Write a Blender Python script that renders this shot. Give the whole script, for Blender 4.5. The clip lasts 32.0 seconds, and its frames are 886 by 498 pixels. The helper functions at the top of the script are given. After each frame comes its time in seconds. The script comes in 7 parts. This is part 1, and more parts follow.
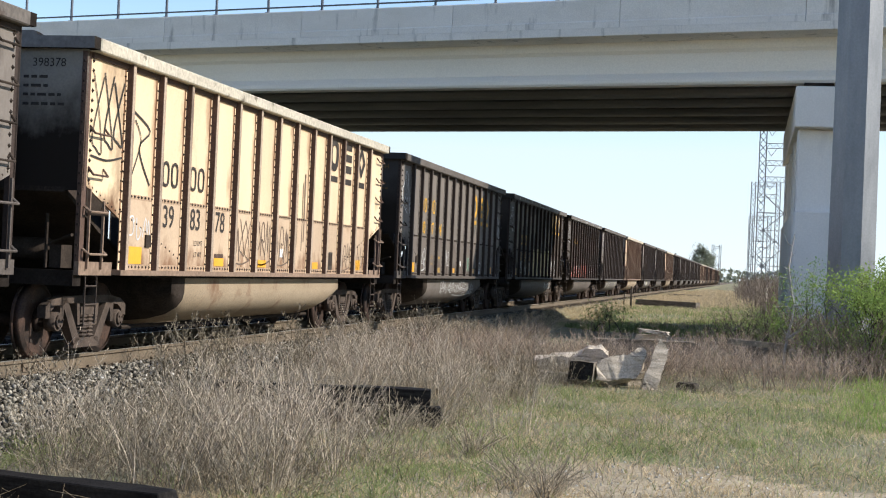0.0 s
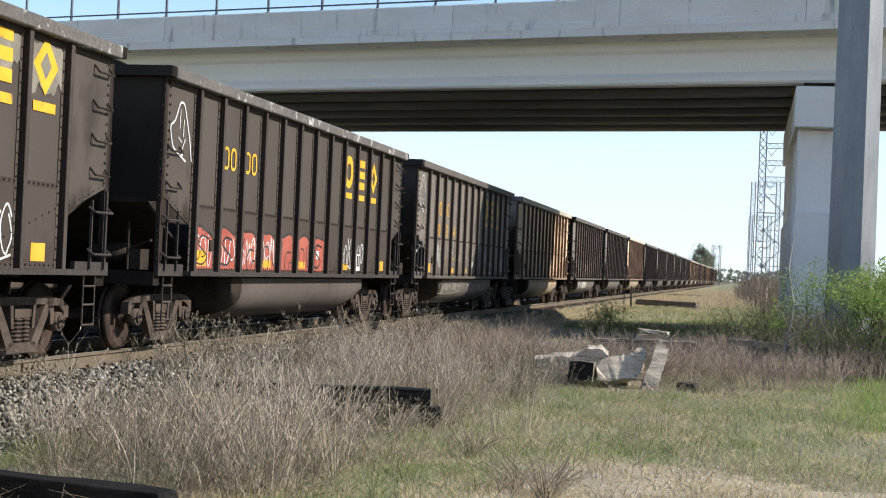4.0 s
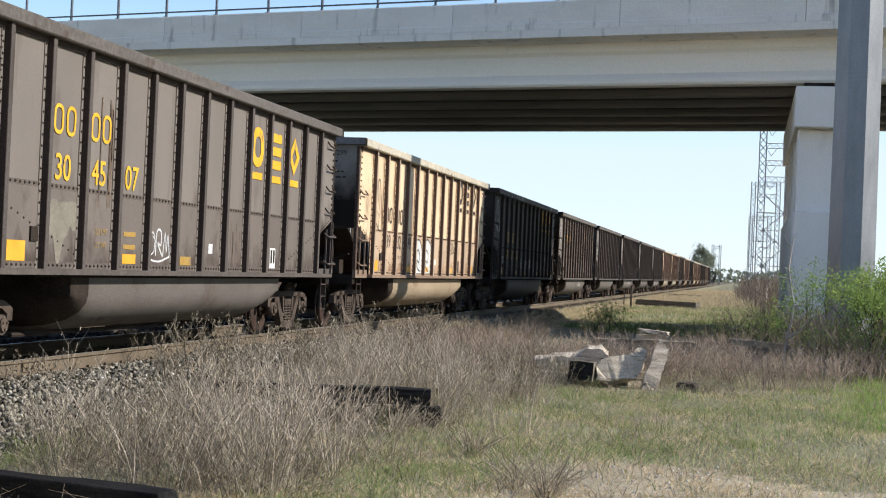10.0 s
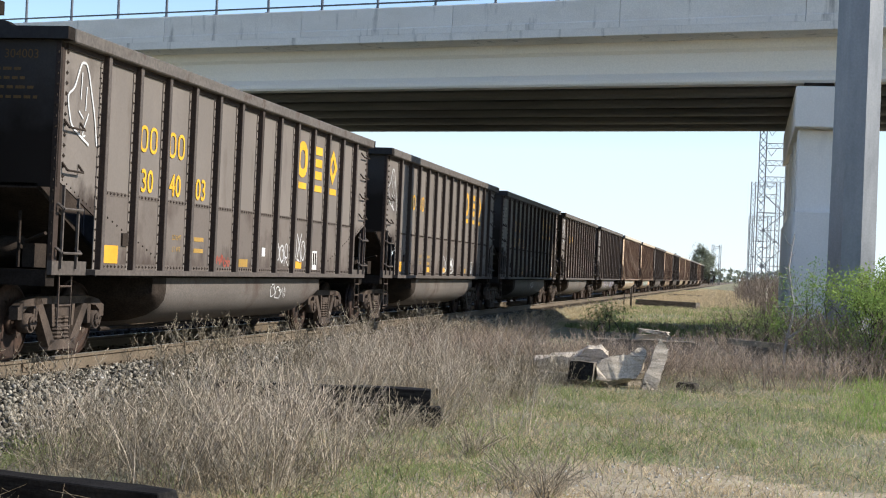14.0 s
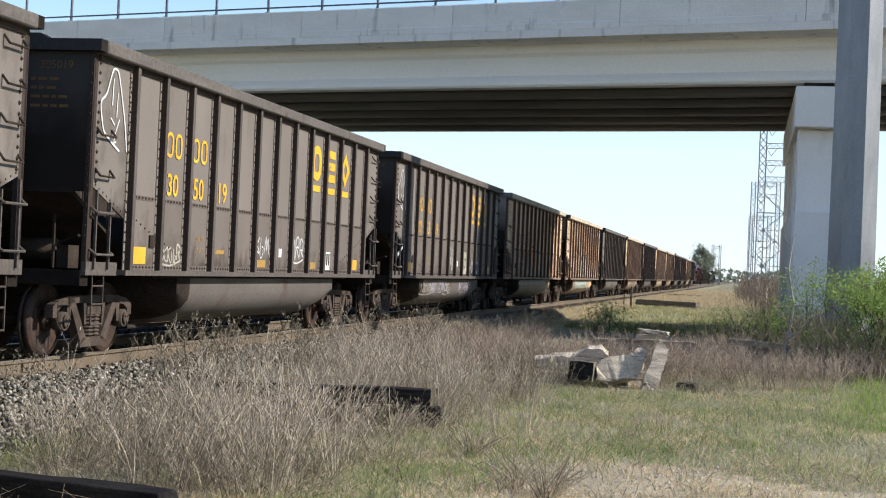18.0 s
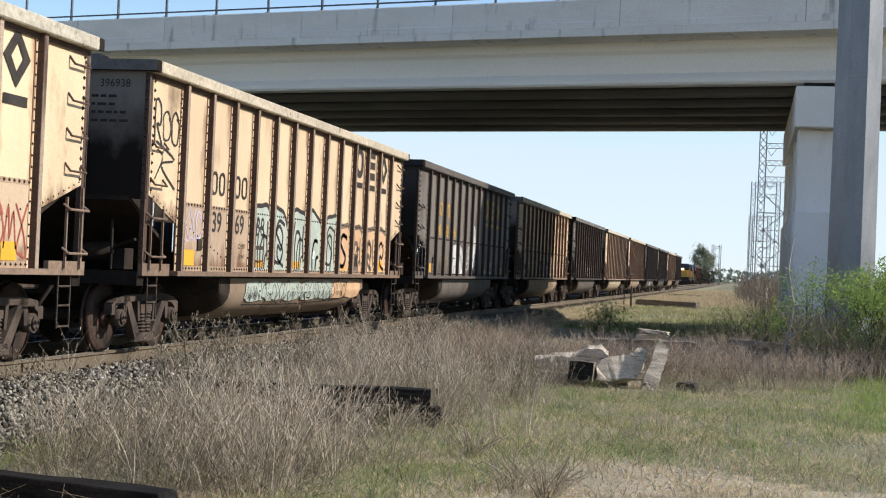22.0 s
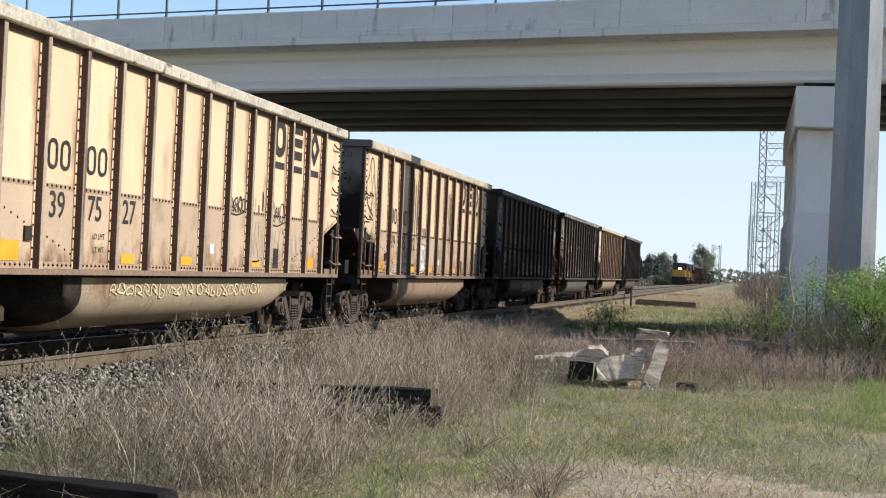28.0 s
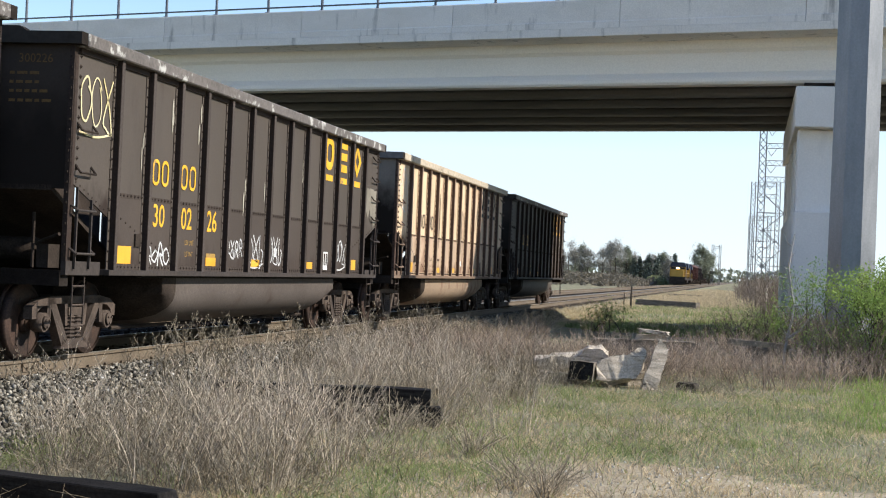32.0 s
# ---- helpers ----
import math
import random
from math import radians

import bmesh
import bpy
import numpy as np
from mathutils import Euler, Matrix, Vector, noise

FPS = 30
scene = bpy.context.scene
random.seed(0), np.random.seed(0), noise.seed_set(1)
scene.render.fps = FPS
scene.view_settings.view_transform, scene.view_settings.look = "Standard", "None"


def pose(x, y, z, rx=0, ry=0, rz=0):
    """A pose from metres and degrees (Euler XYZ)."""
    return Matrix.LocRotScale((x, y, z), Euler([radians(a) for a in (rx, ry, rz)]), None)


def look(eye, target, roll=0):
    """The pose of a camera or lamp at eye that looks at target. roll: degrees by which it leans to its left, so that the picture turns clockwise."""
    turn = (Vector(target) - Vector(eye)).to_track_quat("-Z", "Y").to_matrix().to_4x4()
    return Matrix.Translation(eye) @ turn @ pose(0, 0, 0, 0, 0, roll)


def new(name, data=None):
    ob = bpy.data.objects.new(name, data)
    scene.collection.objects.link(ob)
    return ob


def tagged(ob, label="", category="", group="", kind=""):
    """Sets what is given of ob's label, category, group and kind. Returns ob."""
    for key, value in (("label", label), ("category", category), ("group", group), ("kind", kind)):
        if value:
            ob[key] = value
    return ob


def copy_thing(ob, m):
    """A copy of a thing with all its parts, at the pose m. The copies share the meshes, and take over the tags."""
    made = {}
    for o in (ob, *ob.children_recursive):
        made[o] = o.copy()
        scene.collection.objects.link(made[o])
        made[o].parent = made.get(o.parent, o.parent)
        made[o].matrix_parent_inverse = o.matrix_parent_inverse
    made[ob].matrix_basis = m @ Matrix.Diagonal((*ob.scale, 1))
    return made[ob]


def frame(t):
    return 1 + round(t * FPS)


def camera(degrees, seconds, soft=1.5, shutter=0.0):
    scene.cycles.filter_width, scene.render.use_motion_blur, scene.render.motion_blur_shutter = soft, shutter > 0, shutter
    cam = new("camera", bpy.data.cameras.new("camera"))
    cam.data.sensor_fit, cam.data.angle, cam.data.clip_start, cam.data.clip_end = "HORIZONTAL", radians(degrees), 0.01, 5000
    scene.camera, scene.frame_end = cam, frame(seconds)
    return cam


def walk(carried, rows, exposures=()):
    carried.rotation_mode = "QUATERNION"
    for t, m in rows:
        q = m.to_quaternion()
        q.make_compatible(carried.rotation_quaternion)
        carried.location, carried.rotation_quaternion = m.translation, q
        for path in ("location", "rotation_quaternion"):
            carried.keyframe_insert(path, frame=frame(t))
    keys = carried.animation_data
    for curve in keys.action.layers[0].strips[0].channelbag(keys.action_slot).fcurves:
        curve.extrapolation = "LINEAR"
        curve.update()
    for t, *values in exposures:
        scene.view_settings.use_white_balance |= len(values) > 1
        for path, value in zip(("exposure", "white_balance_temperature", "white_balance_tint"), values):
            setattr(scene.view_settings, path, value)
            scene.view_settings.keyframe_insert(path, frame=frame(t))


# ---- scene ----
# ---- camera: it stands still on the grass beside the line ----
TRACK2 = -4.2          # centre of the second track
GROUND = -0.52
LENGTH = {"A": 16.565, "B": 15.81}   # of the two kinds of gondola, over their couplers
LEAD = {"A": 0.9125, "B": 0.78}      # from the coupling to the leading end of the body
SLACK = {0: 0.14, 23: 0.10, 24: 0.04}  # play in the couplings of single cars
START = 15.62          # the first coupling at the clip's start
cam = camera(32.48, 32.0, soft=1.1)
EYE = pose(9.12, 0.0, 1.295) @ pose(0, 0, 0, 0, 0, 11.342) @ pose(0, 0, 0, 90.72, 0, 0) @ pose(0, 0, 0, 0, 0, 2.464)
walk(cam, [(0, EYE), (32, EYE)], [(0, 0.32), (1, 0.20), (3, 0.37), (7, 0.33), (8, 0.17), (9, 0.27), (11, 0.25), (12, 0.13), (13, 0.36), (20, 0.35), (21, 0.19), (22, 0.15), (23, 0.14), (25, 0.23), (28, 0.16), (30, 0.14), (31, 0.26), (32, 0.36)])

# ---- light: a spring sun from beyond the bridge, clear sky ----
SUN = Vector((1.0, 0.12, 0.66)).normalized()
world = bpy.data.worlds.new("sky")
scene.world = world
world.use_nodes = True
wn = world.node_tree
sky = wn.nodes.new("ShaderNodeTexSky")
sky.sky_type = "NISHITA"
sky.sun_disc = False
sky.sun_elevation = math.asin(SUN.z)
sky.sun_rotation = math.atan2(SUN.x, SUN.y)
sky.air_density, sky.dust_density, sky.ozone_density = 0.8, 0.0, 2.5
wn.nodes["Background"].inputs[1].default_value = 0.182
tint = wn.nodes.new("ShaderNodeMix")
tint.data_type, tint.blend_type = "RGBA", "MULTIPLY"
tint.inputs[0].default_value, tint.inputs[7].default_value = 1.0, (1.05, 1.0, 1.02, 1)
# the low sky stays a pale blue
low_sky = wn.nodes.new("ShaderNodeMix")
low_sky.data_type, low_sky.blend_type = "RGBA", "DARKEN"
low_sky.inputs[0].default_value, low_sky.inputs[7].default_value = 0.85, (3.45, 4.25, 4.7, 1)
wn.links.new(sky.outputs[0], low_sky.inputs[6])
wn.links.new(low_sky.outputs[2], tint.inputs[6])
wn.links.new(tint.outputs[2], wn.nodes["Background"].inputs[0])
lamp = bpy.data.lights.new("sun", "SUN")
lamp.energy, lamp.angle, lamp.color = 4.9, radians(0.53), (1.0, 0.955, 0.88)
sun = new("sun", lamp)
sun.matrix_basis = look(SUN * 80, (0, 0, 0))


# ---- materials ----
def surf(name, c1, c2, scale=3.0, rough=0.8, metal=0.0, bump=0.3, fine=40.0, rand=0.0, island=0.0, stretch=(1, 1, 1),
         spot=None, spot_scale=2.0, spot_at=0.6, spot_wide=0.12, spot_stretch=(1, 1, 1), alpha=0.0, grain=0.25, seams=None, foot=None, foot_at=-0.14, foot_wide=0.16, spec=0.2):
    """A weathered surface: two tones at a large scale, grain at a fine one, and stains with a shape of their own."""
    m = bpy.data.materials.new(name)
    m.use_nodes = True
    n, l = m.node_tree.nodes, m.node_tree.links
    p = n["Principled BSDF"]
    tc, info = n.new("ShaderNodeTexCoord"), n.new("ShaderNodeObjectInfo")
    shift = n.new("ShaderNodeVectorMath")
    shift.operation = "MULTIPLY_ADD"
    l.new(info.outputs["Random"], shift.inputs[0])
    shift.inputs[1].default_value = (37.0, 91.0, 53.0)
    l.new(tc.outputs["Object"], shift.inputs[2])

    def nz(sc, st, detail):
        mp = n.new("ShaderNodeMapping")
        mp.inputs["Scale"].default_value = st
        l.new(shift.outputs[0], mp.inputs[0])
        t = n.new("ShaderNodeTexNoise")
        t.inputs["Scale"].default_value, t.inputs["Detail"].default_value = sc, detail
        t.inputs["Roughness"].default_value = 0.62
        l.new(mp.outputs[0], t.inputs["Vector"])
        return t.outputs[0]

    def mix(fac, a, b, mode="MIX"):
        x = n.new("ShaderNodeMix")
        x.data_type, x.blend_type = "RGBA", mode
        for sock, v in ((x.inputs[0], fac), (x.inputs[6], a), (x.inputs[7], b)):
            if isinstance(v, bpy.types.NodeSocket):
                l.new(v, sock)
            else:
                sock.default_value = v if isinstance(v, float) else (*v, 1)
        return x.outputs[2]

    def ramp(v, a, b):
        r = n.new("ShaderNodeMapRange")
        r.inputs[1].default_value, r.inputs[2].default_value = a, b
        l.new(v, r.inputs[0])
        return r.outputs[0]

    big, small = nz(scale, stretch, 5), nz(fine, (1, 1, 1), 3)
    col = mix(ramp(big, 0.35, 0.65), c1, c2)
    lift = n.new("ShaderNodeMapRange")
    l.new(small, lift.inputs[0])
    lift.inputs[1].default_value, lift.inputs[2].default_value = 0.3, 0.7
    lift.inputs[3].default_value, lift.inputs[4].default_value = 1 - grain, 1 + grain
    col = mix(1.0, col, lift.outputs[0], "MULTIPLY")
    if rand or island:
        src = info.outputs["Random"]
        if island:
            src = n.new("ShaderNodeNewGeometry").outputs["Random Per Island"]
        k = n.new("ShaderNodeMapRange")
        l.new(src, k.inputs[0])
        k.inputs[3].default_value, k.inputs[4].default_value = 1 - max(rand, island), 1 + max(rand, island)
        col = mix(1.0, col, k.outputs[0], "MULTIPLY")
    if spot:
        col = mix(ramp(nz(spot_scale, spot_stretch, 6), spot_at, spot_at + spot_wide), col, spot)
    if seams:
        # rust that creeps out from the riveted seams of a sheet
        sep = n.new("ShaderNodeSeparateXYZ")
        l.new(tc.outputs["Generated"], sep.inputs[0])
        near = n.new("ShaderNodeMath")
        near.operation = "PINGPONG"
        near.inputs[1].default_value = 0.5
        l.new(sep.outputs["Y"], near.inputs[0])
        less = n.new("ShaderNodeMath")
        less.operation = "MULTIPLY_ADD"
        l.new(nz(2.4, (1, 1, 0.5), 5), less.inputs[0])
        less.inputs[1].default_value = -0.62
        l.new(near.outputs[0], less.inputs[2])
        col = mix(ramp(less.outputs[0], -0.12, -0.33), col, seams)
    if foot:
        # rust on the sheets, near black on the car ends, climbing from the lower edge
        sep = n.new("ShaderNodeSeparateXYZ")
        l.new(tc.outputs["Generated"], sep.inputs[0])
        up = n.new("ShaderNodeMath")
        up.operation = "MULTIPLY_ADD"
        l.new(nz(3.0, (1, 1.3, 0.8), 5), up.inputs[0])
        up.inputs[1].default_value = -0.55
        l.new(sep.outputs["Z"], up.inputs[2])
        col = mix(ramp(up.outputs[0], foot_at, foot_at - foot_wide), col, foot)
    l.new(col, p.inputs["Base Color"])
    p.inputs["Metallic"].default_value = metal
    rr = n.new("ShaderNodeMapRange")
    l.new(big, rr.inputs[0])
    rr.inputs[3].default_value, rr.inputs[4].default_value = max(0.05, rough - 0.15), min(1, rough + 0.15)
    l.new(rr.outputs[0], p.inputs["Roughness"])
    p.inputs["Specular IOR Level"].default_value = spec
    if bump:
        b = n.new("ShaderNodeBump")
        b.inputs["Strength"].default_value, b.inputs["Distance"].default_value = bump, 0.01
        l.new(small, b.inputs["Height"])
        l.new(b.outputs[0], p.inputs["Normal"])
    if alpha:
        tr = n.new("ShaderNodeBsdfTranslucent")
        l.new(col, tr.inputs[0])
        ms = n.new("ShaderNodeMixShader")
        ms.inputs[0].default_value = alpha
        l.new(p.outputs[0], ms.inputs[1])
        l.new(tr.outputs[0], ms.inputs[2])
        l.new(ms.outputs[0], n["Material Output"].inputs[0])
    return m


CONCRETE = surf("concrete", (0.73, 0.675, 0.60), (0.81, 0.755, 0.68), 0.5, 0.9, bump=0.15, fine=25, grain=0.08, stretch=(1, 1, 2.5),
                spot=(0.22, 0.20, 0.175), spot_scale=0.9, spot_at=0.57, spot_wide=0.2, spot_stretch=(3, 3, 0.4))
BEAM = surf("beam_concrete", (0.82, 0.76, 0.67), (0.87, 0.81, 0.72), 0.4, 0.9, bump=0.1, fine=20, grain=0.06, stretch=(0.3, 0.3, 3))
# darker copy of the girder concrete, coloured for the shade under the deck
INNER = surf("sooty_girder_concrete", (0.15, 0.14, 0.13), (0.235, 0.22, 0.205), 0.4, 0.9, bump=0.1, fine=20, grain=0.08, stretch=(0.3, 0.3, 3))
PIER = surf("pier_concrete", (0.79, 0.735, 0.67), (0.84, 0.785, 0.72), 0.6, 0.9, bump=0.12, fine=20, grain=0.05, spot=(0.66, 0.62, 0.57), spot_scale=0.7, spot_at=0.56, spot_wide=0.3, spot_stretch=(2, 2, 0.5))
STEEL = surf("galvanised_steel", (0.225, 0.23, 0.24), (0.30, 0.305, 0.315), 1.6, 0.55, 0.45, 0.06, fine=22, grain=0.08, stretch=(2, 2, 0.5))
LATTICE = surf("lattice_steel", (0.20, 0.205, 0.21), (0.28, 0.285, 0.29), 1.0, 0.6, 0.4, 0.1)
RAILING = surf("railing_steel", (0.10, 0.11, 0.13), (0.15, 0.16, 0.18), 2.0, 0.5, 0.5, 0.1)
RAIL = surf("rail_rust", (0.125, 0.096, 0.066), (0.175, 0.134, 0.093), 3.0, 0.8, 0.0, 0.3, stretch=(1, 0.2, 1))
RAILTOP = surf("rail_polished", (0.26, 0.23, 0.19), (0.36, 0.33, 0.28), 3.0, 0.5, 0.3, 0.05)
TIE = surf("creosoted_tie", (0.045, 0.038, 0.032), (0.09, 0.075, 0.06), 3.0, 0.9, bump=0.6, stretch=(8, 1, 8), spec=0.04)
TIE_NEW = surf("black_tie", (0.012, 0.011, 0.011), (0.03, 0.028, 0.026), 3.0, 0.75, bump=0.6, stretch=(1, 8, 8), spec=0.04)
AGED = surf("aged_timber", (0.14, 0.115, 0.09), (0.25, 0.21, 0.17), 2.0, 0.95, bump=0.6, stretch=(1, 5, 5), fine=40, grain=0.3, spec=0.04)
TIE_OLD = surf("weathered_timber", (0.42, 0.345, 0.265), (0.62, 0.53, 0.425), 3.0, 0.95, bump=0.9, stretch=(1, 5, 5), fine=60,
               spot=(0.09, 0.075, 0.06), spot_scale=2.2, spot_at=0.58, spot_wide=0.1, spot_stretch=(0.5, 5, 5), grain=0.35, spec=0.04)
BALLAST_BED = surf("ballast_bed", (0.13, 0.122, 0.108), (0.23, 0.215, 0.19), 14.0, 0.95, bump=1.0, fine=30, grain=0.5, spec=0.04)
STONE = surf("ballast_stone", (0.135, 0.119, 0.095), (0.245, 0.22, 0.176), 8.0, 0.9, bump=0.4, fine=60, island=0.85, spec=0.04)
STONE_PALE = surf("pale_stone", (0.36, 0.335, 0.29), (0.54, 0.51, 0.45), 8.0, 0.9, bump=0.3, fine=60, island=0.4)
SOIL = surf("grassy_soil", (0.27, 0.235, 0.165), (0.205, 0.21, 0.115), 0.55, 0.95, bump=1.0, fine=18, grain=0.4,
            spot=(0.44, 0.36, 0.24), spot_scale=0.35, spot_at=0.53, spot_wide=0.16, spec=0.04)
# stones and bed coloured near black for the shade beneath the train
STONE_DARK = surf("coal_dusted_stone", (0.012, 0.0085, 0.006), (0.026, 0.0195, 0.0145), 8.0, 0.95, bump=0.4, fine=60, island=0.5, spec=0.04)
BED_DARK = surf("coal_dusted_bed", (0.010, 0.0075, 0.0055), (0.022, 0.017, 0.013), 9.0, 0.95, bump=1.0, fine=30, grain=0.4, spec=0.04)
WEED_DARK = surf("dark_weed", (0.20, 0.165, 0.118), (0.32, 0.27, 0.20), 2.0, 0.9, bump=0, island=0.45, alpha=0.1, spec=0.04)
WEED_WARM = surf("warm_weed", (0.29, 0.225, 0.172), (0.43, 0.345, 0.272), 2.0, 0.9, bump=0, island=0.5, alpha=0.35, spec=0.04)
LITTER = surf("dead_litter", (0.235, 0.195, 0.138), (0.35, 0.295, 0.215), 1.5, 0.95, bump=0, island=0.5, alpha=0.1, spec=0.04)
PALE_STALK = surf("pale_stalk", (0.40, 0.33, 0.255), (0.52, 0.44, 0.345), 2.0, 0.9, bump=0, island=0.35, alpha=0.15, spec=0.04)
EARTH = surf("trodden_earth", (0.33, 0.272, 0.187), (0.46, 0.385, 0.27), 1.3, 0.95, bump=0.8, fine=30, grain=0.35,
             spot=(0.20, 0.185, 0.11), spot_scale=1.5, spot_at=0.56, spot_wide=0.15, spec=0.04)
WEED = surf("dry_weed", (0.29, 0.243, 0.178), (0.44, 0.375, 0.285), 2.0, 0.9, bump=0, island=0.55, alpha=0.12, spec=0.04)
STRAW = surf("straw_grass", (0.50, 0.395, 0.245), (0.62, 0.50, 0.325), 1.0, 0.9, bump=0, island=0.35, alpha=0.45, spec=0.04)
GRASS = surf("green_grass", (0.215, 0.265, 0.095), (0.335, 0.37, 0.16), 1.0, 0.8, bump=0, island=0.4, alpha=0.6)
LEAF = surf("bush_leaf", (0.22, 0.32, 0.075), (0.32, 0.41, 0.12), 1.0, 0.7, bump=0, island=0.35, alpha=0.5)
LEAF_DARK = surf("tree_leaf", (0.205, 0.22, 0.155), (0.27, 0.285, 0.205), 1.0, 0.8, bump=0, island=0.4, alpha=0.45)
LEAF_PALE = surf("budding_leaf", (0.22, 0.24, 0.11), (0.30, 0.30, 0.17), 1.0, 0.8, bump=0, island=0.3, alpha=0.3)
LEAF_GREY = surf("bare_twigs", (0.28, 0.262, 0.222), (0.36, 0.34, 0.29), 1.0, 0.9, bump=0, island=0.3, alpha=0.4)
LEAF_FIR = surf("fir_needles", (0.11, 0.125, 0.095), (0.15, 0.165, 0.125), 1.0, 0.9, bump=0, island=0.4)
BRUSH = surf("brown_brush", (0.185, 0.145, 0.112), (0.28, 0.225, 0.178), 1.0, 0.9, bump=0, island=0.4, alpha=0.2, spec=0.04)
FAR_BRUSH = surf("far_brush", (0.165, 0.14, 0.105), (0.225, 0.195, 0.148), 1.0, 0.9, bump=0, island=0.3, alpha=0.3)
BARK = surf("pale_bark", (0.36, 0.33, 0.29), (0.50, 0.46, 0.41), 6.0, 0.9, bump=0.4, stretch=(1, 1, 0.4))
BARK_DARK = surf("dark_bark", (0.06, 0.048, 0.038), (0.10, 0.08, 0.065), 6.0, 0.9, bump=0.4)
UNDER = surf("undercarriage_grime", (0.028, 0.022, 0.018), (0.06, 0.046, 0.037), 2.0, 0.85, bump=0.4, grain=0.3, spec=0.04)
TRUCK = surf("truck_casting", (0.048, 0.036, 0.029), (0.105, 0.077, 0.06), 3.0, 0.85, bump=0.5, grain=0.25)
WHEEL = surf("wheel_steel", (0.022, 0.017, 0.014), (0.078, 0.046, 0.033), 2.5, 0.75, 0.0, 0.3)
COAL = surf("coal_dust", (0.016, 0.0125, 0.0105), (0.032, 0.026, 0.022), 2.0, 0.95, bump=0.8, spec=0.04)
YELLOW = surf("yellow_paint", (0.70, 0.36, 0.025), (0.78, 0.43, 0.045), 3.0, 0.6, bump=0.05, grain=0.12, spot=(0.22, 0.15, 0.09), spot_scale=5.0, spot_at=0.60, spot_wide=0.10)
YELLOW_DULL = surf("dull_yellow_paint", (0.34, 0.20, 0.05), (0.42, 0.26, 0.07), 3.0, 0.7, bump=0.05, grain=0.15, spot=(0.16, 0.12, 0.09), spot_scale=6.0, spot_at=0.55, spot_wide=0.12)
REFLECT = surf("reflector_tape", (0.70, 0.325, 0.03), (0.80, 0.41, 0.05), 2.0, 0.4, bump=0.02, grain=0.05)
INK = surf("dark_lettering", (0.035, 0.028, 0.024), (0.06, 0.05, 0.042), 3.0, 0.7, bump=0.05)
WHITE = surf("white_paint", (0.72, 0.70, 0.67), (0.82, 0.80, 0.77), 3.0, 0.7, bump=0.05)
def livery(name, panel, low, rib, face, chord, cap, end, ink, stain, rust_at, sill):
    """The paints of one kind of gondola: sheets, lower sheets, ribs, rails and ends dark below."""
    def two(c, k=1.16):
        return c, tuple(min(0.9, v * k) for v in c)
    streaks = dict(spot=stain, spot_scale=1.2, spot_at=rust_at + (0.03 if ink is INK else 0.0), spot_wide=0.26, spot_stretch=(1, 1.7, 0.5))
    return dict(panel=surf(name + "_paint", *two(panel), 1.1, 0.62, bump=0.06, fine=30, rand=0.06, grain=0.06, stretch=(1, 1, 0.4), seams=stain if ink is INK else None, **streaks),
                corner=surf(name + "_corner_sheet", *two(panel), 1.1, 0.65, bump=0.06, fine=30, rand=0.06, grain=0.08, stretch=(1, 1, 0.6),
                            spot=tuple(v * 0.5 for v in stain), spot_scale=0.9, spot_at=rust_at - 0.07, spot_wide=0.25, spot_stretch=(1, 1.2, 0.8), foot=tuple(v * 0.6 for v in stain), foot_at=-0.08),
                sill=surf(name + "_sill", *two(sill, 1.3), 2.2, 0.8, bump=0.2, fine=15, stretch=(1, 0.5, 1)),
                low=surf(name + "_lower_sheet", *two(low), 1.3, 0.66, bump=0.06, fine=30, rand=0.08, grain=0.08, stretch=(1, 1, 0.6),
                         spot=stain, spot_scale=1.7, spot_at=rust_at - 0.04, spot_wide=0.24, spot_stretch=(1, 1.1, 0.9), foot=tuple(v * 0.8 for v in stain)),
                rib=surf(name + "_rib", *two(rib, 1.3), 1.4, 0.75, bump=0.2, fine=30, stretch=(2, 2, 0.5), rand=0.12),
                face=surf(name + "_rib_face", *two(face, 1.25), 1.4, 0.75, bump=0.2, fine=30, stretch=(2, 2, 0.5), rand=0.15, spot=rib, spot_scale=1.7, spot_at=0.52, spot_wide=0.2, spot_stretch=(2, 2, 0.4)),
                cap=surf(name + "_end_rail", *two(cap, 1.3), 1.6, 0.85, bump=0.2, fine=15, grain=0.2),
                chord=surf(name + "_rail", *two(chord, 1.3), 2.2, 0.75, bump=0.2, fine=15, stretch=(1, 0.5, 1), spot={"dark": (0.46, 0.44, 0.40), "grey": stain}.get(name, (0.17, 0.14, 0.105)), spot_scale=3.4, spot_at=0.565 if name == "dark" else 0.60, spot_wide=0.07),
                seam=surf(name + "_seam", *two(tuple(0.55 * v + 0.25 * w for v, w in zip(low, stain)), 1.3), 2.5, 0.8, bump=0.2, fine=20, grain=0.25),
                # the ends turn near black towards their lower edge
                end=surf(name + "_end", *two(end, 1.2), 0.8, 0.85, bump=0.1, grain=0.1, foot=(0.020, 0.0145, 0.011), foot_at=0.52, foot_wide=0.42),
                ink=ink)


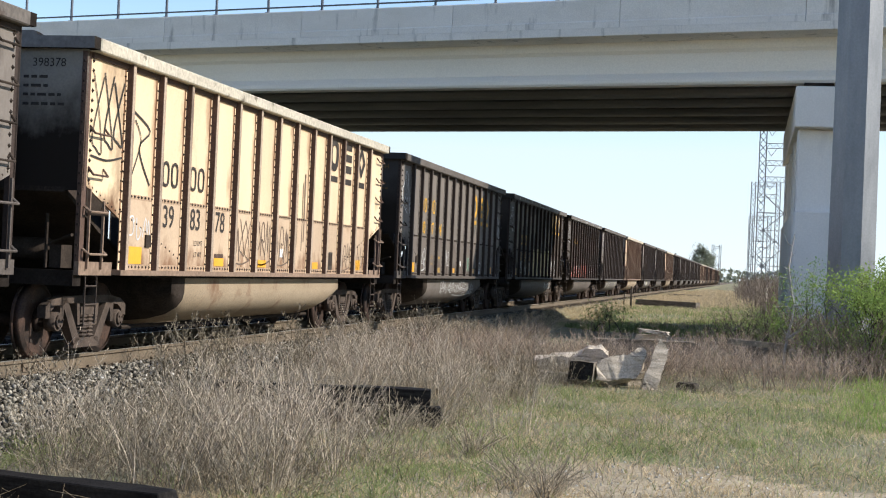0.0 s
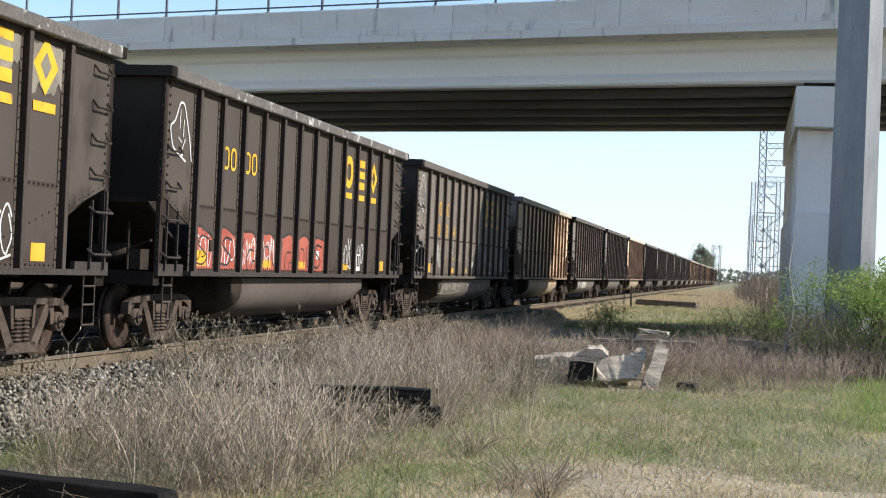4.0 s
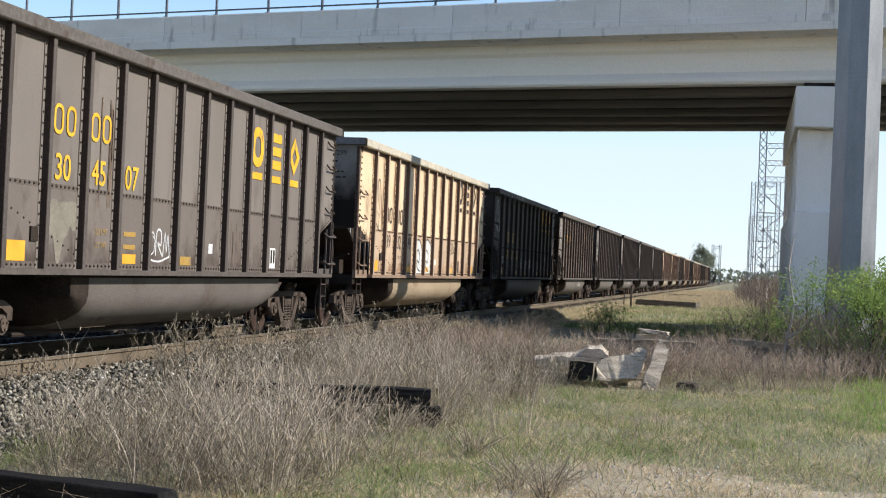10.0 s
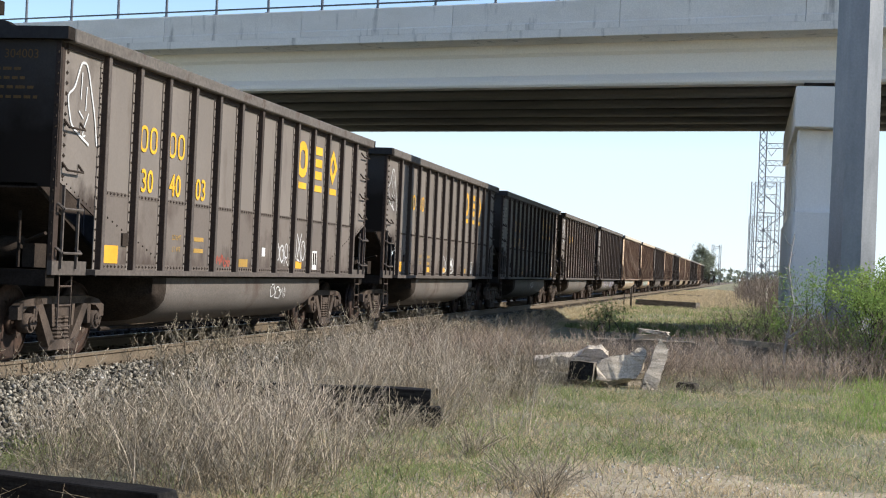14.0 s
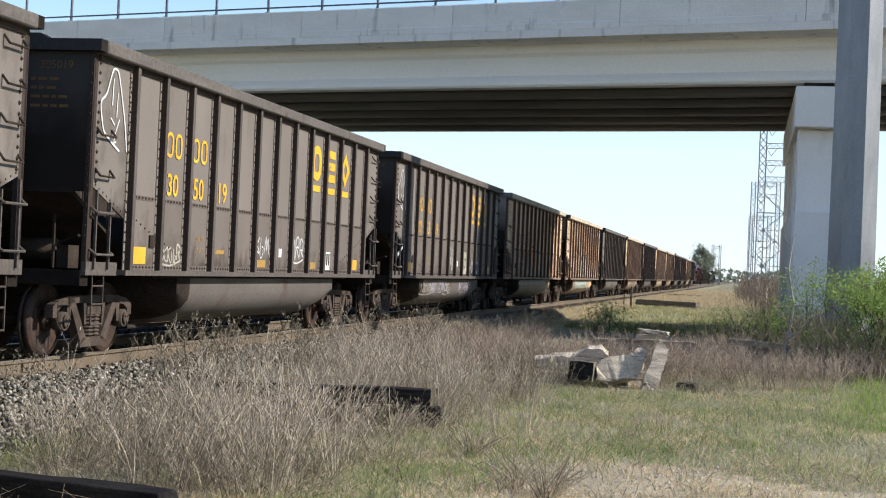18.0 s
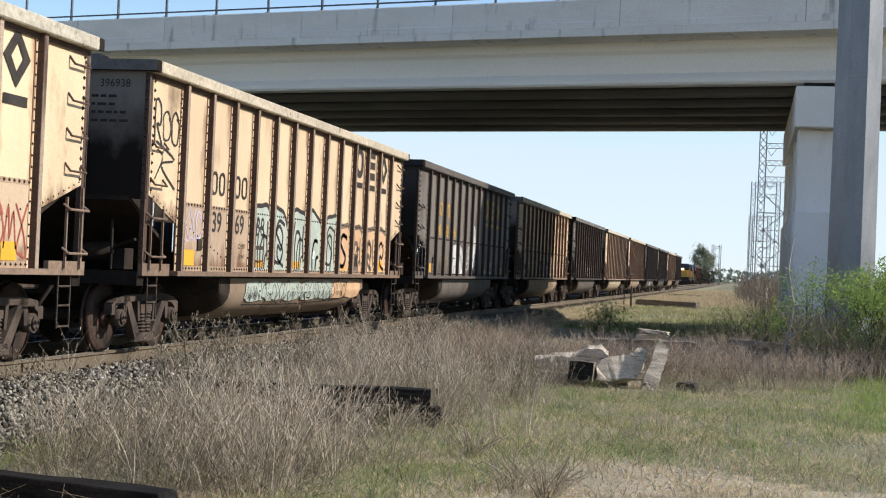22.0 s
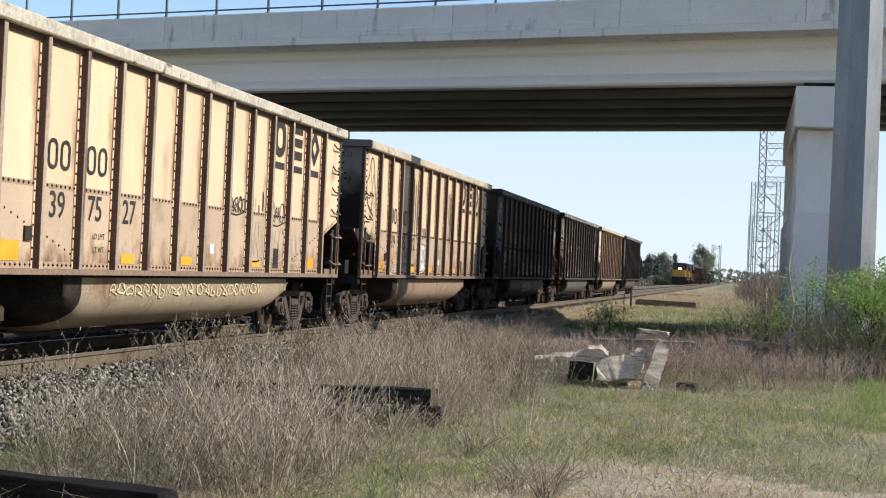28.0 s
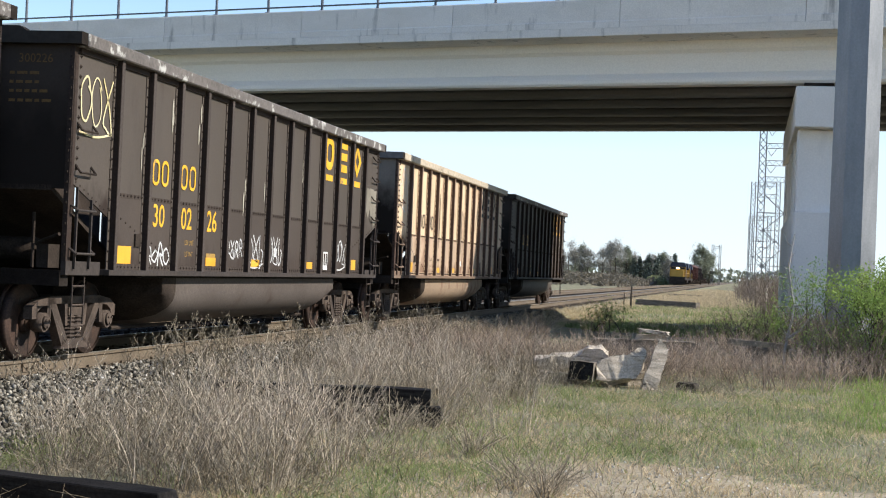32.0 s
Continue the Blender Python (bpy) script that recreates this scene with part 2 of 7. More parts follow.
LIVERY = {
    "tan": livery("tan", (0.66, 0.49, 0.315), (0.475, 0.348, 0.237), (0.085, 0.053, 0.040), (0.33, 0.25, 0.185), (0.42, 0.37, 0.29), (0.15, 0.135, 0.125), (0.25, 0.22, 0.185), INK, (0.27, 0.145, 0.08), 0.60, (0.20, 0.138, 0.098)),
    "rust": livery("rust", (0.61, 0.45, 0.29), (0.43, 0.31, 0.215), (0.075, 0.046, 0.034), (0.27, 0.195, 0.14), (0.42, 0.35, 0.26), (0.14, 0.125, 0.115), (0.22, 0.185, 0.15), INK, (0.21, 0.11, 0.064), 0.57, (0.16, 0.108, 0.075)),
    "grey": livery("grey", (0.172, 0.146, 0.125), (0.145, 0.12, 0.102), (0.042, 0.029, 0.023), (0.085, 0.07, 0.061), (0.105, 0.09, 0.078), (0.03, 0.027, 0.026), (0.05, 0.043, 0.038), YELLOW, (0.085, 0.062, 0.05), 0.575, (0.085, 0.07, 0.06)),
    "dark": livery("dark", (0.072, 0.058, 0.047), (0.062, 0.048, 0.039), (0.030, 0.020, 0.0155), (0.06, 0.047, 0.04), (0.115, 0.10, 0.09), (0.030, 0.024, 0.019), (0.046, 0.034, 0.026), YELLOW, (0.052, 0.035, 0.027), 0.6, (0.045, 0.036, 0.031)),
}


# ---- mesh helpers ----
def part(name, bm, material, parent=None, label="", m=None):
    """Links a bmesh as one mesh object, under a thing or a part."""
    me = bpy.data.meshes.new(name)
    bm.to_mesh(me)
    bm.free()
    for x in (material if isinstance(material, (list, tuple)) else [material]):
        me.materials.append(x)
    return share(name, me, parent, label, m)


def share(name, me, parent=None, label="", m=None):
    ob = new(name, me)
    ob.parent = parent
    if m is not None:
        ob.matrix_basis = m
    if label:
        ob["label"] = label
    return ob


def box(bm, x0, x1, y0, y1, z0, z1, mi=0):
    v = [bm.verts.new((x, y, z)) for x in (x0, x1) for y in (y0, y1) for z in (z0, z1)]
    for q in ((0, 1, 3, 2), (4, 6, 7, 5), (0, 4, 5, 1), (2, 3, 7, 6), (0, 2, 6, 4), (1, 5, 7, 3)):
        bm.faces.new([v[i] for i in q]).material_index = mi
    return v


def bar(bm, a, b, w, d=None, mi=0):
    """A square bar from a to b."""
    a, b = Vector(a), Vector(b)
    m = (b - a).to_track_quat("Z", "Y").to_matrix()
    d = d or w
    vs = [bm.verts.new(p + m @ Vector((sx * w / 2, sy * d / 2, 0))) for p in (a, b) for sx, sy in ((-1, -1), (1, -1), (1, 1), (-1, 1))]
    for q in ((0, 1, 5, 4), (1, 2, 6, 5), (2, 3, 7, 6), (3, 0, 4, 7), (3, 2, 1, 0), (4, 5, 6, 7)):
        bm.faces.new([vs[i] for i in q]).material_index = mi


def tube(bm, a, b, r0, r1=None, seg=8, mi=0, caps=True):
    a, b = Vector(a), Vector(b)
    r1 = r0 if r1 is None else r1
    m = (b - a).to_track_quat("Z", "Y").to_matrix()
    rings = [[bm.verts.new(p + m @ Vector((r * math.cos(2 * math.pi * i / seg), r * math.sin(2 * math.pi * i / seg), 0))) for i in range(seg)] for p, r in ((a, r0), (b, r1))]
    for i in range(seg):
        f = bm.faces.new((rings[0][i], rings[0][(i + 1) % seg], rings[1][(i + 1) % seg], rings[1][i]))
        f.material_index, f.smooth = mi, seg > 6
    if caps:
        bm.faces.new(rings[0][::-1]).material_index = mi
        bm.faces.new(rings[1]).material_index = mi


def prism(bm, profile, axis, a, b, mi=0):
    """A closed profile of 2D points swept along x, y or z from a to b."""
    def at(p, s):
        return {"x": (s, p[0], p[1]), "y": (p[0], s, p[1]), "z": (p[0], p[1], s)}[axis]
    r = [[bm.verts.new(at(p, s)) for p in profile] for s in (a, b)]
    k = len(profile)
    for i in range(k):
        bm.faces.new((r[0][i], r[0][(i + 1) % k], r[1][(i + 1) % k], r[1][i])).material_index = mi
    bm.faces.new(r[0][::-1]).material_index = mi
    bm.faces.new(r[1]).material_index = mi
    bmesh.ops.recalc_face_normals(bm, faces=bm.faces)


def soften(bm, w=0.01):
    bmesh.ops.bevel(bm, geom=bm.edges[:], offset=w, segments=1, affect="EDGES", clamp_overlap=True)


def arrays(name, verts, faces, material, label, category, mats=None):
    """A mesh of a great many blades or stones, from arrays, as one thing of stuff."""
    me = bpy.data.meshes.new(name)
    k = faces.shape[1]
    me.vertices.add(len(verts))
    me.vertices.foreach_set("co", np.ascontiguousarray(verts, dtype=np.float32).ravel())
    me.loops.add(faces.size)
    me.loops.foreach_set("vertex_index", np.ascontiguousarray(faces, dtype=np.int32).ravel())
    me.polygons.add(len(faces))
    me.polygons.foreach_set("loop_start", np.arange(0, faces.size, k, dtype=np.int32))
    if mats is not None:
        me.polygons.foreach_set("material_index", np.ascontiguousarray(mats, dtype=np.int32))
    for x in (material if isinstance(material, (list, tuple)) else [material]):
        me.materials.append(x)
    me.update(calc_edges=True)
    ob = new(name, me)
    if label:
        tagged(ob, label, category, kind="stuff")
    return ob


# ---- ground, tracks ----
def height(x, y):
    """The lie of the land: two tracks on ballast, then rough grass."""
    x, y = np.asarray(x, float), np.asarray(y, float)
    base = GROUND + 0.05 * np.sin(0.31 * x + 0.17 * y) + 0.04 * np.sin(0.83 * x - 0.41 * y + 1.0) + 0.02 * np.sin(2.3 * x + 1.9 * y)
    far = np.clip((y - 60) / 60, 0, 1)
    base = base + 0.10 * np.clip((x - 7) / 4, 0, 1) * np.clip(1 - y / 20, 0, 1) + 0.18 * far * np.exp(-((x - 5.5) / 3.5) ** 2)
    shoulder = np.clip((2.45 - np.abs(x - TRACK2 / 2) + abs(TRACK2 / 2)) / 0.75, 0, 1)
    shoulder = shoulder * shoulder * (3 - 2 * shoulder)
    return base * (1 - shoulder) + (-0.23) * shoulder


def smooth(a, b, v):
    t = np.clip((v - a) / (b - a), 0, 1)
    return t * t * (3 - 2 * t)


def bare_weight(x, y):
    """Trodden, gravelly ground near the camera."""
    a = smooth(0.0, 0.35, 1 - np.hypot((x - 9.9) / 3.9, (y - 12.3) / 2.7 - 0.22 * np.sin(1.7 * x)))
    b = smooth(0.0, 0.4, 1 - np.hypot((x - 10.9) / 1.7, (y - 18.2) / 1.3)) * 0.3
    return np.clip(a + b, 0, 1)


def build_ground():
    xs = np.unique(np.concatenate([np.array([-3000, -1200, -500, -200, -90, -50, -30, -20]), np.arange(-14, 24, 0.25), np.array([26, 30, 36, 45, 60, 90, 160, 300, 700, 1500, 3000.0])]))
    ys = np.unique(np.concatenate([np.array([-3000, -1000, -300, -100, -40, -20, -10, -4]), np.arange(0, 60, 0.3), np.arange(60, 160, 2.0), np.array([170, 200, 250, 320, 420, 600, 900, 1500, 2500, 4000.0])]))
    gx, gy = np.meshgrid(xs, ys, indexing="ij")
    v = np.stack([gx, gy, height(gx, gy)], -1).reshape(-1, 3)
    i, j = np.meshgrid(np.arange(len(xs) - 1), np.arange(len(ys) - 1), indexing="ij")
    a = (i * len(ys) + j).ravel()
    f = np.stack([a, a + len(ys), a + len(ys) + 1, a + 1], -1)
    mid = (v[f[:, 0], 0] + v[f[:, 2], 0]) / 2
    far_mid = (v[f[:, 0], 1] + v[f[:, 2], 1]) / 2
    bed = np.abs(mid - TRACK2 / 2) < abs(TRACK2 / 2) + 2.35
    # the bed below the train takes the colour that stands for its shade
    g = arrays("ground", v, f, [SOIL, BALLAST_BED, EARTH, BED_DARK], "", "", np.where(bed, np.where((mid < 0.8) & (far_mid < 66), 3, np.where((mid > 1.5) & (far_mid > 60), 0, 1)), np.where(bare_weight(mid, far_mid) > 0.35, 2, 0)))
    g.data.polygons.foreach_set("use_smooth", np.ones(len(f), dtype=bool))
    tagged(g, "rough grassy ground with bare soil beside the ballast", "ground", kind="structure")


RAIL_PROFILE = [(-0.037, 0), (-0.037, -0.035), (-0.009, -0.05), (-0.009, -0.15), (-0.07, -0.165), (-0.07, -0.18), (0.07, -0.18), (0.07, -0.165), (0.009, -0.15), (0.009, -0.05), (0.037, -0.035), (0.037, 0)]


def build_track(cx, label):
    root = tagged(new("track", None), label, "railway track", kind="structure")
    root.location = (cx, 0, 0)
    for sx in (-0.755, 0.755):
        bm = bmesh.new()
        prism(bm, [(sx + a, b) for a, b in RAIL_PROFILE], "y", -60, 900)
        for f in bm.faces:
            if f.normal.z > 0.9 and f.calc_center_median().z > -0.01:
                f.material_index = 1
        part("rail", bm, [RAIL, RAILTOP], root, "brown rusty steel rail with a worn top")
    bm = bmesh.new()
    box(bm, -1.3, 1.3, -0.11, 0.11, -0.36, -0.185)
    soften(bm, 0.012)
    me = None
    rng = random.Random(int(50 + cx))
    for i in range(150):
        m = pose(rng.uniform(-0.03, 0.03), 4 + i * 0.53, rng.uniform(-0.02, 0.0), 0, 0, rng.uniform(-1.5, 1.5))
        if me is None:
            me = part("tie", bm, TIE, root, "dark creosoted wooden tie", m).data
        else:
            share("tie", me, root, "", m)
    bm = bmesh.new()
    for i in range(150, 700):
        box(bm, -1.3, 1.3, 4 + i * 0.53 - 0.11, 4 + i * 0.53 + 0.11, -0.36, -0.19)
    tagged(part("far_ties", bm, TIE, root), kind="stuff")
    bm = bmesh.new()
    for i in range(150):
        for sx in (-0.755, 0.755):
            y = 4 + i * 0.53
            box(bm, sx - 0.17, sx + 0.17, y - 0.09, y + 0.09, -0.19, -0.178)
            for dx in (-0.09, 0.09):
                box(bm, sx + dx - 0.015, sx + dx + 0.015, y + 0.03, y + 0.06, -0.18, -0.145)
    tagged(part("tie_plates", bm, RAIL, root, "rusty tie plates with spikes"), kind="stuff")
    # bolted joint bars beside the near rail
    for y in (17.1, 29.0):
        bm = bmesh.new()
        box(bm, 0.765, 0.795, y - 0.45, y + 0.45, -0.145, -0.05)
        for k in range(6):
            tube(bm, (0.79, y - 0.37 + k * 0.148, -0.1), (0.82, y - 0.37 + k * 0.148, -0.1), 0.018, seg=6)
        part("joint_bar", bm, RAIL, root)


build_ground()
build_track(0.0, "main railway track with rusty rails on grey ballast")
build_track(TRACK2, "second railway track with rusty rails on grey ballast")


# ---- overpass, skewed across the line ----
SKEW = -0.2566
BRIDGE = Matrix.Translation((0, 48, 0)) @ Matrix.Rotation(SKEW, 4, "Z")   # x along the bridge, y across it, away from the camera


def build_overpass():
    root = tagged(new("overpass", None), "pale concrete road overpass on girders, with a steel pedestrian rail", "overpass", kind="structure")
    root.matrix_basis = BRIDGE
    x0, x1 = -75.0, 75.0
    bm = bmesh.new()
    prism(bm, [(0.10, 8.57), (-0.21, 8.61), (-0.25, 8.63), (-0.25, 8.87), (0.0, 8.90), (15.3, 8.90), (15.6, 8.87), (15.6, 8.63), (15.5, 8.57)], "x", x0, x1)
    part("deck", bm, CONCRETE, root)
    # parapets in cast lengths with open joints
    step = 5.68
    for side, (a, b) in enumerate(((-0.22, 0.08), (15.27, 15.57))):
        me = None
        for i in range(-13, 13):
            m = pose(-0.47 + i * step + step / 2, 0, 0)
            if me is None:
                bm = bmesh.new()
                prism(bm, [(a, 8.88), (a, 9.07), (a + 0.03, 9.10), (a + 0.03, 9.76), (a + 0.06, 9.79), (b - 0.03, 9.79), (b, 9.76), (b, 8.88)], "x", -step / 2 + 0.008, step / 2 - 0.008)
                me = part("parapet", bm, CONCRETE, root, "", m).data
            else:
                share("parapet", me, root, "", m)
    # precast girders
    web = [(-0.30, 7.21), (0.30, 7.21), (0.36, 7.285), (0.36, 7.40), (0.12, 7.60), (0.11, 8.20), (0.24, 8.30), (0.24, 8.57), (-0.24, 8.57), (-0.24, 8.30), (-0.11, 8.20), (-0.12, 7.60), (-0.36, 7.40), (-0.36, 7.285)]
    for a, b in ((-60, -30.2), (-30.1, 11.9), (11.95, 45)):
        for k in range(6):
            bm = bmesh.new()
            prism(bm, [(1.02 + k * 2.74 + p, q) for p, q in web], "x", a, b)
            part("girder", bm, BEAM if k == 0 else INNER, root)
            if k < 5:
                # an added panel that carries the shade of the deck's underside
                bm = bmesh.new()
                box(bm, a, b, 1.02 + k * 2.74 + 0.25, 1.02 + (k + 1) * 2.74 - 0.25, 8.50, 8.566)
                part("soffit_panel", bm, INNER, root, "dark panel standing for the shade between two girders")
    # steel rail on the near parapet
    for k in range(28):
        bm = bmesh.new()
        x = -29.0 + k * 2.14
        box(bm, x - 0.03, x + 0.03, -0.08, 0.0, 9.79, 10.95)
        box(bm, x - 0.07, x + 0.07, -0.12, 0.04, 9.79, 9.81)
        part("railing_post", bm, RAILING, root)
    for z, w in ((9.96, 0.03), (10.93, 0.035)):
        bm = bmesh.new()
        tube(bm, (-32, -0.04, z), (30, -0.04, z), w, seg=6)
        part("railing_bar", bm, RAILING, root)
    return root


def build_pier(px, label):
    root = tagged(new("bridge_pier", None), label, "bridge pier", kind="structure")
    y0, y1 = 45.3 - (px - 10.3) * 0.262, 60.9 - (px - 10.3) * 0.262
    root.location = (px, y0, GROUND)
    d, h = y1 - y0, -GROUND
    bm = bmesh.new()
    prism(bm, [(0, 5.84 + h), (0, 7.04 + h), (d, 7.04 + h), (d, 5.84 + h)], "x", 0.0, 1.35)
    soften(bm, 0.03)
    part("pier_cap", bm, PIER, root)
    for k in range(4):
        bm = bmesh.new()
        y = 0.55 + k * (d - 2.3) / 3
        prism(bm, [(0.12, y), (1.23, y), (1.23, y + 1.15), (0.12, y + 1.15)], "z", 3.3 + h, 5.84 + h)
        soften(bm, 0.04)
        part("column", bm, PIER, root)
    bm = bmesh.new()
    prism(bm, [(0.03, 0.25), (0.10, 0.1), (1.25, 0.1), (1.32, 0.25), (1.32, d - 0.2), (0.03, d - 0.2)], "z", -1.0, 3.4 + h)
    soften(bm, 0.03)
    part("crash_wall", bm, PIER, root)
    for k in range(6):
        bm = bmesh.new()
        y = 0.80 + k * 2.74
        box(bm, 0.25, 1.1, y - 0.2, y + 0.25, 7.04 + h, 7.21 + h)
        box(bm, 0.05, 1.3, y - 0.28, y - 0.22, 7.04 + h, 7.10 + h)
        part("bearing_pad", bm, UNDER, root, "dark rubber bearing pad")


build_overpass()
build_pier(10.3, "pale concrete bridge pier with a crash wall beside the line")
build_pier(-29.5, "pale concrete bridge pier beyond the tracks")


# ---- steel pole ----
def build_pole():
    root = tagged(new("steel_pole", None), "tall grey galvanised steel pole with flat facets, among bushes", "pole")
    root.location = (11.385, 35.1, GROUND)
    bm = bmesh.new()
    seg, off = 8, radians(-27.7)
    rings = []
    for z, r in ((0.0, 0.565), (26.0, 0.425)):
        rings.append([bm.verts.new((r * math.cos(off + 2 * math.pi * i / seg), r * math.sin(off + 2 * math.pi * i / seg), z)) for i in range(seg)])
    for i in range(seg):
        bm.faces.new((rings[0][i], rings[0][(i + 1) % seg], rings[1][(i + 1) % seg], rings[1][i]))
    bm.faces.new(rings[1])
    part("shaft", bm, STEEL, root)


build_pole()


# ---- lattice towers behind the bridge ----
def lattice_column(root, x, w, h, rise, bare):
    """A square laced column standing at x on a portal."""
    n = max(4, int(h / rise))
    for sx in (-1, 1):
        for sy in (-1, 1):
            bm = bmesh.new()
            bar(bm, (x + sx * w / 2, sy * w / 2, 0), (x + sx * w / 2, sy * w / 2, h), bare * 1.7)
            part("leg", bm, LATTICE, root)
    for fx, fy, gx, gy in ((-1, -1, 1, -1), (1, 1, -1, 1), (1, -1, 1, 1)):
        bm = bmesh.new()
        for k in range(n):
            a, b = h * k / n, h * (k + 1) / n
            bar(bm, (x + fx * w / 2, fy * w / 2, a), (x + gx * w / 2, gy * w / 2, b), bare * 0.7)
            bar(bm, (x + gx * w / 2, gy * w / 2, a), (x + fx * w / 2, fy * w / 2, b), bare * 0.7)
        part("lacing", bm, LATTICE, root)


def build_portal(x0, x1, y, h, w, bare, beams, zigzag, label):
    """Two laced columns with light trussed cross beams, V brackets and a zigzag of heavy braces below."""
    root = tagged(new("lattice_portal", None), label, "lattice tower", "steel portals along the line")
    root.location = (x0, y, float(height(x0, y)))
    span = x1 - x0
    for x in (0, span):
        lattice_column(root, x, w, h, w * 1.15, bare)
    for z in beams:
        bm = bmesh.new()
        for dz in (0.0, bare * 9):
            bar(bm, (w / 2, 0, z + dz), (span - w / 2, 0, z + dz), bare)
        for k in range(6):
            a, b = w / 2 + (span - w) * k / 6, w / 2 + (span - w) * (k + 1) / 6
            bar(bm, (a, 0, z + (bare * 9 if k % 2 else 0)), (b, 0, z + (0 if k % 2 else bare * 9)), bare * 0.7)
        bar(bm, (span * 0.12, 0, z), (span * 0.32, 0, z - 0.75), bare * 0.8)
        bar(bm, (span * 0.32, 0, z - 0.75), (span * 0.52, 0, z), bare * 0.8)
        part("beam", bm, LATTICE, root)
    for k, (a, b) in enumerate(zip(zigzag, zigzag[1:])):
        bm = bmesh.new()
        p, q = (w / 2, span - w / 2) if k % 2 == 0 else (span - w / 2, w / 2)
        bar(bm, (p, -w / 2, a), (q, -w / 2, b), bare * 1.6)
        box(bm, q - 0.16, q + 0.16, -w / 2 - 0.03, -w / 2 + 0.03, b - 0.16, b + 0.16)
        part("brace", bm, LATTICE, root)
        bm = bmesh.new()
        bar(bm, (0, -w / 2, b), (span, -w / 2, b), bare)
        part("strut", bm, LATTICE, root)


build_portal(10.16, 12.75, 153.0, 27.0, 0.66, 0.055, (11.7, 13.3, 15.0, 17.0, 19.0), (10.4, 8.6, 6.9, 5.2, 3.4, 1.7, 0.2), "tall grey lattice steel portal behind the overpass")
build_portal(9.51, 12.96, 219.5, 15.8, 0.6, 0.06, (11.0, 13.6, 15.2), (9.6, 7.4, 5.2, 3.0, 0.8), "lower grey lattice steel portal farther along the line")
build_portal(9.38, 12.86, 296.0, 14.2, 0.7, 0.07, (9.5, 13.4), (8.0, 5.0, 2.0), "distant grey lattice steel portal along the line")
build_portal(-0.67, 1.36, 436.5, 11.5, 0.55, 0.07, (10.4,), (8.0, 5.5, 3.0), "small grey lattice steel portal on the horizon")


# ---- gondola train ----
BODY, RIB0, RIBSTEP = 14.25, 1.22, 0.984


def set_body(kind):
    """Choose the long (A) or the short (B) body for what is built next."""
    global BODY, RIB0, RIBSTEP
    BODY, RIB0 = (14.86, 1.26) if kind == "A" else (14.25, 1.22)
    RIBSTEP = 1.0183 if kind == "A" else 0.984


Z_SILL, Z_CHORD, Z_TOP, Z_SEAM = 1.10, 3.66, 3.82, 2.03
SHEET, PROUD = 1.46, 1.60


def rivets(bm, pts, r=0.016, mi=1, nx=1):
    """Low rivet heads standing on a side sheet."""
    for x, y, z in pts:
        tip = bm.verts.new((x + nx * r * 0.9, y, z))
        ring = [bm.verts.new((x, y + r * math.cos(k * math.pi / 2), z + r * math.sin(k * math.pi / 2))) for k in range(4)]
        for k in range(4):
            q = (ring[k], ring[(k + 1) % 4], tip)
            bm.faces.new(q if nx > 0 else q[::-1]).material_index = mi


def panel_span(i):
    """The span along the car of panel i of 14."""
    a = 0.17 if i == 0 else RIB0 + (i - 1) * RIBSTEP + 0.055
    b = BODY - 0.17 if i == 13 else RIB0 + i * RIBSTEP - 0.055
    return a, b


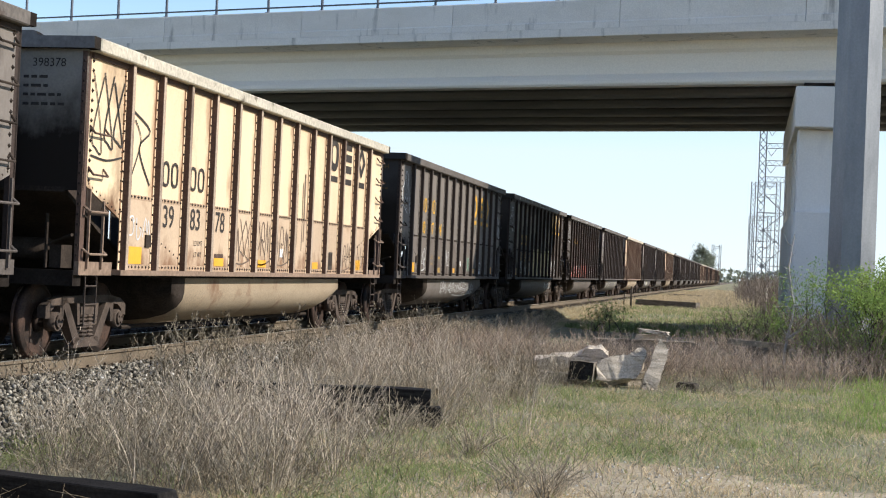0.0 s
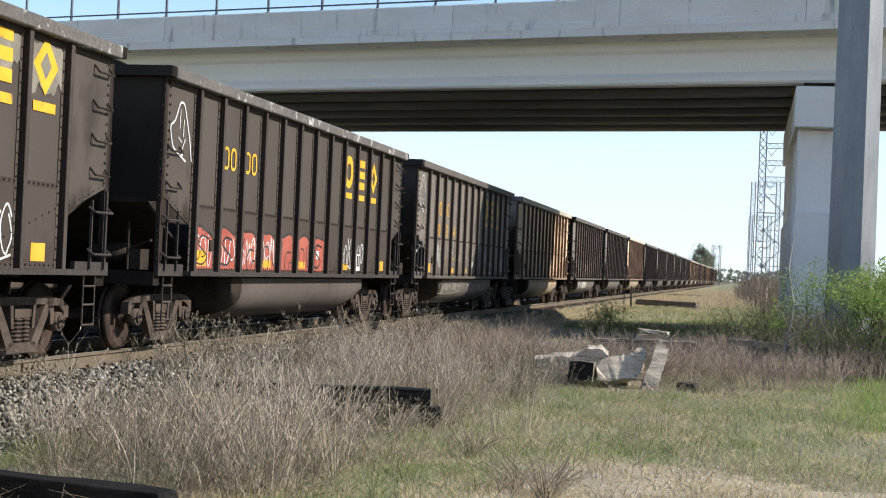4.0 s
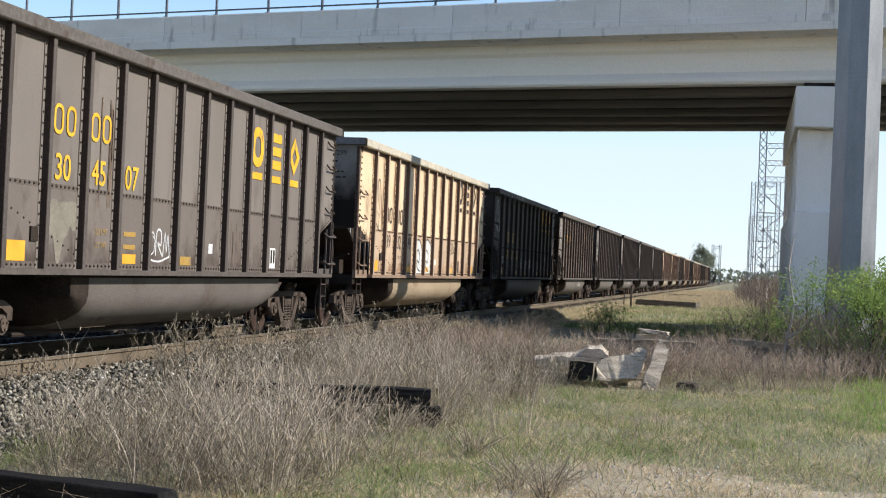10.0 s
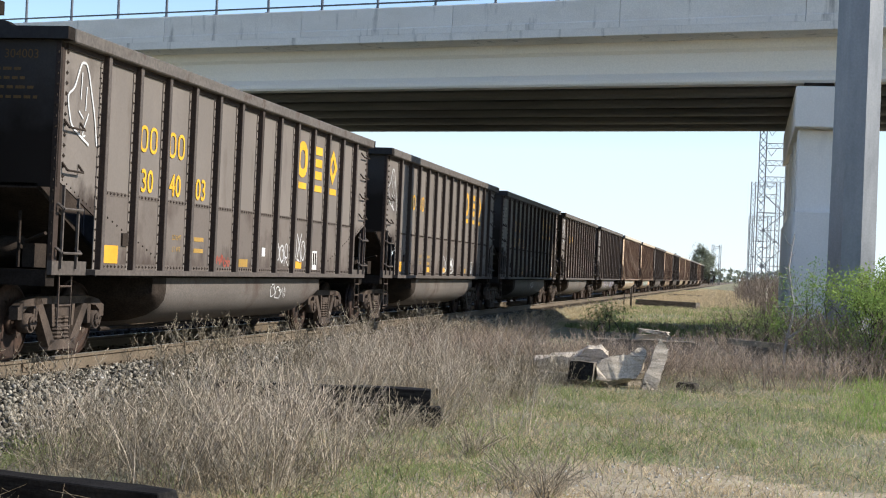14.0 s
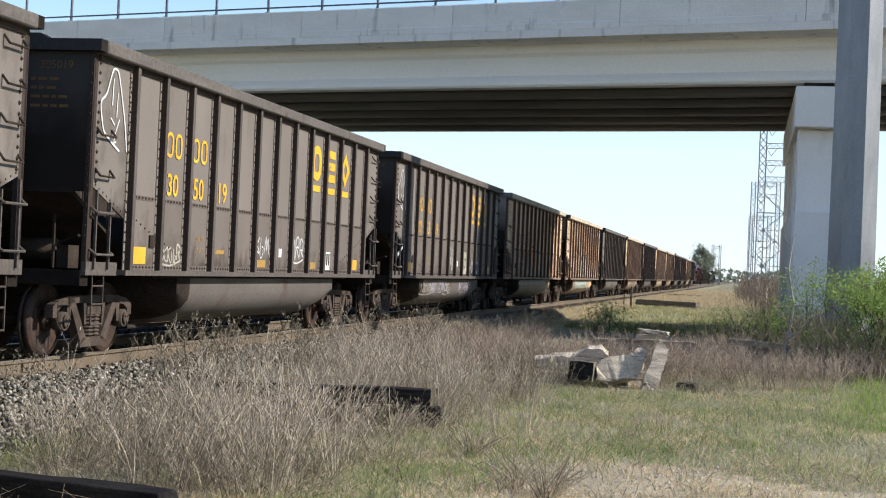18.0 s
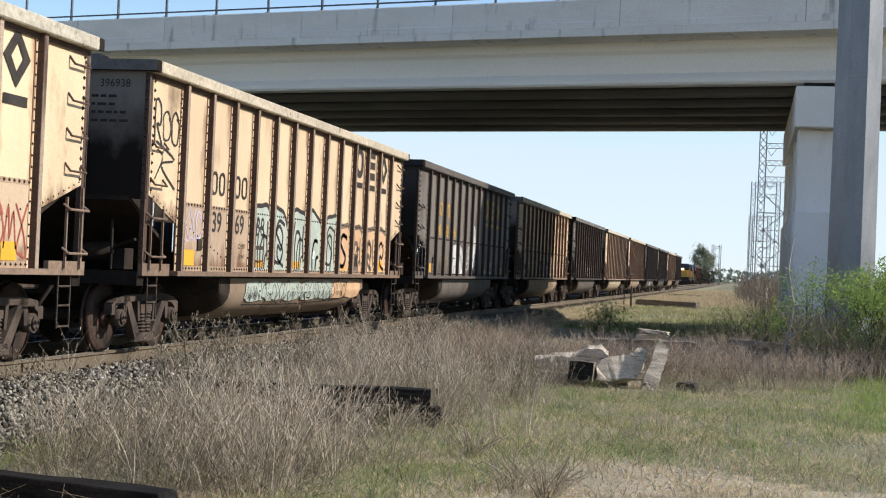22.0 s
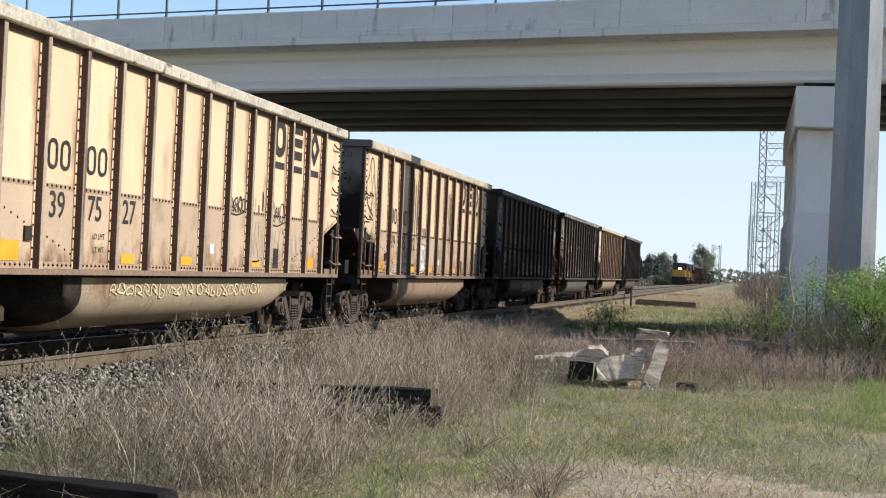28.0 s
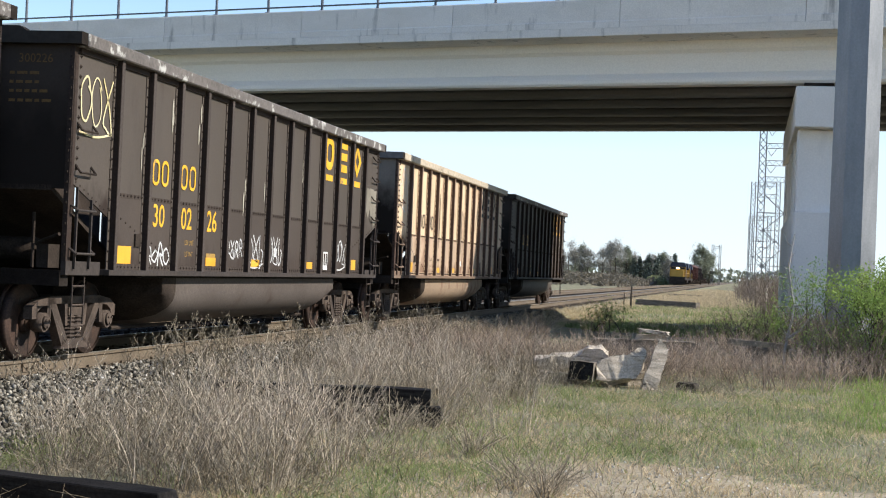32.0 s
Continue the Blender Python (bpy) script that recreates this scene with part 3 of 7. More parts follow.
def panel_mesh(i, livery):
    a, b = panel_span(i)
    bm = bmesh.new()
    if i in (0, 13):
        lo = [(a, 2.08), (b, 1.72)] if i == 0 else [(a, 1.72), (b, 2.08)]
        prism(bm, [(lo[0][0], lo[0][1]), (lo[1][0], lo[1][1]), (b, Z_CHORD), (a, Z_CHORD)], "x", SHEET - 0.02, SHEET)
        edge = a + 0.05 if i == 0 else b - 0.05
        rivets(bm, [(SHEET, edge, 2.15 + k * 0.118) for k in range(13)], 0.03)
        other = b - 0.04 if i == 0 else a + 0.04
        rivets(bm, [(SHEET, other, 1.85 + k * 0.118) for k in range(15)], 0.026)
        rivets(bm, [(SHEET, a + (b - a) * (k + 0.5) / 9, lo[0][1] + (lo[1][1] - lo[0][1]) * (k + 0.5) / 9 + 0.05) for k in range(9)])
    else:
        prism(bm, [(a, Z_SILL), (b, Z_SILL), (b, Z_CHORD), (a, Z_CHORD)], "x", SHEET - 0.02, SHEET)
        rivets(bm, [(SHEET + 0.006, a + (b - a) * (k + 0.5) / 8, Z_SEAM) for k in range(8)], 0.026)
        rivets(bm, [(SHEET + 0.006, a + (b - a) * (k + 0.5) / 8, Z_SILL + 0.04) for k in range(8)], 0.025)
        if i in (1, 12):
            rivets(bm, [(SHEET, a + (b - a) * (k + 0.5) / 6, (1.78 - 0.045 * k) if i == 1 else (1.55 + 0.045 * k)) for k in range(6)], 0.025)
        if i in (2, 11):
            rivets(bm, [(SHEET, a + (b - a) * (k + 0.5) / 6, (1.5 - 0.045 * k) if i == 2 else (1.25 + 0.045 * k)) for k in range(6)], 0.025)
        box(bm, SHEET, SHEET + 0.008, a, b, Z_SEAM - 0.034, Z_SEAM + 0.026, 3)
        box(bm, SHEET, SHEET + 0.008, a, b, Z_SILL, Z_SILL + 0.075, 3)
        # lap joint of the lower sheet
        box(bm, SHEET, SHEET + 0.006, a, b, Z_SILL + 0.076, Z_SEAM - 0.035, 2)
    # the inner face is black with coal dust
    for face in bm.faces:
        if all(q.co.x < SHEET - 0.019 for q in face.verts):
            face.material_index = 1
    me = bpy.data.meshes.new("panel")
    bm.to_mesh(me)
    bm.free()
    me.materials.append(livery["corner" if i in (0, 13) else "panel"])
    me.materials.append(UNDER)
    me.materials.append(livery["low"])
    me.materials.append(livery["seam"])
    return me


def side_frame(bm, x0, x1):
    """The cast side frame of a truck, in openings, along y."""
    def piece(pts):
        prism(bm, pts, "x", x0, x1)
    piece([(-1.17, 0.50), (-1.17, 0.64), (-1.00, 0.72), (-0.70, 0.76), (0.70, 0.76), (1.00, 0.72), (1.17, 0.64), (1.17, 0.50), (1.05, 0.50), (1.04, 0.58), (0.92, 0.64), (0.60, 0.67), (-0.60, 0.67), (-0.92, 0.64), (-1.04, 0.58), (-1.05, 0.50)])
    piece([(-0.76, 0.74), (-0.60, 0.74), (-0.20, 0.22), (-0.36, 0.16)])
    piece([(0.76, 0.74), (0.60, 0.74), (0.20, 0.22), (0.36, 0.16)])
    piece([(-0.38, 0.12), (0.38, 0.12), (0.32, 0.24), (-0.32, 0.24)])
    piece([(-0.33, 0.74), (-0.25, 0.74), (-0.22, 0.40), (-0.28, 0.40)])
    piece([(0.33, 0.74), (0.25, 0.74), (0.22, 0.40), (0.28, 0.40)])
    piece([(-0.78, 0.42), (-0.70, 0.42), (-0.66, 0.74), (-0.78, 0.74)])
    piece([(0.78, 0.42), (0.70, 0.42), (0.66, 0.74), (0.78, 0.74)])


def build_truck(car, y, wheelsets):
    bm = bmesh.new()
    box(bm, -0.95, 0.95, -0.2, 0.2, 0.48, 0.74)
    tube(bm, (0, 0, 0.7), (0, 0, 0.98), 0.2, seg=12)
    truck = part("truck", bm, UNDER, car, "", pose(0, y, 0))
    for sx in (-1, 1):
        bm = bmesh.new()
        side_frame(bm, sx * 0.985 - 0.055, sx * 0.985 + 0.055)
        part("side_frame", bm, TRUCK, truck, "brown cast steel side frame")
        bm = bmesh.new()
        box(bm, sx * 0.95 - 0.09, sx * 0.95 + 0.09, -0.2, 0.2, 0.525, 0.62)
        part("bolster_end", bm, TRUCK, truck)
        for dy in (-0.095, 0.095):
            # a coil spring as one turned body with grooves
            bm = bmesh.new()
            x, rings = sx * 0.99, []
            for k in range(13):
                r = 0.088 if k % 2 else 0.064
                rings.append([bm.verts.new((x + r * math.cos(q * 0.785), dy + r * math.sin(q * 0.785), 0.243 + k * 0.0235)) for q in range(8)])
            for a, b in zip(rings, rings[1:]):
                for q in range(8):
                    bm.faces.new((a[q], a[(q + 1) % 8], b[(q + 1) % 8], b[q]))
            part("spring", bm, TRUCK, truck)
        for dy in (-0.89, 0.89):
            bm = bmesh.new()
            tube(bm, (sx * 0.93, dy, 0.457), (sx * 1.07, dy, 0.457), 0.115, seg=12)
            tube(bm, (sx * 1.07, dy, 0.457), (sx * 1.10, dy, 0.457), 0.08, seg=10)
            for k in range(3):
                a = k * 2.094 + 0.5
                tube(bm, (sx * 1.09, dy + 0.05 * math.cos(a), 0.457 + 0.05 * math.sin(a)), (sx * 1.115, dy + 0.05 * math.cos(a), 0.457 + 0.05 * math.sin(a)), 0.016, seg=6)
            part("bearing", bm, TRUCK, truck)
    for dy in (-0.89, 0.89):
        bm = bmesh.new()
        tube(bm, (-0.95, 0, 0), (0.95, 0, 0), 0.085, seg=10)
        for sx in (-1, 1):
            tube(bm, (sx * 0.72, 0, 0), (sx * 0.80, 0, 0), 0.455, seg=28, mi=0)
            tube(bm, (sx * 0.69, 0, 0), (sx * 0.72, 0, 0), 0.485, seg=28, mi=0)
            tube(bm, (sx * 0.80, 0, 0), (sx * 0.825, 0, 0), 0.455, 0.40, seg=28, mi=0, caps=False)
            tube(bm, (sx * 0.80, 0, 0), (sx * 0.86, 0, 0), 0.15, 0.12, seg=14)
            for k in range(3):
                a = k * 2.094
                box(bm, sx * 0.803 - 0.004, sx * 0.803 + 0.004, 0.27 * math.cos(a) - 0.05, 0.27 * math.cos(a) + 0.05, 0.27 * math.sin(a) - 0.02, 0.27 * math.sin(a) + 0.02, 1)
        w = part("wheelset", bm, [WHEEL, TRUCK], truck, "rust-brown steel wheelset", pose(0, dy, 0.457))
        wheelsets.append(w)
    return truck


def build_gondola(key):
    lv = LIVERY[key]
    car = new("gondola_car", None)
    sets = []
    for i in range(14):
        me = panel_mesh(i, lv)
        share("side_panel", me, car)
        share("side_panel", me, car, "", Matrix.Translation((0, BODY, 0)) @ Matrix.Rotation(math.pi, 4, "Z"))
    # ribs: a hat section with a riveted flange
    bm = bmesh.new()
    prism(bm, [(SHEET, -0.054), (SHEET + 0.082, -0.047), (SHEET + 0.088, -0.041), (SHEET + 0.088, 0.041), (SHEET + 0.082, 0.047), (SHEET, 0.054)], "z", Z_SILL, Z_CHORD)
    # shade on the flanks is put into a darker colour than the outer face
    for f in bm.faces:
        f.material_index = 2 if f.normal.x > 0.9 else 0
    box(bm, SHEET, SHEET + 0.012, -0.105, -0.053, Z_SILL, Z_CHORD, 3)
    box(bm, SHEET, SHEET + 0.012, 0.053, 0.105, Z_SILL, Z_CHORD, 3)
    rivets(bm, [(SHEET + 0.012, s * 0.082, Z_SILL + 0.1 + k * 0.125) for k in range(20) for s in (-1, 1)], 0.02)
    rib = bpy.data.meshes.new("rib")
    bm.to_mesh(rib)
    bm.free()
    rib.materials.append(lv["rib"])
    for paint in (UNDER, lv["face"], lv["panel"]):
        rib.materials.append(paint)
    for i in range(13):
        y = RIB0 + i * RIBSTEP
        share("rib", rib, car, "", pose(0, y, 0))
        share("rib", rib, car, "", pose(0, y, 0, 0, 0, 180))
    for sx in (-1, 1):
        a, b = sorted((sx * (SHEET - 0.04), sx * PROUD))
        bm = bmesh.new()
        box(bm, a, b, 0.13, BODY - 0.13, Z_CHORD, Z_TOP)
        soften(bm, 0.015)
        part("top_chord", bm, lv["chord"], car, "scuffed pale top rail")
        # an added dark strip draws the top rail's shadow on the sheets
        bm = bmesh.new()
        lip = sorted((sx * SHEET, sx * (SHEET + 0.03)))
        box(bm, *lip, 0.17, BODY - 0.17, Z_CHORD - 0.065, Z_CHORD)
        part("chord_angle", bm, lv["rib"], car, "dark strip for the shade under the top rail")
        bm = bmesh.new()
        box(bm, a, b, RIB0 - 0.3, BODY - RIB0 + 0.3, 1.035, Z_SILL)
        box(bm, a, b - 0.12 if sx > 0 else b, 0.02, RIB0 - 0.3, 1.03, 1.19)
        box(bm, a, b - 0.12 if sx > 0 else b, BODY - RIB0 + 0.3, BODY - 0.02, 1.03, 1.19)
        part("side_sill", bm, lv["sill"], car)
    for end in (0, 1):
        f = Matrix.Identity(4) if end == 0 else Matrix.Translation((0, BODY, 0)) @ Matrix.Rotation(math.pi, 4, "Z")
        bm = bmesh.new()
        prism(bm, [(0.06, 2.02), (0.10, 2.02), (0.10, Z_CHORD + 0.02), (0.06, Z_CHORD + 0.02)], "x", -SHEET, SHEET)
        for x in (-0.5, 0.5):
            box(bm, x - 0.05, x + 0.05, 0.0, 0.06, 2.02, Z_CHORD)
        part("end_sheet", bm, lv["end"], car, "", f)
        bm = bmesh.new()
        prism(bm, [(-PROUD + 0.02, Z_CHORD + 0.02), (PROUD - 0.02, Z_CHORD + 0.02), (PROUD - 0.02, Z_TOP), (0.9, Z_TOP), (0.8, Z_TOP + 0.06), (-0.8, Z_TOP + 0.06), (-0.9, Z_TOP), (-PROUD + 0.02, Z_TOP)], "y", -0.04, 0.13)
        # every face but the front is near black
        for face in bm.faces:
            face.material_index = int(face.normal.y > -0.9)
        part("end_cap", bm, [lv["cap"], COAL], car, "dusty end top rail with near-black sides", f)
        bm = bmesh.new()
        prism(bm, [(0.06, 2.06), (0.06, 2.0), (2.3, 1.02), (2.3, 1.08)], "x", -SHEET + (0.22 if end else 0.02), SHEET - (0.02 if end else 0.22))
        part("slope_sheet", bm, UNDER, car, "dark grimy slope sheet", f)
        for sx in (-1, 1):
            bm = bmesh.new()
            box(bm, sx * 1.43 - 0.03, sx * 1.43 + 0.03, 0.05, 0.17, 1.1, Z_CHORD)
            for k in range(20):
                box(bm, sx * 1.43 - 0.012, sx * 1.43 + 0.012, 0.035, 0.055, 1.25 + k * 0.12, 1.275 + k * 0.12, 1)
            part("corner_post", bm, [lv["rib"], UNDER], car, "", f)
        bm = bmesh.new()
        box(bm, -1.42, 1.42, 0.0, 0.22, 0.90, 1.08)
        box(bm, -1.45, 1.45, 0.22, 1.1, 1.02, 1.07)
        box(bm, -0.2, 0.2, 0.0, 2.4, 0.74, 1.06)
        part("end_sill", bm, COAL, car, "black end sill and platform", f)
        bm = bmesh.new()
        box(bm, -0.07, 0.07, -0.62, 0.05, 0.80, 0.96)
        box(bm, -0.13, 0.16, -0.98, -0.62, 0.76, 1.02)
        soften(bm, 0.02)
        part("coupler", bm, TRUCK, car, "", f)
        bm = bmesh.new()
        tube(bm, (0.3, -0.1, 0.85), (0.25, -0.5, 0.5), 0.025, seg=6)
        tube(bm, (0.25, -0.5, 0.5), (0.1, -0.85, 0.55), 0.025, seg=6)
        part("brake_hose", bm, COAL, car, "", f)
        # ladder at the open corner, and grab irons above it
        for sx, name in ((1, "ladder"), (-1, "ladder")):
            bm = bmesh.new()
            x = sx * 1.50
            for y in (0.20, 0.60):
                bar(bm, (x, y, 1.10), (x, y, 2.05 if y < 0.4 else 1.92), 0.028)
            for z in (1.28, 1.78):
                tube(bm, (x + sx * 0.05, 0.12, z), (x + sx * 0.05, 0.62, z), 0.016, seg=6)
                for y in (0.12, 0.62):
                    tube(bm, (x + sx * 0.05, y, z), (x - sx * 0.03, y, z + 0.06), 0.016, seg=6)
            part(name, bm, lv["sill"], car, "steel ladder with bent rungs", f)
            bm = bmesh.new()
            for y in (0.30, 0.62):
                bar(bm, (x - sx * 0.06, y, 1.05), (x - sx * 0.06, y, 0.42), 0.016)
            for z in (0.44, 0.68, 0.90):
                tube(bm, (x - sx * 0.06, 0.30, z), (x - sx * 0.06, 0.62, z), 0.013, seg=6)
            part("stirrup_step", bm, TRUCK, car, "thin steel stirrup step", f)
            zs = (2.22, 2.71) if end == 0 else (2.22, 2.62, 3.02, 3.44)
            for z in zs:
                bm = bmesh.new()
                tube(bm, (sx * 1.53, 0.2, z), (sx * 1.53, 0.62, z), 0.014, seg=6)
                for y in (0.2, 0.62):
                    tube(bm, (sx * 1.53, y, z), (sx * 1.46, y, z + 0.09), 0.014, seg=6)
                part("grab_iron", bm, UNDER if key in ("grey", "dark") else lv["rib"], car, "", f)
        bm = bmesh.new()
        if end == 0:
            tube(bm, (0.2, 0.75, 1.32), (0.75, 0.75, 1.32), 0.14, seg=12)
            box(bm, 0.85, 1.0, 0.55, 0.85, 1.1, 1.38)
            tube(bm, (0.9, 0.35, 1.1), (0.9, 0.35, 1.75), 0.022, seg=6)
            tube(bm, (0.9, 0.5, 1.4), (1.25, 0.3, 1.5), 0.022, seg=6)
            part("brake_gear", bm, UNDER, car, "grimy brake cylinder and valves", f)
        else:
            tube(bm, (-0.4, 0.12, 2.7), (-0.4, -0.02, 2.7), 0.28, seg=16)
            part("brake_wheel", bm, UNDER, car, "", f)
    # the tub between the trucks: a rounded trough with sloping ends
    bm = bmesh.new()
    def ring(y, s, drop):
        pts = [(1.42, 1.0), (1.42, 0.80)] + [(1.42 * math.cos(a) ** 0.6, 0.80 - drop * math.sin(a)) for a in (0.25, 0.5, 0.8, 1.1, 1.35)]
        pts = pts + [(-x, z) for x, z in pts[::-1]]
        return [bm.verts.new((x * s, y, z)) for x, z in pts]
    rows = [ring(3.12, 1.0, 0.01), ring(3.22, 1.0, 0.16), ring(3.38, 1.0, 0.32), ring(3.62, 1.0, 0.44), ring(3.9, 1.0, 0.5),
            ring(BODY - 3.9, 1.0, 0.5), ring(BODY - 3.62, 1.0, 0.44), ring(BODY - 3.38, 1.0, 0.32), ring(BODY - 3.22, 1.0, 0.16), ring(BODY - 3.12, 1.0, 0.01)]
    for r, q in zip(rows, rows[1:]):
        for k in range(len(r) - 1):
            bm.faces.new((r[k], r[k + 1], q[k + 1], q[k])).smooth = True
    bm.faces.new(rows[0])
    bm.faces.new(rows[-1][::-1])
    # the front slope's shade is put into its colour, a near-black material
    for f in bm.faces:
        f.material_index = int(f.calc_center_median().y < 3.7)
    bmesh.ops.recalc_face_normals(bm, faces=bm.faces)
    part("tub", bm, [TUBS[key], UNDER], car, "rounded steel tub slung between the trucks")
    bm = bmesh.new()
    box(bm, -SHEET + 0.02, SHEET - 0.02, 2.2, BODY - 2.2, 1.0, 1.06)
    part("floor_plate", bm, COAL, car, "floor black with coal dust")
    bm = bmesh.new()
    box(bm, -0.3, 0.3, 2.3, BODY - 2.3, 0.30, 0.36)
    tube(bm, (0.75, 3.0, 0.30), (0.75, BODY - 3.0, 0.30), 0.03, seg=6)
    part("brake_rod", bm, UNDER, car)
    for y in (1.30, BODY - 1.30):
        build_truck(car, y, sets)
    return car


TUBS = {"rust": surf("rust_tub", (0.245, 0.175, 0.12), (0.31, 0.225, 0.155), 1.2, 0.75, bump=0.1, stretch=(1, 0.4, 1),
                    spot=(0.18, 0.095, 0.06), spot_scale=1.6, spot_at=0.53, spot_wide=0.15, spot_stretch=(1, 1.2, 1)),
        "tan": surf("tan_tub", (0.295, 0.224, 0.149), (0.372, 0.288, 0.197), 1.2, 0.75, bump=0.1, stretch=(1, 0.4, 1),
                    spot=(0.20, 0.115, 0.07), spot_scale=1.6, spot_at=0.56, spot_wide=0.15, spot_stretch=(1, 1.2, 1)),
        "grey": surf("grey_tub", (0.115, 0.098, 0.085), (0.155, 0.133, 0.116), 1.2, 0.75, bump=0.1, stretch=(1, 0.4, 1),
                     spot=(0.085, 0.058, 0.045), spot_scale=1.6, spot_at=0.54, spot_wide=0.2),
        "dark": surf("dark_tub", (0.085, 0.068, 0.058), (0.118, 0.096, 0.082), 1.2, 0.75, bump=0.1, stretch=(1, 0.4, 1),
                     spot=(0.07, 0.05, 0.04), spot_scale=1.6, spot_at=0.58, spot_wide=0.15)}
# livery and number of each car, from the first to pass
CARS = [("grey", "B", ""), ("tan", "A", "398378"), ("grey", "B", "303734"), ("dark", "A", "301146"), ("dark", "B", ""), ("grey", "B", "304364"),
        ("tan", "A", "398186"), ("grey", "B", "303891"), ("grey", "B", "304507"), ("tan", "A", "398299"), ("dark", "A", "300212"), ("grey", "B", "304003"),
        ("grey", "B", ""), ("grey", "B", "303722"), ("grey", "B", "305019"), ("grey", "B", "305369"), ("tan", "A", "397843"), ("rust", "A", "396938"),
        ("grey", "B", "304096"), ("rust", "A", "397969"), ("dark", "B", ""), ("tan", "A", "397527"), ("rust", "A", "398532"), ("dark", "A", "301730"),
        ("dark", "A", "300226"), ("rust", "A", ""), ("dark", "A", "")]
LABEL = {"tan": "tan weathered coal gondola with brown ribs and rust stains", "rust": "rust-stained tan coal gondola with brown ribs and spray paint", "grey": "grey-brown ribbed coal gondola with yellow lettering",
         "dark": "dark brown ribbed coal gondola with yellow lettering"}
GONDOLAS = []
BASE = {}
for number, (key, kind, digits) in enumerate(CARS):
    if (key, kind) not in BASE:
        set_body(kind)
        BASE[key, kind] = car = build_gondola(key)
    else:
        car = copy_thing(BASE[key, kind], Matrix.Identity(4))
    tagged(car, LABEL[key], "railway car", "gondola cars of the train")
    GONDOLAS.append(car)


# ---- second train, waiting its way far up the other track ----
NOSE_YELLOW = surf("nose_yellow", (0.46, 0.26, 0.05), (0.55, 0.32, 0.07), 0.8, 0.5, bump=0.05, grain=0.08)
LOCO_BLUE = surf("loco_dark_blue", (0.025, 0.03, 0.05), (0.045, 0.05, 0.075), 0.8, 0.5, bump=0.05)
OXIDE = surf("oxide_red", (0.075, 0.032, 0.025), (0.115, 0.05, 0.038), 0.5, 0.8, bump=0.1, stretch=(1, 1, 0.3))
SOOT = surf("sooty_side", (0.035, 0.027, 0.024), (0.06, 0.045, 0.04), 0.5, 0.8, bump=0.1, stretch=(1, 1, 0.3))
SILVER = surf("tank_silver", (0.40, 0.40, 0.40), (0.55, 0.55, 0.54), 0.5, 0.6, bump=0.1)
GLASSY = surf("dark_glass", (0.015, 0.018, 0.02), (0.02, 0.022, 0.025), 1.0, 0.15, bump=0.0)
BEAMLIGHT = bpy.data.materials.new("headlight_glow")
BEAMLIGHT.use_nodes = True
BEAMLIGHT.node_tree.nodes["Principled BSDF"].inputs["Emission Color"].default_value = (1.0, 0.84, 0.55, 1)
BEAMLIGHT.node_tree.nodes["Principled BSDF"].inputs["Emission Strength"].default_value = 14.0


def far_truck(car, y):
    bm = bmesh.new()
    for sx in (-1, 1):
        box(bm, sx * 1.0 - 0.08, sx * 1.0 + 0.08, y - 1.4, y + 1.4, 0.45, 0.8)
    box(bm, -0.95, 0.95, y - 0.3, y + 0.3, 0.5, 0.95)
    t = part("truck", bm, UNDER, car)
    for dy in (-0.95, 0.95):
        bm = bmesh.new()
        tube(bm, (-0.8, y + dy, 0.48), (0.8, y + dy, 0.48), 0.48, seg=16)
        part("wheelpair", bm, UNDER, t)


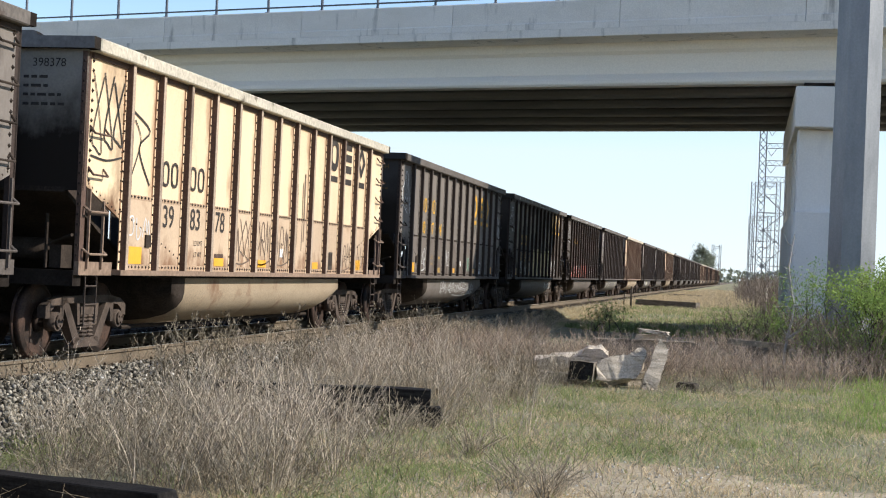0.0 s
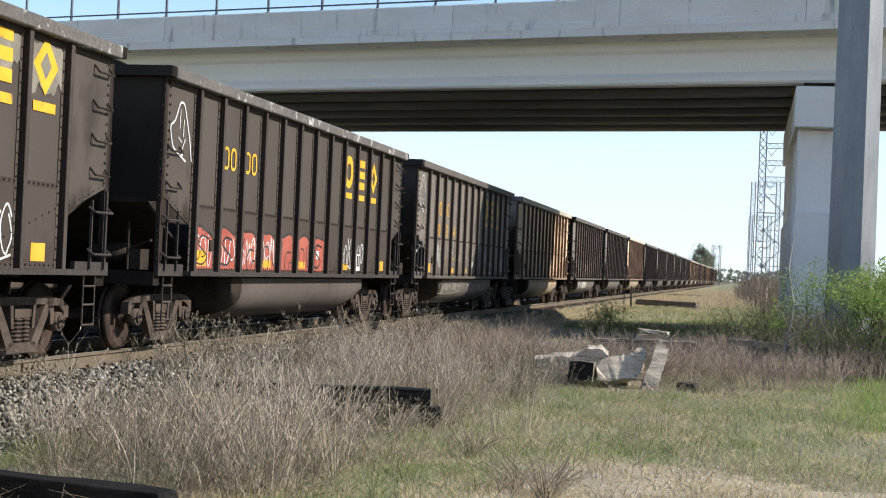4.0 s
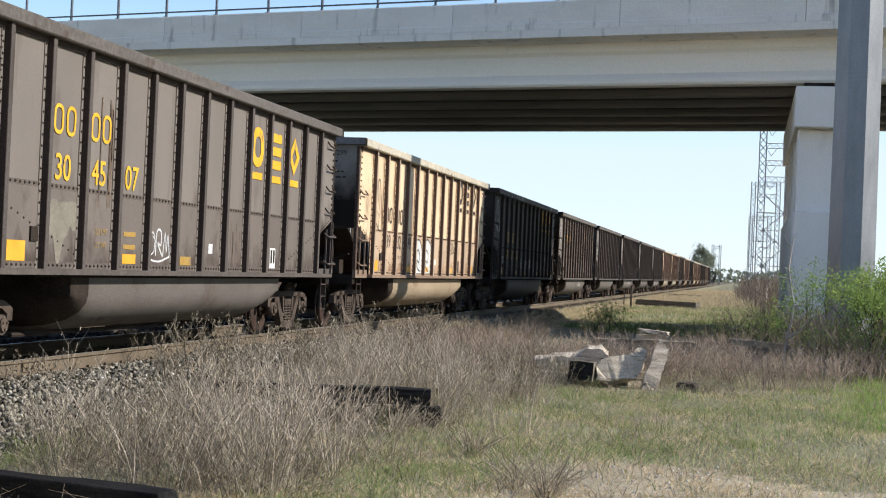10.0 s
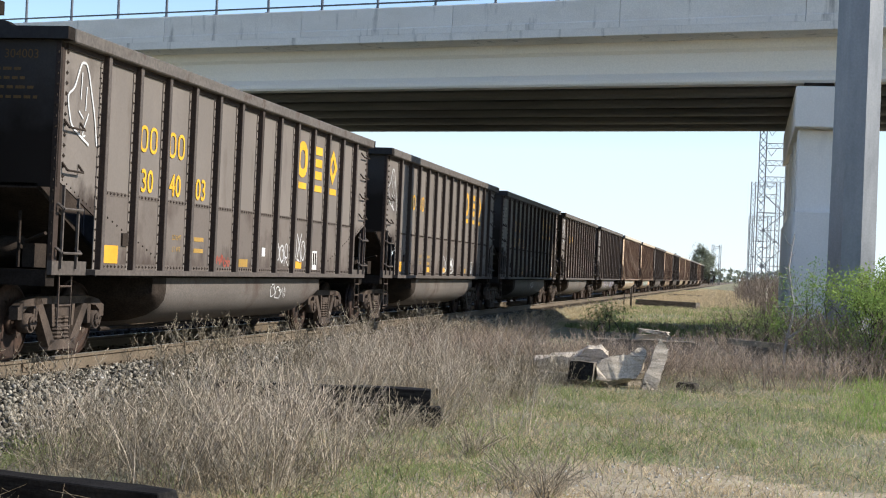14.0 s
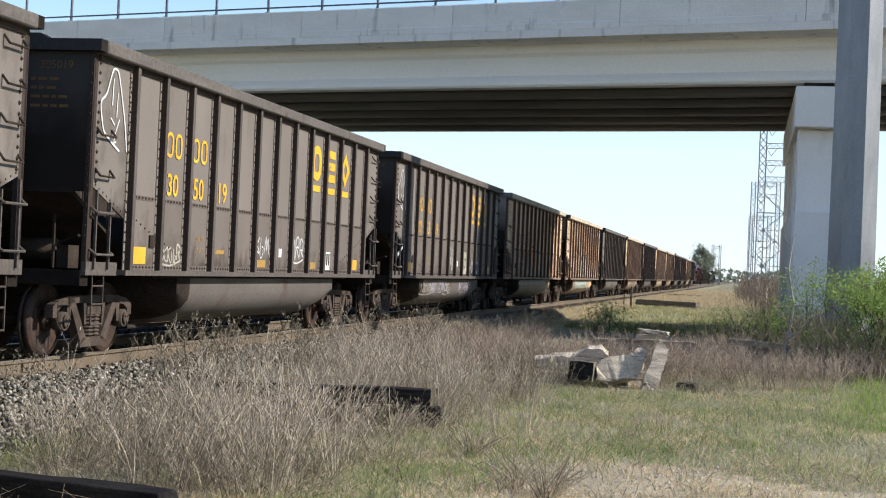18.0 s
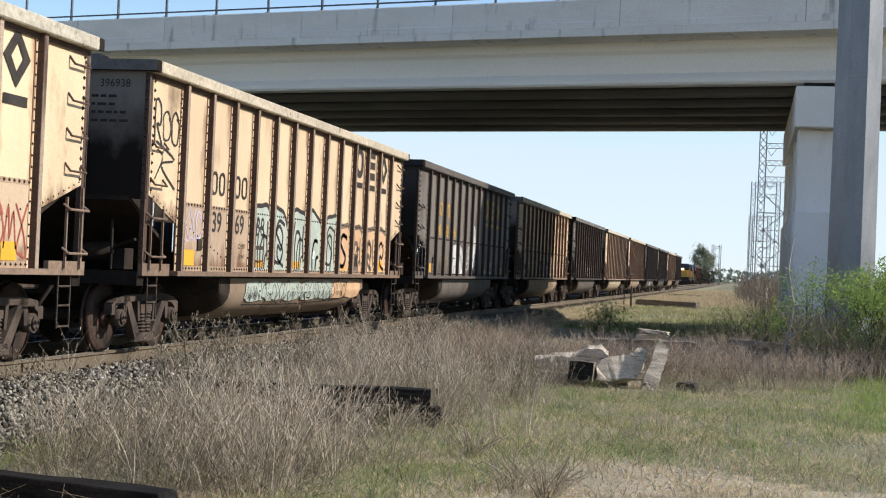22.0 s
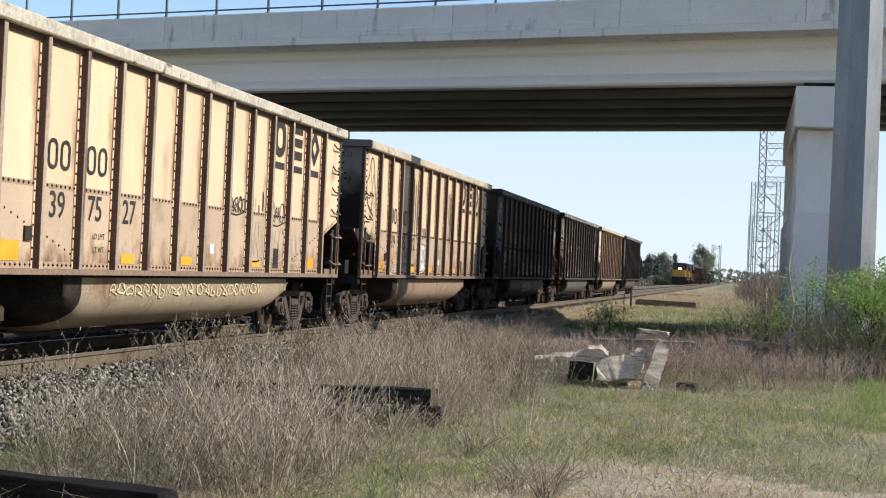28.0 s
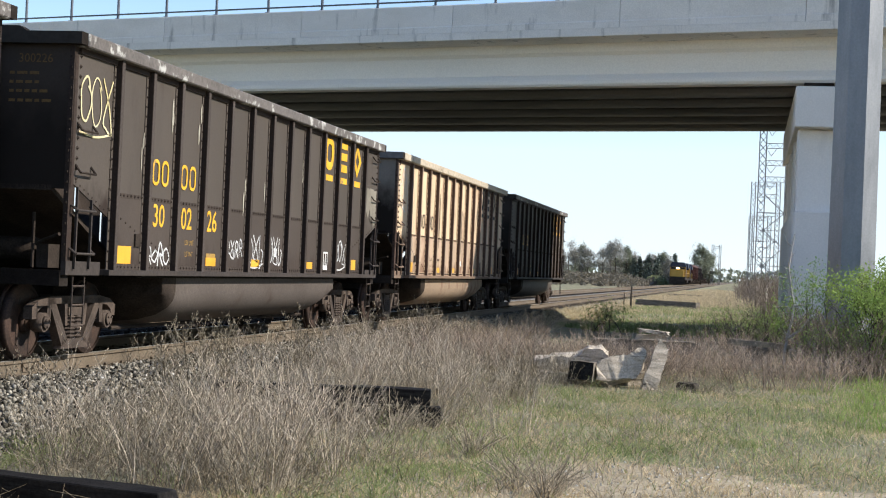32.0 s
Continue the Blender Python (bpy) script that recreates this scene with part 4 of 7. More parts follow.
def build_loco(lead):
    car = new("locomotive", None)
    bm = bmesh.new()
    box(bm, -1.5, 1.5, 0.6, 21.0, 0.95, 1.35)
    part("frame", bm, UNDER, car)
    bm = bmesh.new()
    prism(bm, [(-1.2, 1.62), (1.2, 1.62), (1.2, 2.75), (0.85, 2.98), (-0.85, 2.98), (-1.2, 2.75)], "y", 0.9, 2.6)
    part("nose", bm, NOSE_YELLOW, car, "yellow nose")
    bm = bmesh.new()
    box(bm, -1.5, 1.5, 0.75, 2.6, 1.35, 1.62)
    part("front_platform", bm, UNDER, car, "black front platform")
    bm = bmesh.new()
    prism(bm, [(-1.55, 1.35), (1.55, 1.35), (1.55, 3.55), (1.2, 4.3), (-1.2, 4.3), (-1.55, 3.55)], "y", 2.6, 4.9)
    part("cab", bm, LOCO_BLUE, car, "dark blue cab")
    bm = bmesh.new()
    prism(bm, [(-1.52, 1.62), (1.52, 1.62), (1.52, 3.5), (-1.52, 3.5)], "y", 2.56, 2.6)
    part("cab_front", bm, NOSE_YELLOW, car, "yellow cab front")
    bm = bmesh.new()
    prism(bm, [(-1.6, 3.58), (1.6, 3.58), (1.25, 4.42), (-1.25, 4.42)], "y", 2.45, 5.0)
    part("cab_roof", bm, LOCO_BLUE, car, "dark blue cab roof")
    for x in (-0.85, 0.85):
        bm = bmesh.new()
        box(bm, x - 0.5, x + 0.5, 2.54, 2.56, 3.06, 3.46)
        part("windscreen", bm, GLASSY, car)
    for x in (-1.35, 1.35):
        bm = bmesh.new()
        for k in range(4):
            box(bm, x - 0.22, x + 0.22, 0.62 + k * 0.06, 0.86, 0.35 + k * 0.3, 0.40 + k * 0.3)
        part("step_ladder", bm, UNDER, car)
    bm = bmesh.new()
    prism(bm, [(-0.95, 1.35), (0.95, 1.35), (0.95, 3.9), (0.7, 4.2), (-0.7, 4.2), (-0.95, 3.9)], "y", 4.9, 20.0)
    part("engine_hood", bm, LOCO_BLUE, car, "dark blue engine hood")
    bm = bmesh.new()
    prism(bm, [(-1.5, 3.3), (1.5, 3.3), (1.3, 4.4), (-1.3, 4.4)], "y", 16.5, 20.6)
    part("radiator", bm, LOCO_BLUE, car)
    bm = bmesh.new()
    tube(bm, (-1.2, 8.0, 0.75), (-1.2, 14.0, 0.75), 0.4, seg=10)
    tube(bm, (1.2, 8.0, 0.75), (1.2, 14.0, 0.75), 0.4, seg=10)
    box(bm, -1.3, 1.3, 8.0, 14.0, 0.4, 1.0)
    part("fuel_tank", bm, UNDER, car)
    bm = bmesh.new()
    prism(bm, [(-1.5, 0.12), (1.5, 0.12), (1.5, 1.3), (-1.5, 1.3)], "y", 0.45, 0.62)
    part("pilot_plow", bm, UNDER, car, "black pilot plow")
    for sx in (-1, 1):
        bm = bmesh.new()
        for k in range(9):
            bar(bm, (sx * 1.46, 0.8 + k * 2.4, 1.35), (sx * 1.46, 0.8 + k * 2.4, 2.35), 0.04)
        bar(bm, (sx * 1.46, 0.8, 2.35), (sx * 1.46, 20.4, 2.35), 0.04)
        part("handrail", bm, NOSE_YELLOW, car)
    if lead:
        for x in (-0.14, 0.14):
            bm = bmesh.new()
            tube(bm, (x, 2.58, 3.26), (x, 2.42, 3.26), 0.13, seg=12)
            part("headlight", bm, BEAMLIGHT, car, "lit headlight")
    for y in (3.6, 17.6):
        far_truck(car, y)
    return tagged(car, "yellow and dark blue diesel locomotive" + (" with lit headlights" if lead else " behind the leading one"), "locomotive", "locomotives of the far train"), 21.6


def build_boxcar(paint, words):
    car = new("covered_hopper", None)
    bm = bmesh.new()
    prism(bm, [(-1.5, 1.2), (1.5, 1.2), (1.55, 4.0), (1.1, 4.5), (-1.1, 4.5), (-1.55, 4.0)], "y", 0.6, 16.4)
    part("body", bm, paint, car)
    me = None
    for k in range(12):
        for s in (0, 180):
            if me is None:
                bm = bmesh.new()
                box(bm, 1.5, 1.62, -0.07, 0.07, 1.2, 4.0)
                me = part("rib", bm, paint, car, "", pose(0, 1.2 + k * 1.33, 0)).data
            else:
                share("rib", me, car, "", pose(0, 1.2 + k * 1.33, 0, 0, 0, s))
    bm = bmesh.new()
    box(bm, -0.45, 0.45, 0.8, 16.2, 4.5, 4.6)
    part("roof_walk", bm, UNDER, car)
    for y in (4.5, 8.5, 12.5):
        bm = bmesh.new()
        prism(bm, [(y - 1.4, 1.2), (y + 1.4, 1.2), (y + 0.4, 0.45), (y - 0.4, 0.45)], "x", -1.2, 1.2)
        part("outlet", bm, UNDER, car)
    for y in (2.0, 15.0):
        far_truck(car, y)
    return tagged(car, words, "railway car", "cars of the far train"), 17.0


def build_tank():
    car = new("tank_car", None)
    bm = bmesh.new()
    tube(bm, (0, 1.0, 2.6), (0, 16.0, 2.6), 1.45, seg=20)
    tube(bm, (0, 0.6, 2.6), (0, 1.0, 2.6), 0.9, 1.45, seg=20)
    tube(bm, (0, 16.0, 2.6), (0, 16.4, 2.6), 1.45, 0.9, seg=20)
    part("tank", bm, SILVER, car)
    bm = bmesh.new()
    tube(bm, (0, 8.5, 4.0), (0, 8.5, 4.5), 0.5, seg=12)
    part("dome", bm, SILVER, car)
    bm = bmesh.new()
    box(bm, -0.4, 0.4, 0.3, 16.7, 0.9, 1.2)
    part("sill", bm, UNDER, car)
    for y in (2.2, 14.8):
        far_truck(car, y)
    return tagged(car, "dull silver-grey railway tank car", "railway car", "cars of the far train"), 17.0


FAR_TRAIN = []
offset, made = 0.0, {}
for kind in ["lead", "loco", "oxide", "oxide", "soot", "soot", "soot", "oxide", "soot", "tank", "tank", "tank", "soot", "soot"]:
    if kind in made:
        ob, length = copy_thing(made[kind][0], Matrix.Identity(4)), made[kind][1]
    elif kind in ("lead", "loco"):
        ob, length = build_loco(kind == "lead")
    elif kind == "tank":
        ob, length = build_tank()
    else:
        ob, length = build_boxcar(OXIDE if kind == "oxide" else SOOT, "oxide-red covered hopper car" if kind == "oxide" else "sooty dark brown covered hopper car")
    made.setdefault(kind, (ob, length))
    FAR_TRAIN.append((ob, offset))
    offset += length


# ---- timber lying about ----
def timber(name, label, category, m, size, material, splinter=0.0, group="", seed=0, cut=None):
    """A squared railway timber, worn at its edges, in the pose m."""
    lx, ly, lz = size
    rng = random.Random(seed)
    bm = bmesh.new()
    n = 10
    rings = []
    for i in range(n + 1):
        x = -lx / 2 + lx * i / n
        end = splinter if i in (0, n) else splinter * 0.25
        r = []
        for sy, sz in ((-1, -1), (-0.2, -1), (1, -1), (1, 0.1), (1, 1), (0.15, 1), (-1, 1), (-1, -0.1)):
            r.append(bm.verts.new((x + rng.uniform(-end, end), sy * ly / 2 * rng.uniform(0.93, 1.02), sz * lz / 2 * rng.uniform(1 - 0.12 - splinter, 1.02))))
        rings.append(r)
    for a, b in zip(rings, rings[1:]):
        for k in range(8):
            bm.faces.new((a[k], a[(k + 1) % 8], b[(k + 1) % 8], b[k]))
    for r in (rings[0][::-1], rings[-1]):
        bm.faces.new(r).material_index = int(cut is not None)
    bmesh.ops.recalc_face_normals(bm, faces=bm.faces)
    soften(bm, 0.008)
    return tagged(part(name, bm, [material, cut] if cut else material, None, "", m), label, category, group)


def lie(x, y, z):
    return float(height(x, y)) + z


timber("railway_tie", "black creosoted railway tie lying in the weeds", "railway tie", pose(4.25, 17.4, lie(4.2, 17.3, 0.37), 0, 0, 11), (2.55, 0.23, 0.2), TIE_NEW, 0.015, "discarded ties", 1)
timber("railway_tie", "black creosoted railway tie under another in the weeds", "railway tie", pose(4.42, 17.55, lie(4.4, 17.4, 0.13), 0, 0, 11), (2.4, 0.25, 0.26), TIE_NEW, 0.03, "discarded ties", 2)
timber("railway_tie", "black creosoted railway tie lying in short grass", "railway tie", pose(4.05, 10.05, lie(4.1, 10.0, 0.11), 0, 0, -11), (2.6, 0.23, 0.2), TIE_NEW, 0.02, "discarded ties", 3)
# black end faces stand for the timber's shaded side
timber("weathered_timber", "weathered timber with a cut end coloured dark for shade", "timber", pose(6.66, 25.05, lie(6.6, 25.2, 0.19), 3, 3, 80), (1.2, 0.43, 0.32), AGED, 0.03, "heap of old timbers", 15, TIE_NEW)


def broken(label, m, profile, deep, seed, rough=0.05):
    """A split and rotted block: an uneven outline with torn faces."""
    bm = bmesh.new()
    prism(bm, profile, "y", -deep / 2, deep / 2)
    bmesh.ops.subdivide_edges(bm, edges=bm.edges[:], cuts=3, use_grid_fill=True)
    bmesh.ops.triangulate(bm, faces=bm.faces[:])
    o = Vector((seed * 3.1, seed, 0))
    for vtx in bm.verts:
        c = vtx.co.copy()
        vtx.co += rough * noise.noise_vector(Vector((c.x * 2.5, c.y * 5, c.z * 8)) + o) + rough * 0.5 * noise.noise_vector(c * 14 + o)
    bmesh.ops.recalc_face_normals(bm, faces=bm.faces)
    return tagged(part("weathered_timber", bm, TIE_OLD, None, "", m), label, "timber", "heap of old timbers")


broken("long pale split timber tapering to a torn end", pose(6.28, 25.62, lie(6.3, 25.6, 0.20), 8, 0, 9),
       [(-0.62, 0.0), (0.62, 0.0), (0.62, 0.24), (0.48, 0.34), (0.26, 0.35), (0.10, 0.24), (-0.28, 0.20), (-0.60, 0.13)], 0.40, 4, 0.05)
broken("broad pale split timber tilted on the heap", pose(6.78, 24.62, lie(6.9, 24.6, 0.10), -16, 0, 11),
       [(0.0, 0.0), (0.25, -0.02), (0.58, 0.02), (0.74, 0.20), (0.82, 0.42), (0.74, 0.53), (0.60, 0.50), (0.50, 0.40), (0.30, 0.41), (0.02, 0.28)], 0.30, 5, 0.05)
timber("weathered_timber", "dark rotten timber under the heap", "timber", pose(6.6, 25.0, lie(6.6, 25.0, 0.06), 0, 2, 10), (1.7, 0.3, 0.2), AGED, 0.06, "heap of old timbers", 6)
broken("pale splintered timber slab leaning on end", pose(7.56, 24.55, lie(7.6, 24.5, -0.02), -12, 0, 16),
       [(-0.05, 0.0), (0.22, 0.0), (0.31, 0.34), (0.41, 0.66), (0.36, 0.73), (0.28, 0.84), (0.21, 0.72), (0.07, 0.36)], 0.14, 9, 0.035)
broken("small dark wedge of rotten timber between the split ones", pose(7.42, 25.05, lie(7.4, 25.0, -0.12), 0, 0, 30),
       [(-0.22, 0.0), (0.2, 0.0), (0.16, 0.3), (-0.02, 0.36), (-0.2, 0.2)], 0.24, 12, 0.05)
timber("weathered_timber", "dark timber stub on the grass", "timber", pose(8.27, 24.8, lie(8.3, 24.8, 0.07), 0, 4, -20), (0.30, 0.22, 0.17), TIE, 0.04, "heap of old timbers", 8)
timber("fallen_log", "brown fallen log in the dry brush", "log", pose(9.45, 32.2, lie(9.45, 32.2, 0.42), 0, 3, 11), (1.35, 0.14, 0.13), WEED_DARK, 0.05, "", 21)
timber("weathered_board", "pale weathered board lying in the brush", "board", pose(10.27, 31.85, lie(10.27, 31.85, 0.36), 6, 4, 12), (0.50, 0.12, 0.05), TIE_OLD, 0.03, "boards in the brush", 22)
timber("weathered_board", "pale weathered board lying in the brush", "board", pose(10.33, 31.8, lie(10.27, 31.85, 0.25), 0, 3, 8), (0.46, 0.10, 0.05), TIE_OLD, 0.03, "boards in the brush", 23)
timber("rotten_stump", "dark rotten stump under pale boards in the brush", "stump", pose(10.28, 31.9, lie(10.27, 31.9, 0.10), 0, 0, 10), (0.42, 0.25, 0.26), AGED, 0.05, "", 24)
timber("rotten_stump", "dark rotten stump under a fallen log", "stump", pose(9.3, 32.25, lie(9.3, 32.25, 0.17), 0, 0, 10), (0.7, 0.3, 0.40), AGED, 0.06, "", 25)
timber("weathered_timber", "grey weathered timber behind the heap", "timber", pose(7.4, 29.3, lie(7.4, 29.3, 0.70), 0, 5, 8), (0.52, 0.3, 0.07), TIE_OLD, 0.08, "heap of old timbers", 9)
timber("weathered_timber", "grey weathered timber behind the heap", "timber", pose(7.35, 29.4, lie(7.35, 29.4, 0.60), 0, -3, -6), (0.56, 0.3, 0.10), TIE_OLD, 0.08, "heap of old timbers", 10)
timber("weathered_timber", "dark rotten timber behind the heap", "timber", pose(7.25, 29.5, lie(7.25, 29.5, 0.27), 0, 0, 4), (2.0, 0.4, 0.56), AGED, 0.05, "heap of old timbers", 12)
timber("long_timber", "dark bridge timber in straw beside the track", "timber", pose(4.6, 90.0, lie(4.6, 90, 0.26), 0, 0, -38), (4.6, 0.4, 0.42), AGED, 0.03, "", 11)
timber("railway_tie", "dark tie lying in straw beside the track", "railway tie", pose(4.5, 118.0, lie(4.5, 118, 0.22), 0, 0, -30), (2.8, 0.3, 0.34), AGED, 0.03, "discarded ties", 13)
for x, y, h, w, words in ((3.2, 80.0, 1.15, 0.09, "thin dark wooden marker post"), (10.1, 80.0, 1.5, 0.10, "pale wooden fence post in green weeds"), (2.6, 83, 0.8, 0.05, "thin dark wooden marker post")):
    bm = bmesh.new()
    tube(bm, (0, 0, -0.2), (0.03, 0, h), w * 0.6, w * 0.5, seg=8)
    tagged(part("post", bm, TIE if "dark" in words else TIE_OLD, None, "", pose(x, y, float(height(x, y)))), words, "post")


# ---- plants ----
rs = np.random.RandomState(7)


def ribbons(p0, p1, w0, w1, bend=None):
    """Flat tapering blades from p0 to p1, each of two quads, turned at random."""
    n = len(p0)
    d = p1 - p0
    a = rs.uniform(0, 2 * np.pi, n)
    side = np.cross(d, np.stack([np.cos(a), np.sin(a), 0.3 * np.sin(3 * a)], -1))
    side /= np.linalg.norm(side, axis=1)[:, None] + 1e-9
    mid = (p0 + p1) / 2 + (bend if bend is not None else 0)
    w0, w1 = np.broadcast_to(w0, n)[:, None], np.broadcast_to(w1, n)[:, None]
    v = np.stack([p0 - side * w0 / 2, p0 + side * w0 / 2, mid - side * (w0 + w1) / 4, mid + side * (w0 + w1) / 4, p1 - side * w1 / 2, p1 + side * w1 / 2], 1)
    k = np.arange(n)[:, None] * 6
    f = np.concatenate([k + np.array([0, 1, 3, 2]), k + np.array([2, 3, 5, 4])])
    return v.reshape(-1, 3), f


def merge(parts):
    vs, fs, base = [], [], 0
    for v, f in parts:
        vs.append(v)
        fs.append(f + base)
        base += len(v)
    return np.concatenate(vs), np.concatenate(fs)


def scatter(n, x0, x1, y0, y1, weight, near=0.0):
    """Places on the ground, thinned by a weight between 0 and 1 and denser towards the near end."""
    u = rs.uniform(0, 1, n) ** (1 + near)
    x, y = rs.uniform(x0, x1, n), y0 + (y1 - y0) * u
    keep = rs.uniform(0, 1, n) < weight(x, y)
    x, y = x[keep], y[keep]
    return np.stack([x, y, height(x, y)], -1)


def patchy(x, y, s=1.0, o=0.0):
    return 0.5 + 0.5 * np.sin(1.7 * s * x + 1.1 * np.sin(0.9 * s * y + o) + o) * np.sin(1.3 * s * y + 1.4 * np.sin(0.8 * s * x - o) + 2 * o)


def edge(y):
    """How far the tall weeds reach from the track, along the line."""
    return np.interp(y, [8, 11, 14, 17, 20, 23.4, 24.6, 27, 30, 36, 60], [5.6, 5.9, 6.0, 5.7, 5.9, 6.2, 9.2, 11.2, 12.5, 12.5, 12.5])


def tall_weight(x, y):
    w = smooth(2.35, 2.9, x) * (1 - smooth(-0.5, 0.35, x - edge(y) + 0.5 * (patchy(x, y, 1.3) - 0.5)))
    gap = smooth(10.6, 11.6, y + 0.55 * (x - 4.6)) * (1 - 0.95 * smooth(0.0, 0.6, 1 - np.hypot((x - 2.7) / 1.0, (y - 13.6) / 3.0)))
    # thinner about the black ties, so that they show
    ties = 1 - 0.85 * smooth(0.0, 0.5, 1 - np.hypot((x - 5.35) / 0.95, (y - 15.9) / 1.9))
    # and before the timber heap
    ties = ties * (1 - 0.75 * smooth(0.0, 0.5, 1 - np.hypot((x - 7.0) / 1.1, (y - 24.1) / 0.9)))
    return w * gap * ties * (0.25 + 0.75 * patchy(x, y, 1.0, 0.7))


def weeds(base, tall, twigs, w, clump=0.0):
    """Dry branching stalks: a stem and side twigs with small seed heads."""
    n = len(base)
    h = tall * rs.uniform(0.55, 1.2, n)
    if clump:
        mid = base[rs.randint(0, n, max(1, n // 16))][rs.randint(0, max(1, n // 16), n)]
        out_by = rs.normal(0, clump, (n, 2))
        base = mid + np.concatenate([out_by, np.zeros((n, 1))], 1)
        lean = (out_by * 1.6 + rs.normal(0, 0.12, (n, 2))) * h[:, None] / 0.6
    else:
        lean = rs.normal(0, 0.16, (n, 2)) * h[:, None]
    lean = np.clip(lean, -0.65 * h[:, None], 0.65 * h[:, None])
    top = base + np.concatenate([lean, h[:, None]], 1)
    out = [ribbons(base, top, w * 1.3, w * 0.7, np.concatenate([lean * -0.12, np.zeros((n, 1))], 1))]
    for k in range(twigs):
        t = rs.uniform(0.35, 0.98, n)[:, None]
        s = base + (top - base) * t
        a = rs.uniform(0, 2 * np.pi, n)
        ln = h * rs.uniform(0.10, 0.32, n)
        e = s + np.stack([np.cos(a) * ln * 0.6, np.sin(a) * ln * 0.6, ln * rs.uniform(0.4, 1.1, n)], -1)
        out.append(ribbons(s, e, w * 0.8, w * 0.45))
        if k % 2 == 0:
            tip = e + np.stack([rs.normal(0, 0.012, n), rs.normal(0, 0.012, n), rs.uniform(0.015, 0.04, n)], -1)
            out.append(ribbons(e, tip, w * 1.2, w * 1.4))
    return merge(out)


def candelabra(base, tall, arms, w):
    """Stiff dead weeds whose arms curve up to small seed heads."""
    n = len(base)
    h = tall * rs.uniform(0.6, 1.2, n)
    top = base + np.concatenate([rs.normal(0, 0.10, (n, 2)) * h[:, None], h[:, None]], 1)
    out = [ribbons(base - np.array([0, 0, 0.02]), top, w * 1.5, w * 0.8)]
    for k in range(arms):
        t = rs.uniform(0.12, 0.85, n)[:, None]
        s = base + (top - base) * t
        a, ln = rs.uniform(0, 2 * np.pi, n), h * rs.uniform(0.22, 0.5, n)
        side = np.stack([np.cos(a), np.sin(a), 0 * a], -1)
        e = s + side * (ln * 0.55)[:, None] + np.stack([0 * a, 0 * a, ln * 0.8], -1)
        out.append(ribbons(s, e, w * 0.9, w * 0.7, side * (ln * 0.10)[:, None]))
        for j in range(3):
            tip = e + np.stack([rs.normal(0, 0.03, n), rs.normal(0, 0.03, n), rs.uniform(0.02, 0.07, n)], -1) * (tall / 0.5)
            out.append(ribbons(e, tip, w * 0.6, w * 0.5))
            out.append(ribbons(tip, tip + np.array([0, 0, 0.016]), w * 1.5, w * 1.5))
    return merge(out)


def blades(base, tall, w, spread=0.5):
    n = len(base)
    h = tall * rs.uniform(0.45, 1.3, n)
    d = rs.normal(0, spread, (n, 2)) * h[:, None]
    top = base + np.concatenate([d, h[:, None]], 1)
    return ribbons(base - np.array([0, 0, 0.01]), top, w, w * 0.25, np.concatenate([-0.15 * d, 0.12 * h[:, None]], 1))


dark_weeds = scatter(2700, 2.3, 7.0, 10.0, 28, tall_weight, 0.2)
v, f = weeds(dark_weeds, 0.50, 9, 0.0052, 0.12)
arrays("dark_dry_weeds", v, f, WEED_DARK, "dark brown dry weeds among the grey ones", "weeds")
near_weeds = scatter(5200, 2.3, 7.0, 10.0, 28, tall_weight, 0.2)
v, f = weeds(near_weeds, 0.52, 9, 0.0048, 0.12)
arrays("dry_weeds", v, f, WEED, "dense grey-brown dry weeds with branching stalks", "weeds")
tallest = scatter(650, 2.6, 6.2, 10.8, 24, lambda x, y: tall_weight(x, y), 0.5)
v, f = weeds(tallest, 0.88, 9, 0.006, 0.10)
arrays("tall_dry_weeds", v, f, PALE_STALK, "tall pale dry stalks standing in the weeds", "weeds")
far_weeds = scatter(15000, 2.3, 13.0, 26, 47, lambda x, y: tall_weight(x, y) * (1 - 0.92 * smooth(33, 37, y)) * (1 - 0.93 * smooth(27.5, 30.0, y) * smooth(4.0, 4.6, x) * (1 - smooth(7.4, 8.2, x))) * (1 - 0.55 * smooth(8.5, 9.2, x)), 0.45)
v, f = weeds(far_weeds, 0.54, 8, 0.0085, 0.16)
arrays("dry_weeds", v, f, WEED_WARM, "brown dry weeds round the old timbers", "weeds")
# clumps of tall stalks that fan out from one root
fans = [(5.35, 12.5, 60, 1.0), (5.0, 12.1, 40, 0.9), (4.6, 12.6, 40, 0.85), (5.6, 13.2, 40, 0.95), (4.4, 13.4, 40, 0.9), (4.9, 14.2, 36, 0.85), (4.2, 19.6, 50, 0.9), (3.4, 21.5, 50, 0.9),
        (5.2, 21.0, 40, 0.8), (4.4, 24.0, 50, 0.9), (3.0, 26.0, 50, 0.9), (6.5, 16.4, 14, 0.8), (5.3, 16.8, 50, 0.36), (4.9, 16.9, 50, 0.38), (5.55, 17.0, 30, 0.30), (6.7, 17.4, 12, 0.7), (7.6, 12.3, 70, 0.40), (7.3, 12.6, 50, 0.34), (6.5, 14.9, 60, 0.34), (8.1, 12.0, 20, 0.25), (7.9, 17.0, 20, 0.2), (9.6, 16.0, 14, 0.18)]
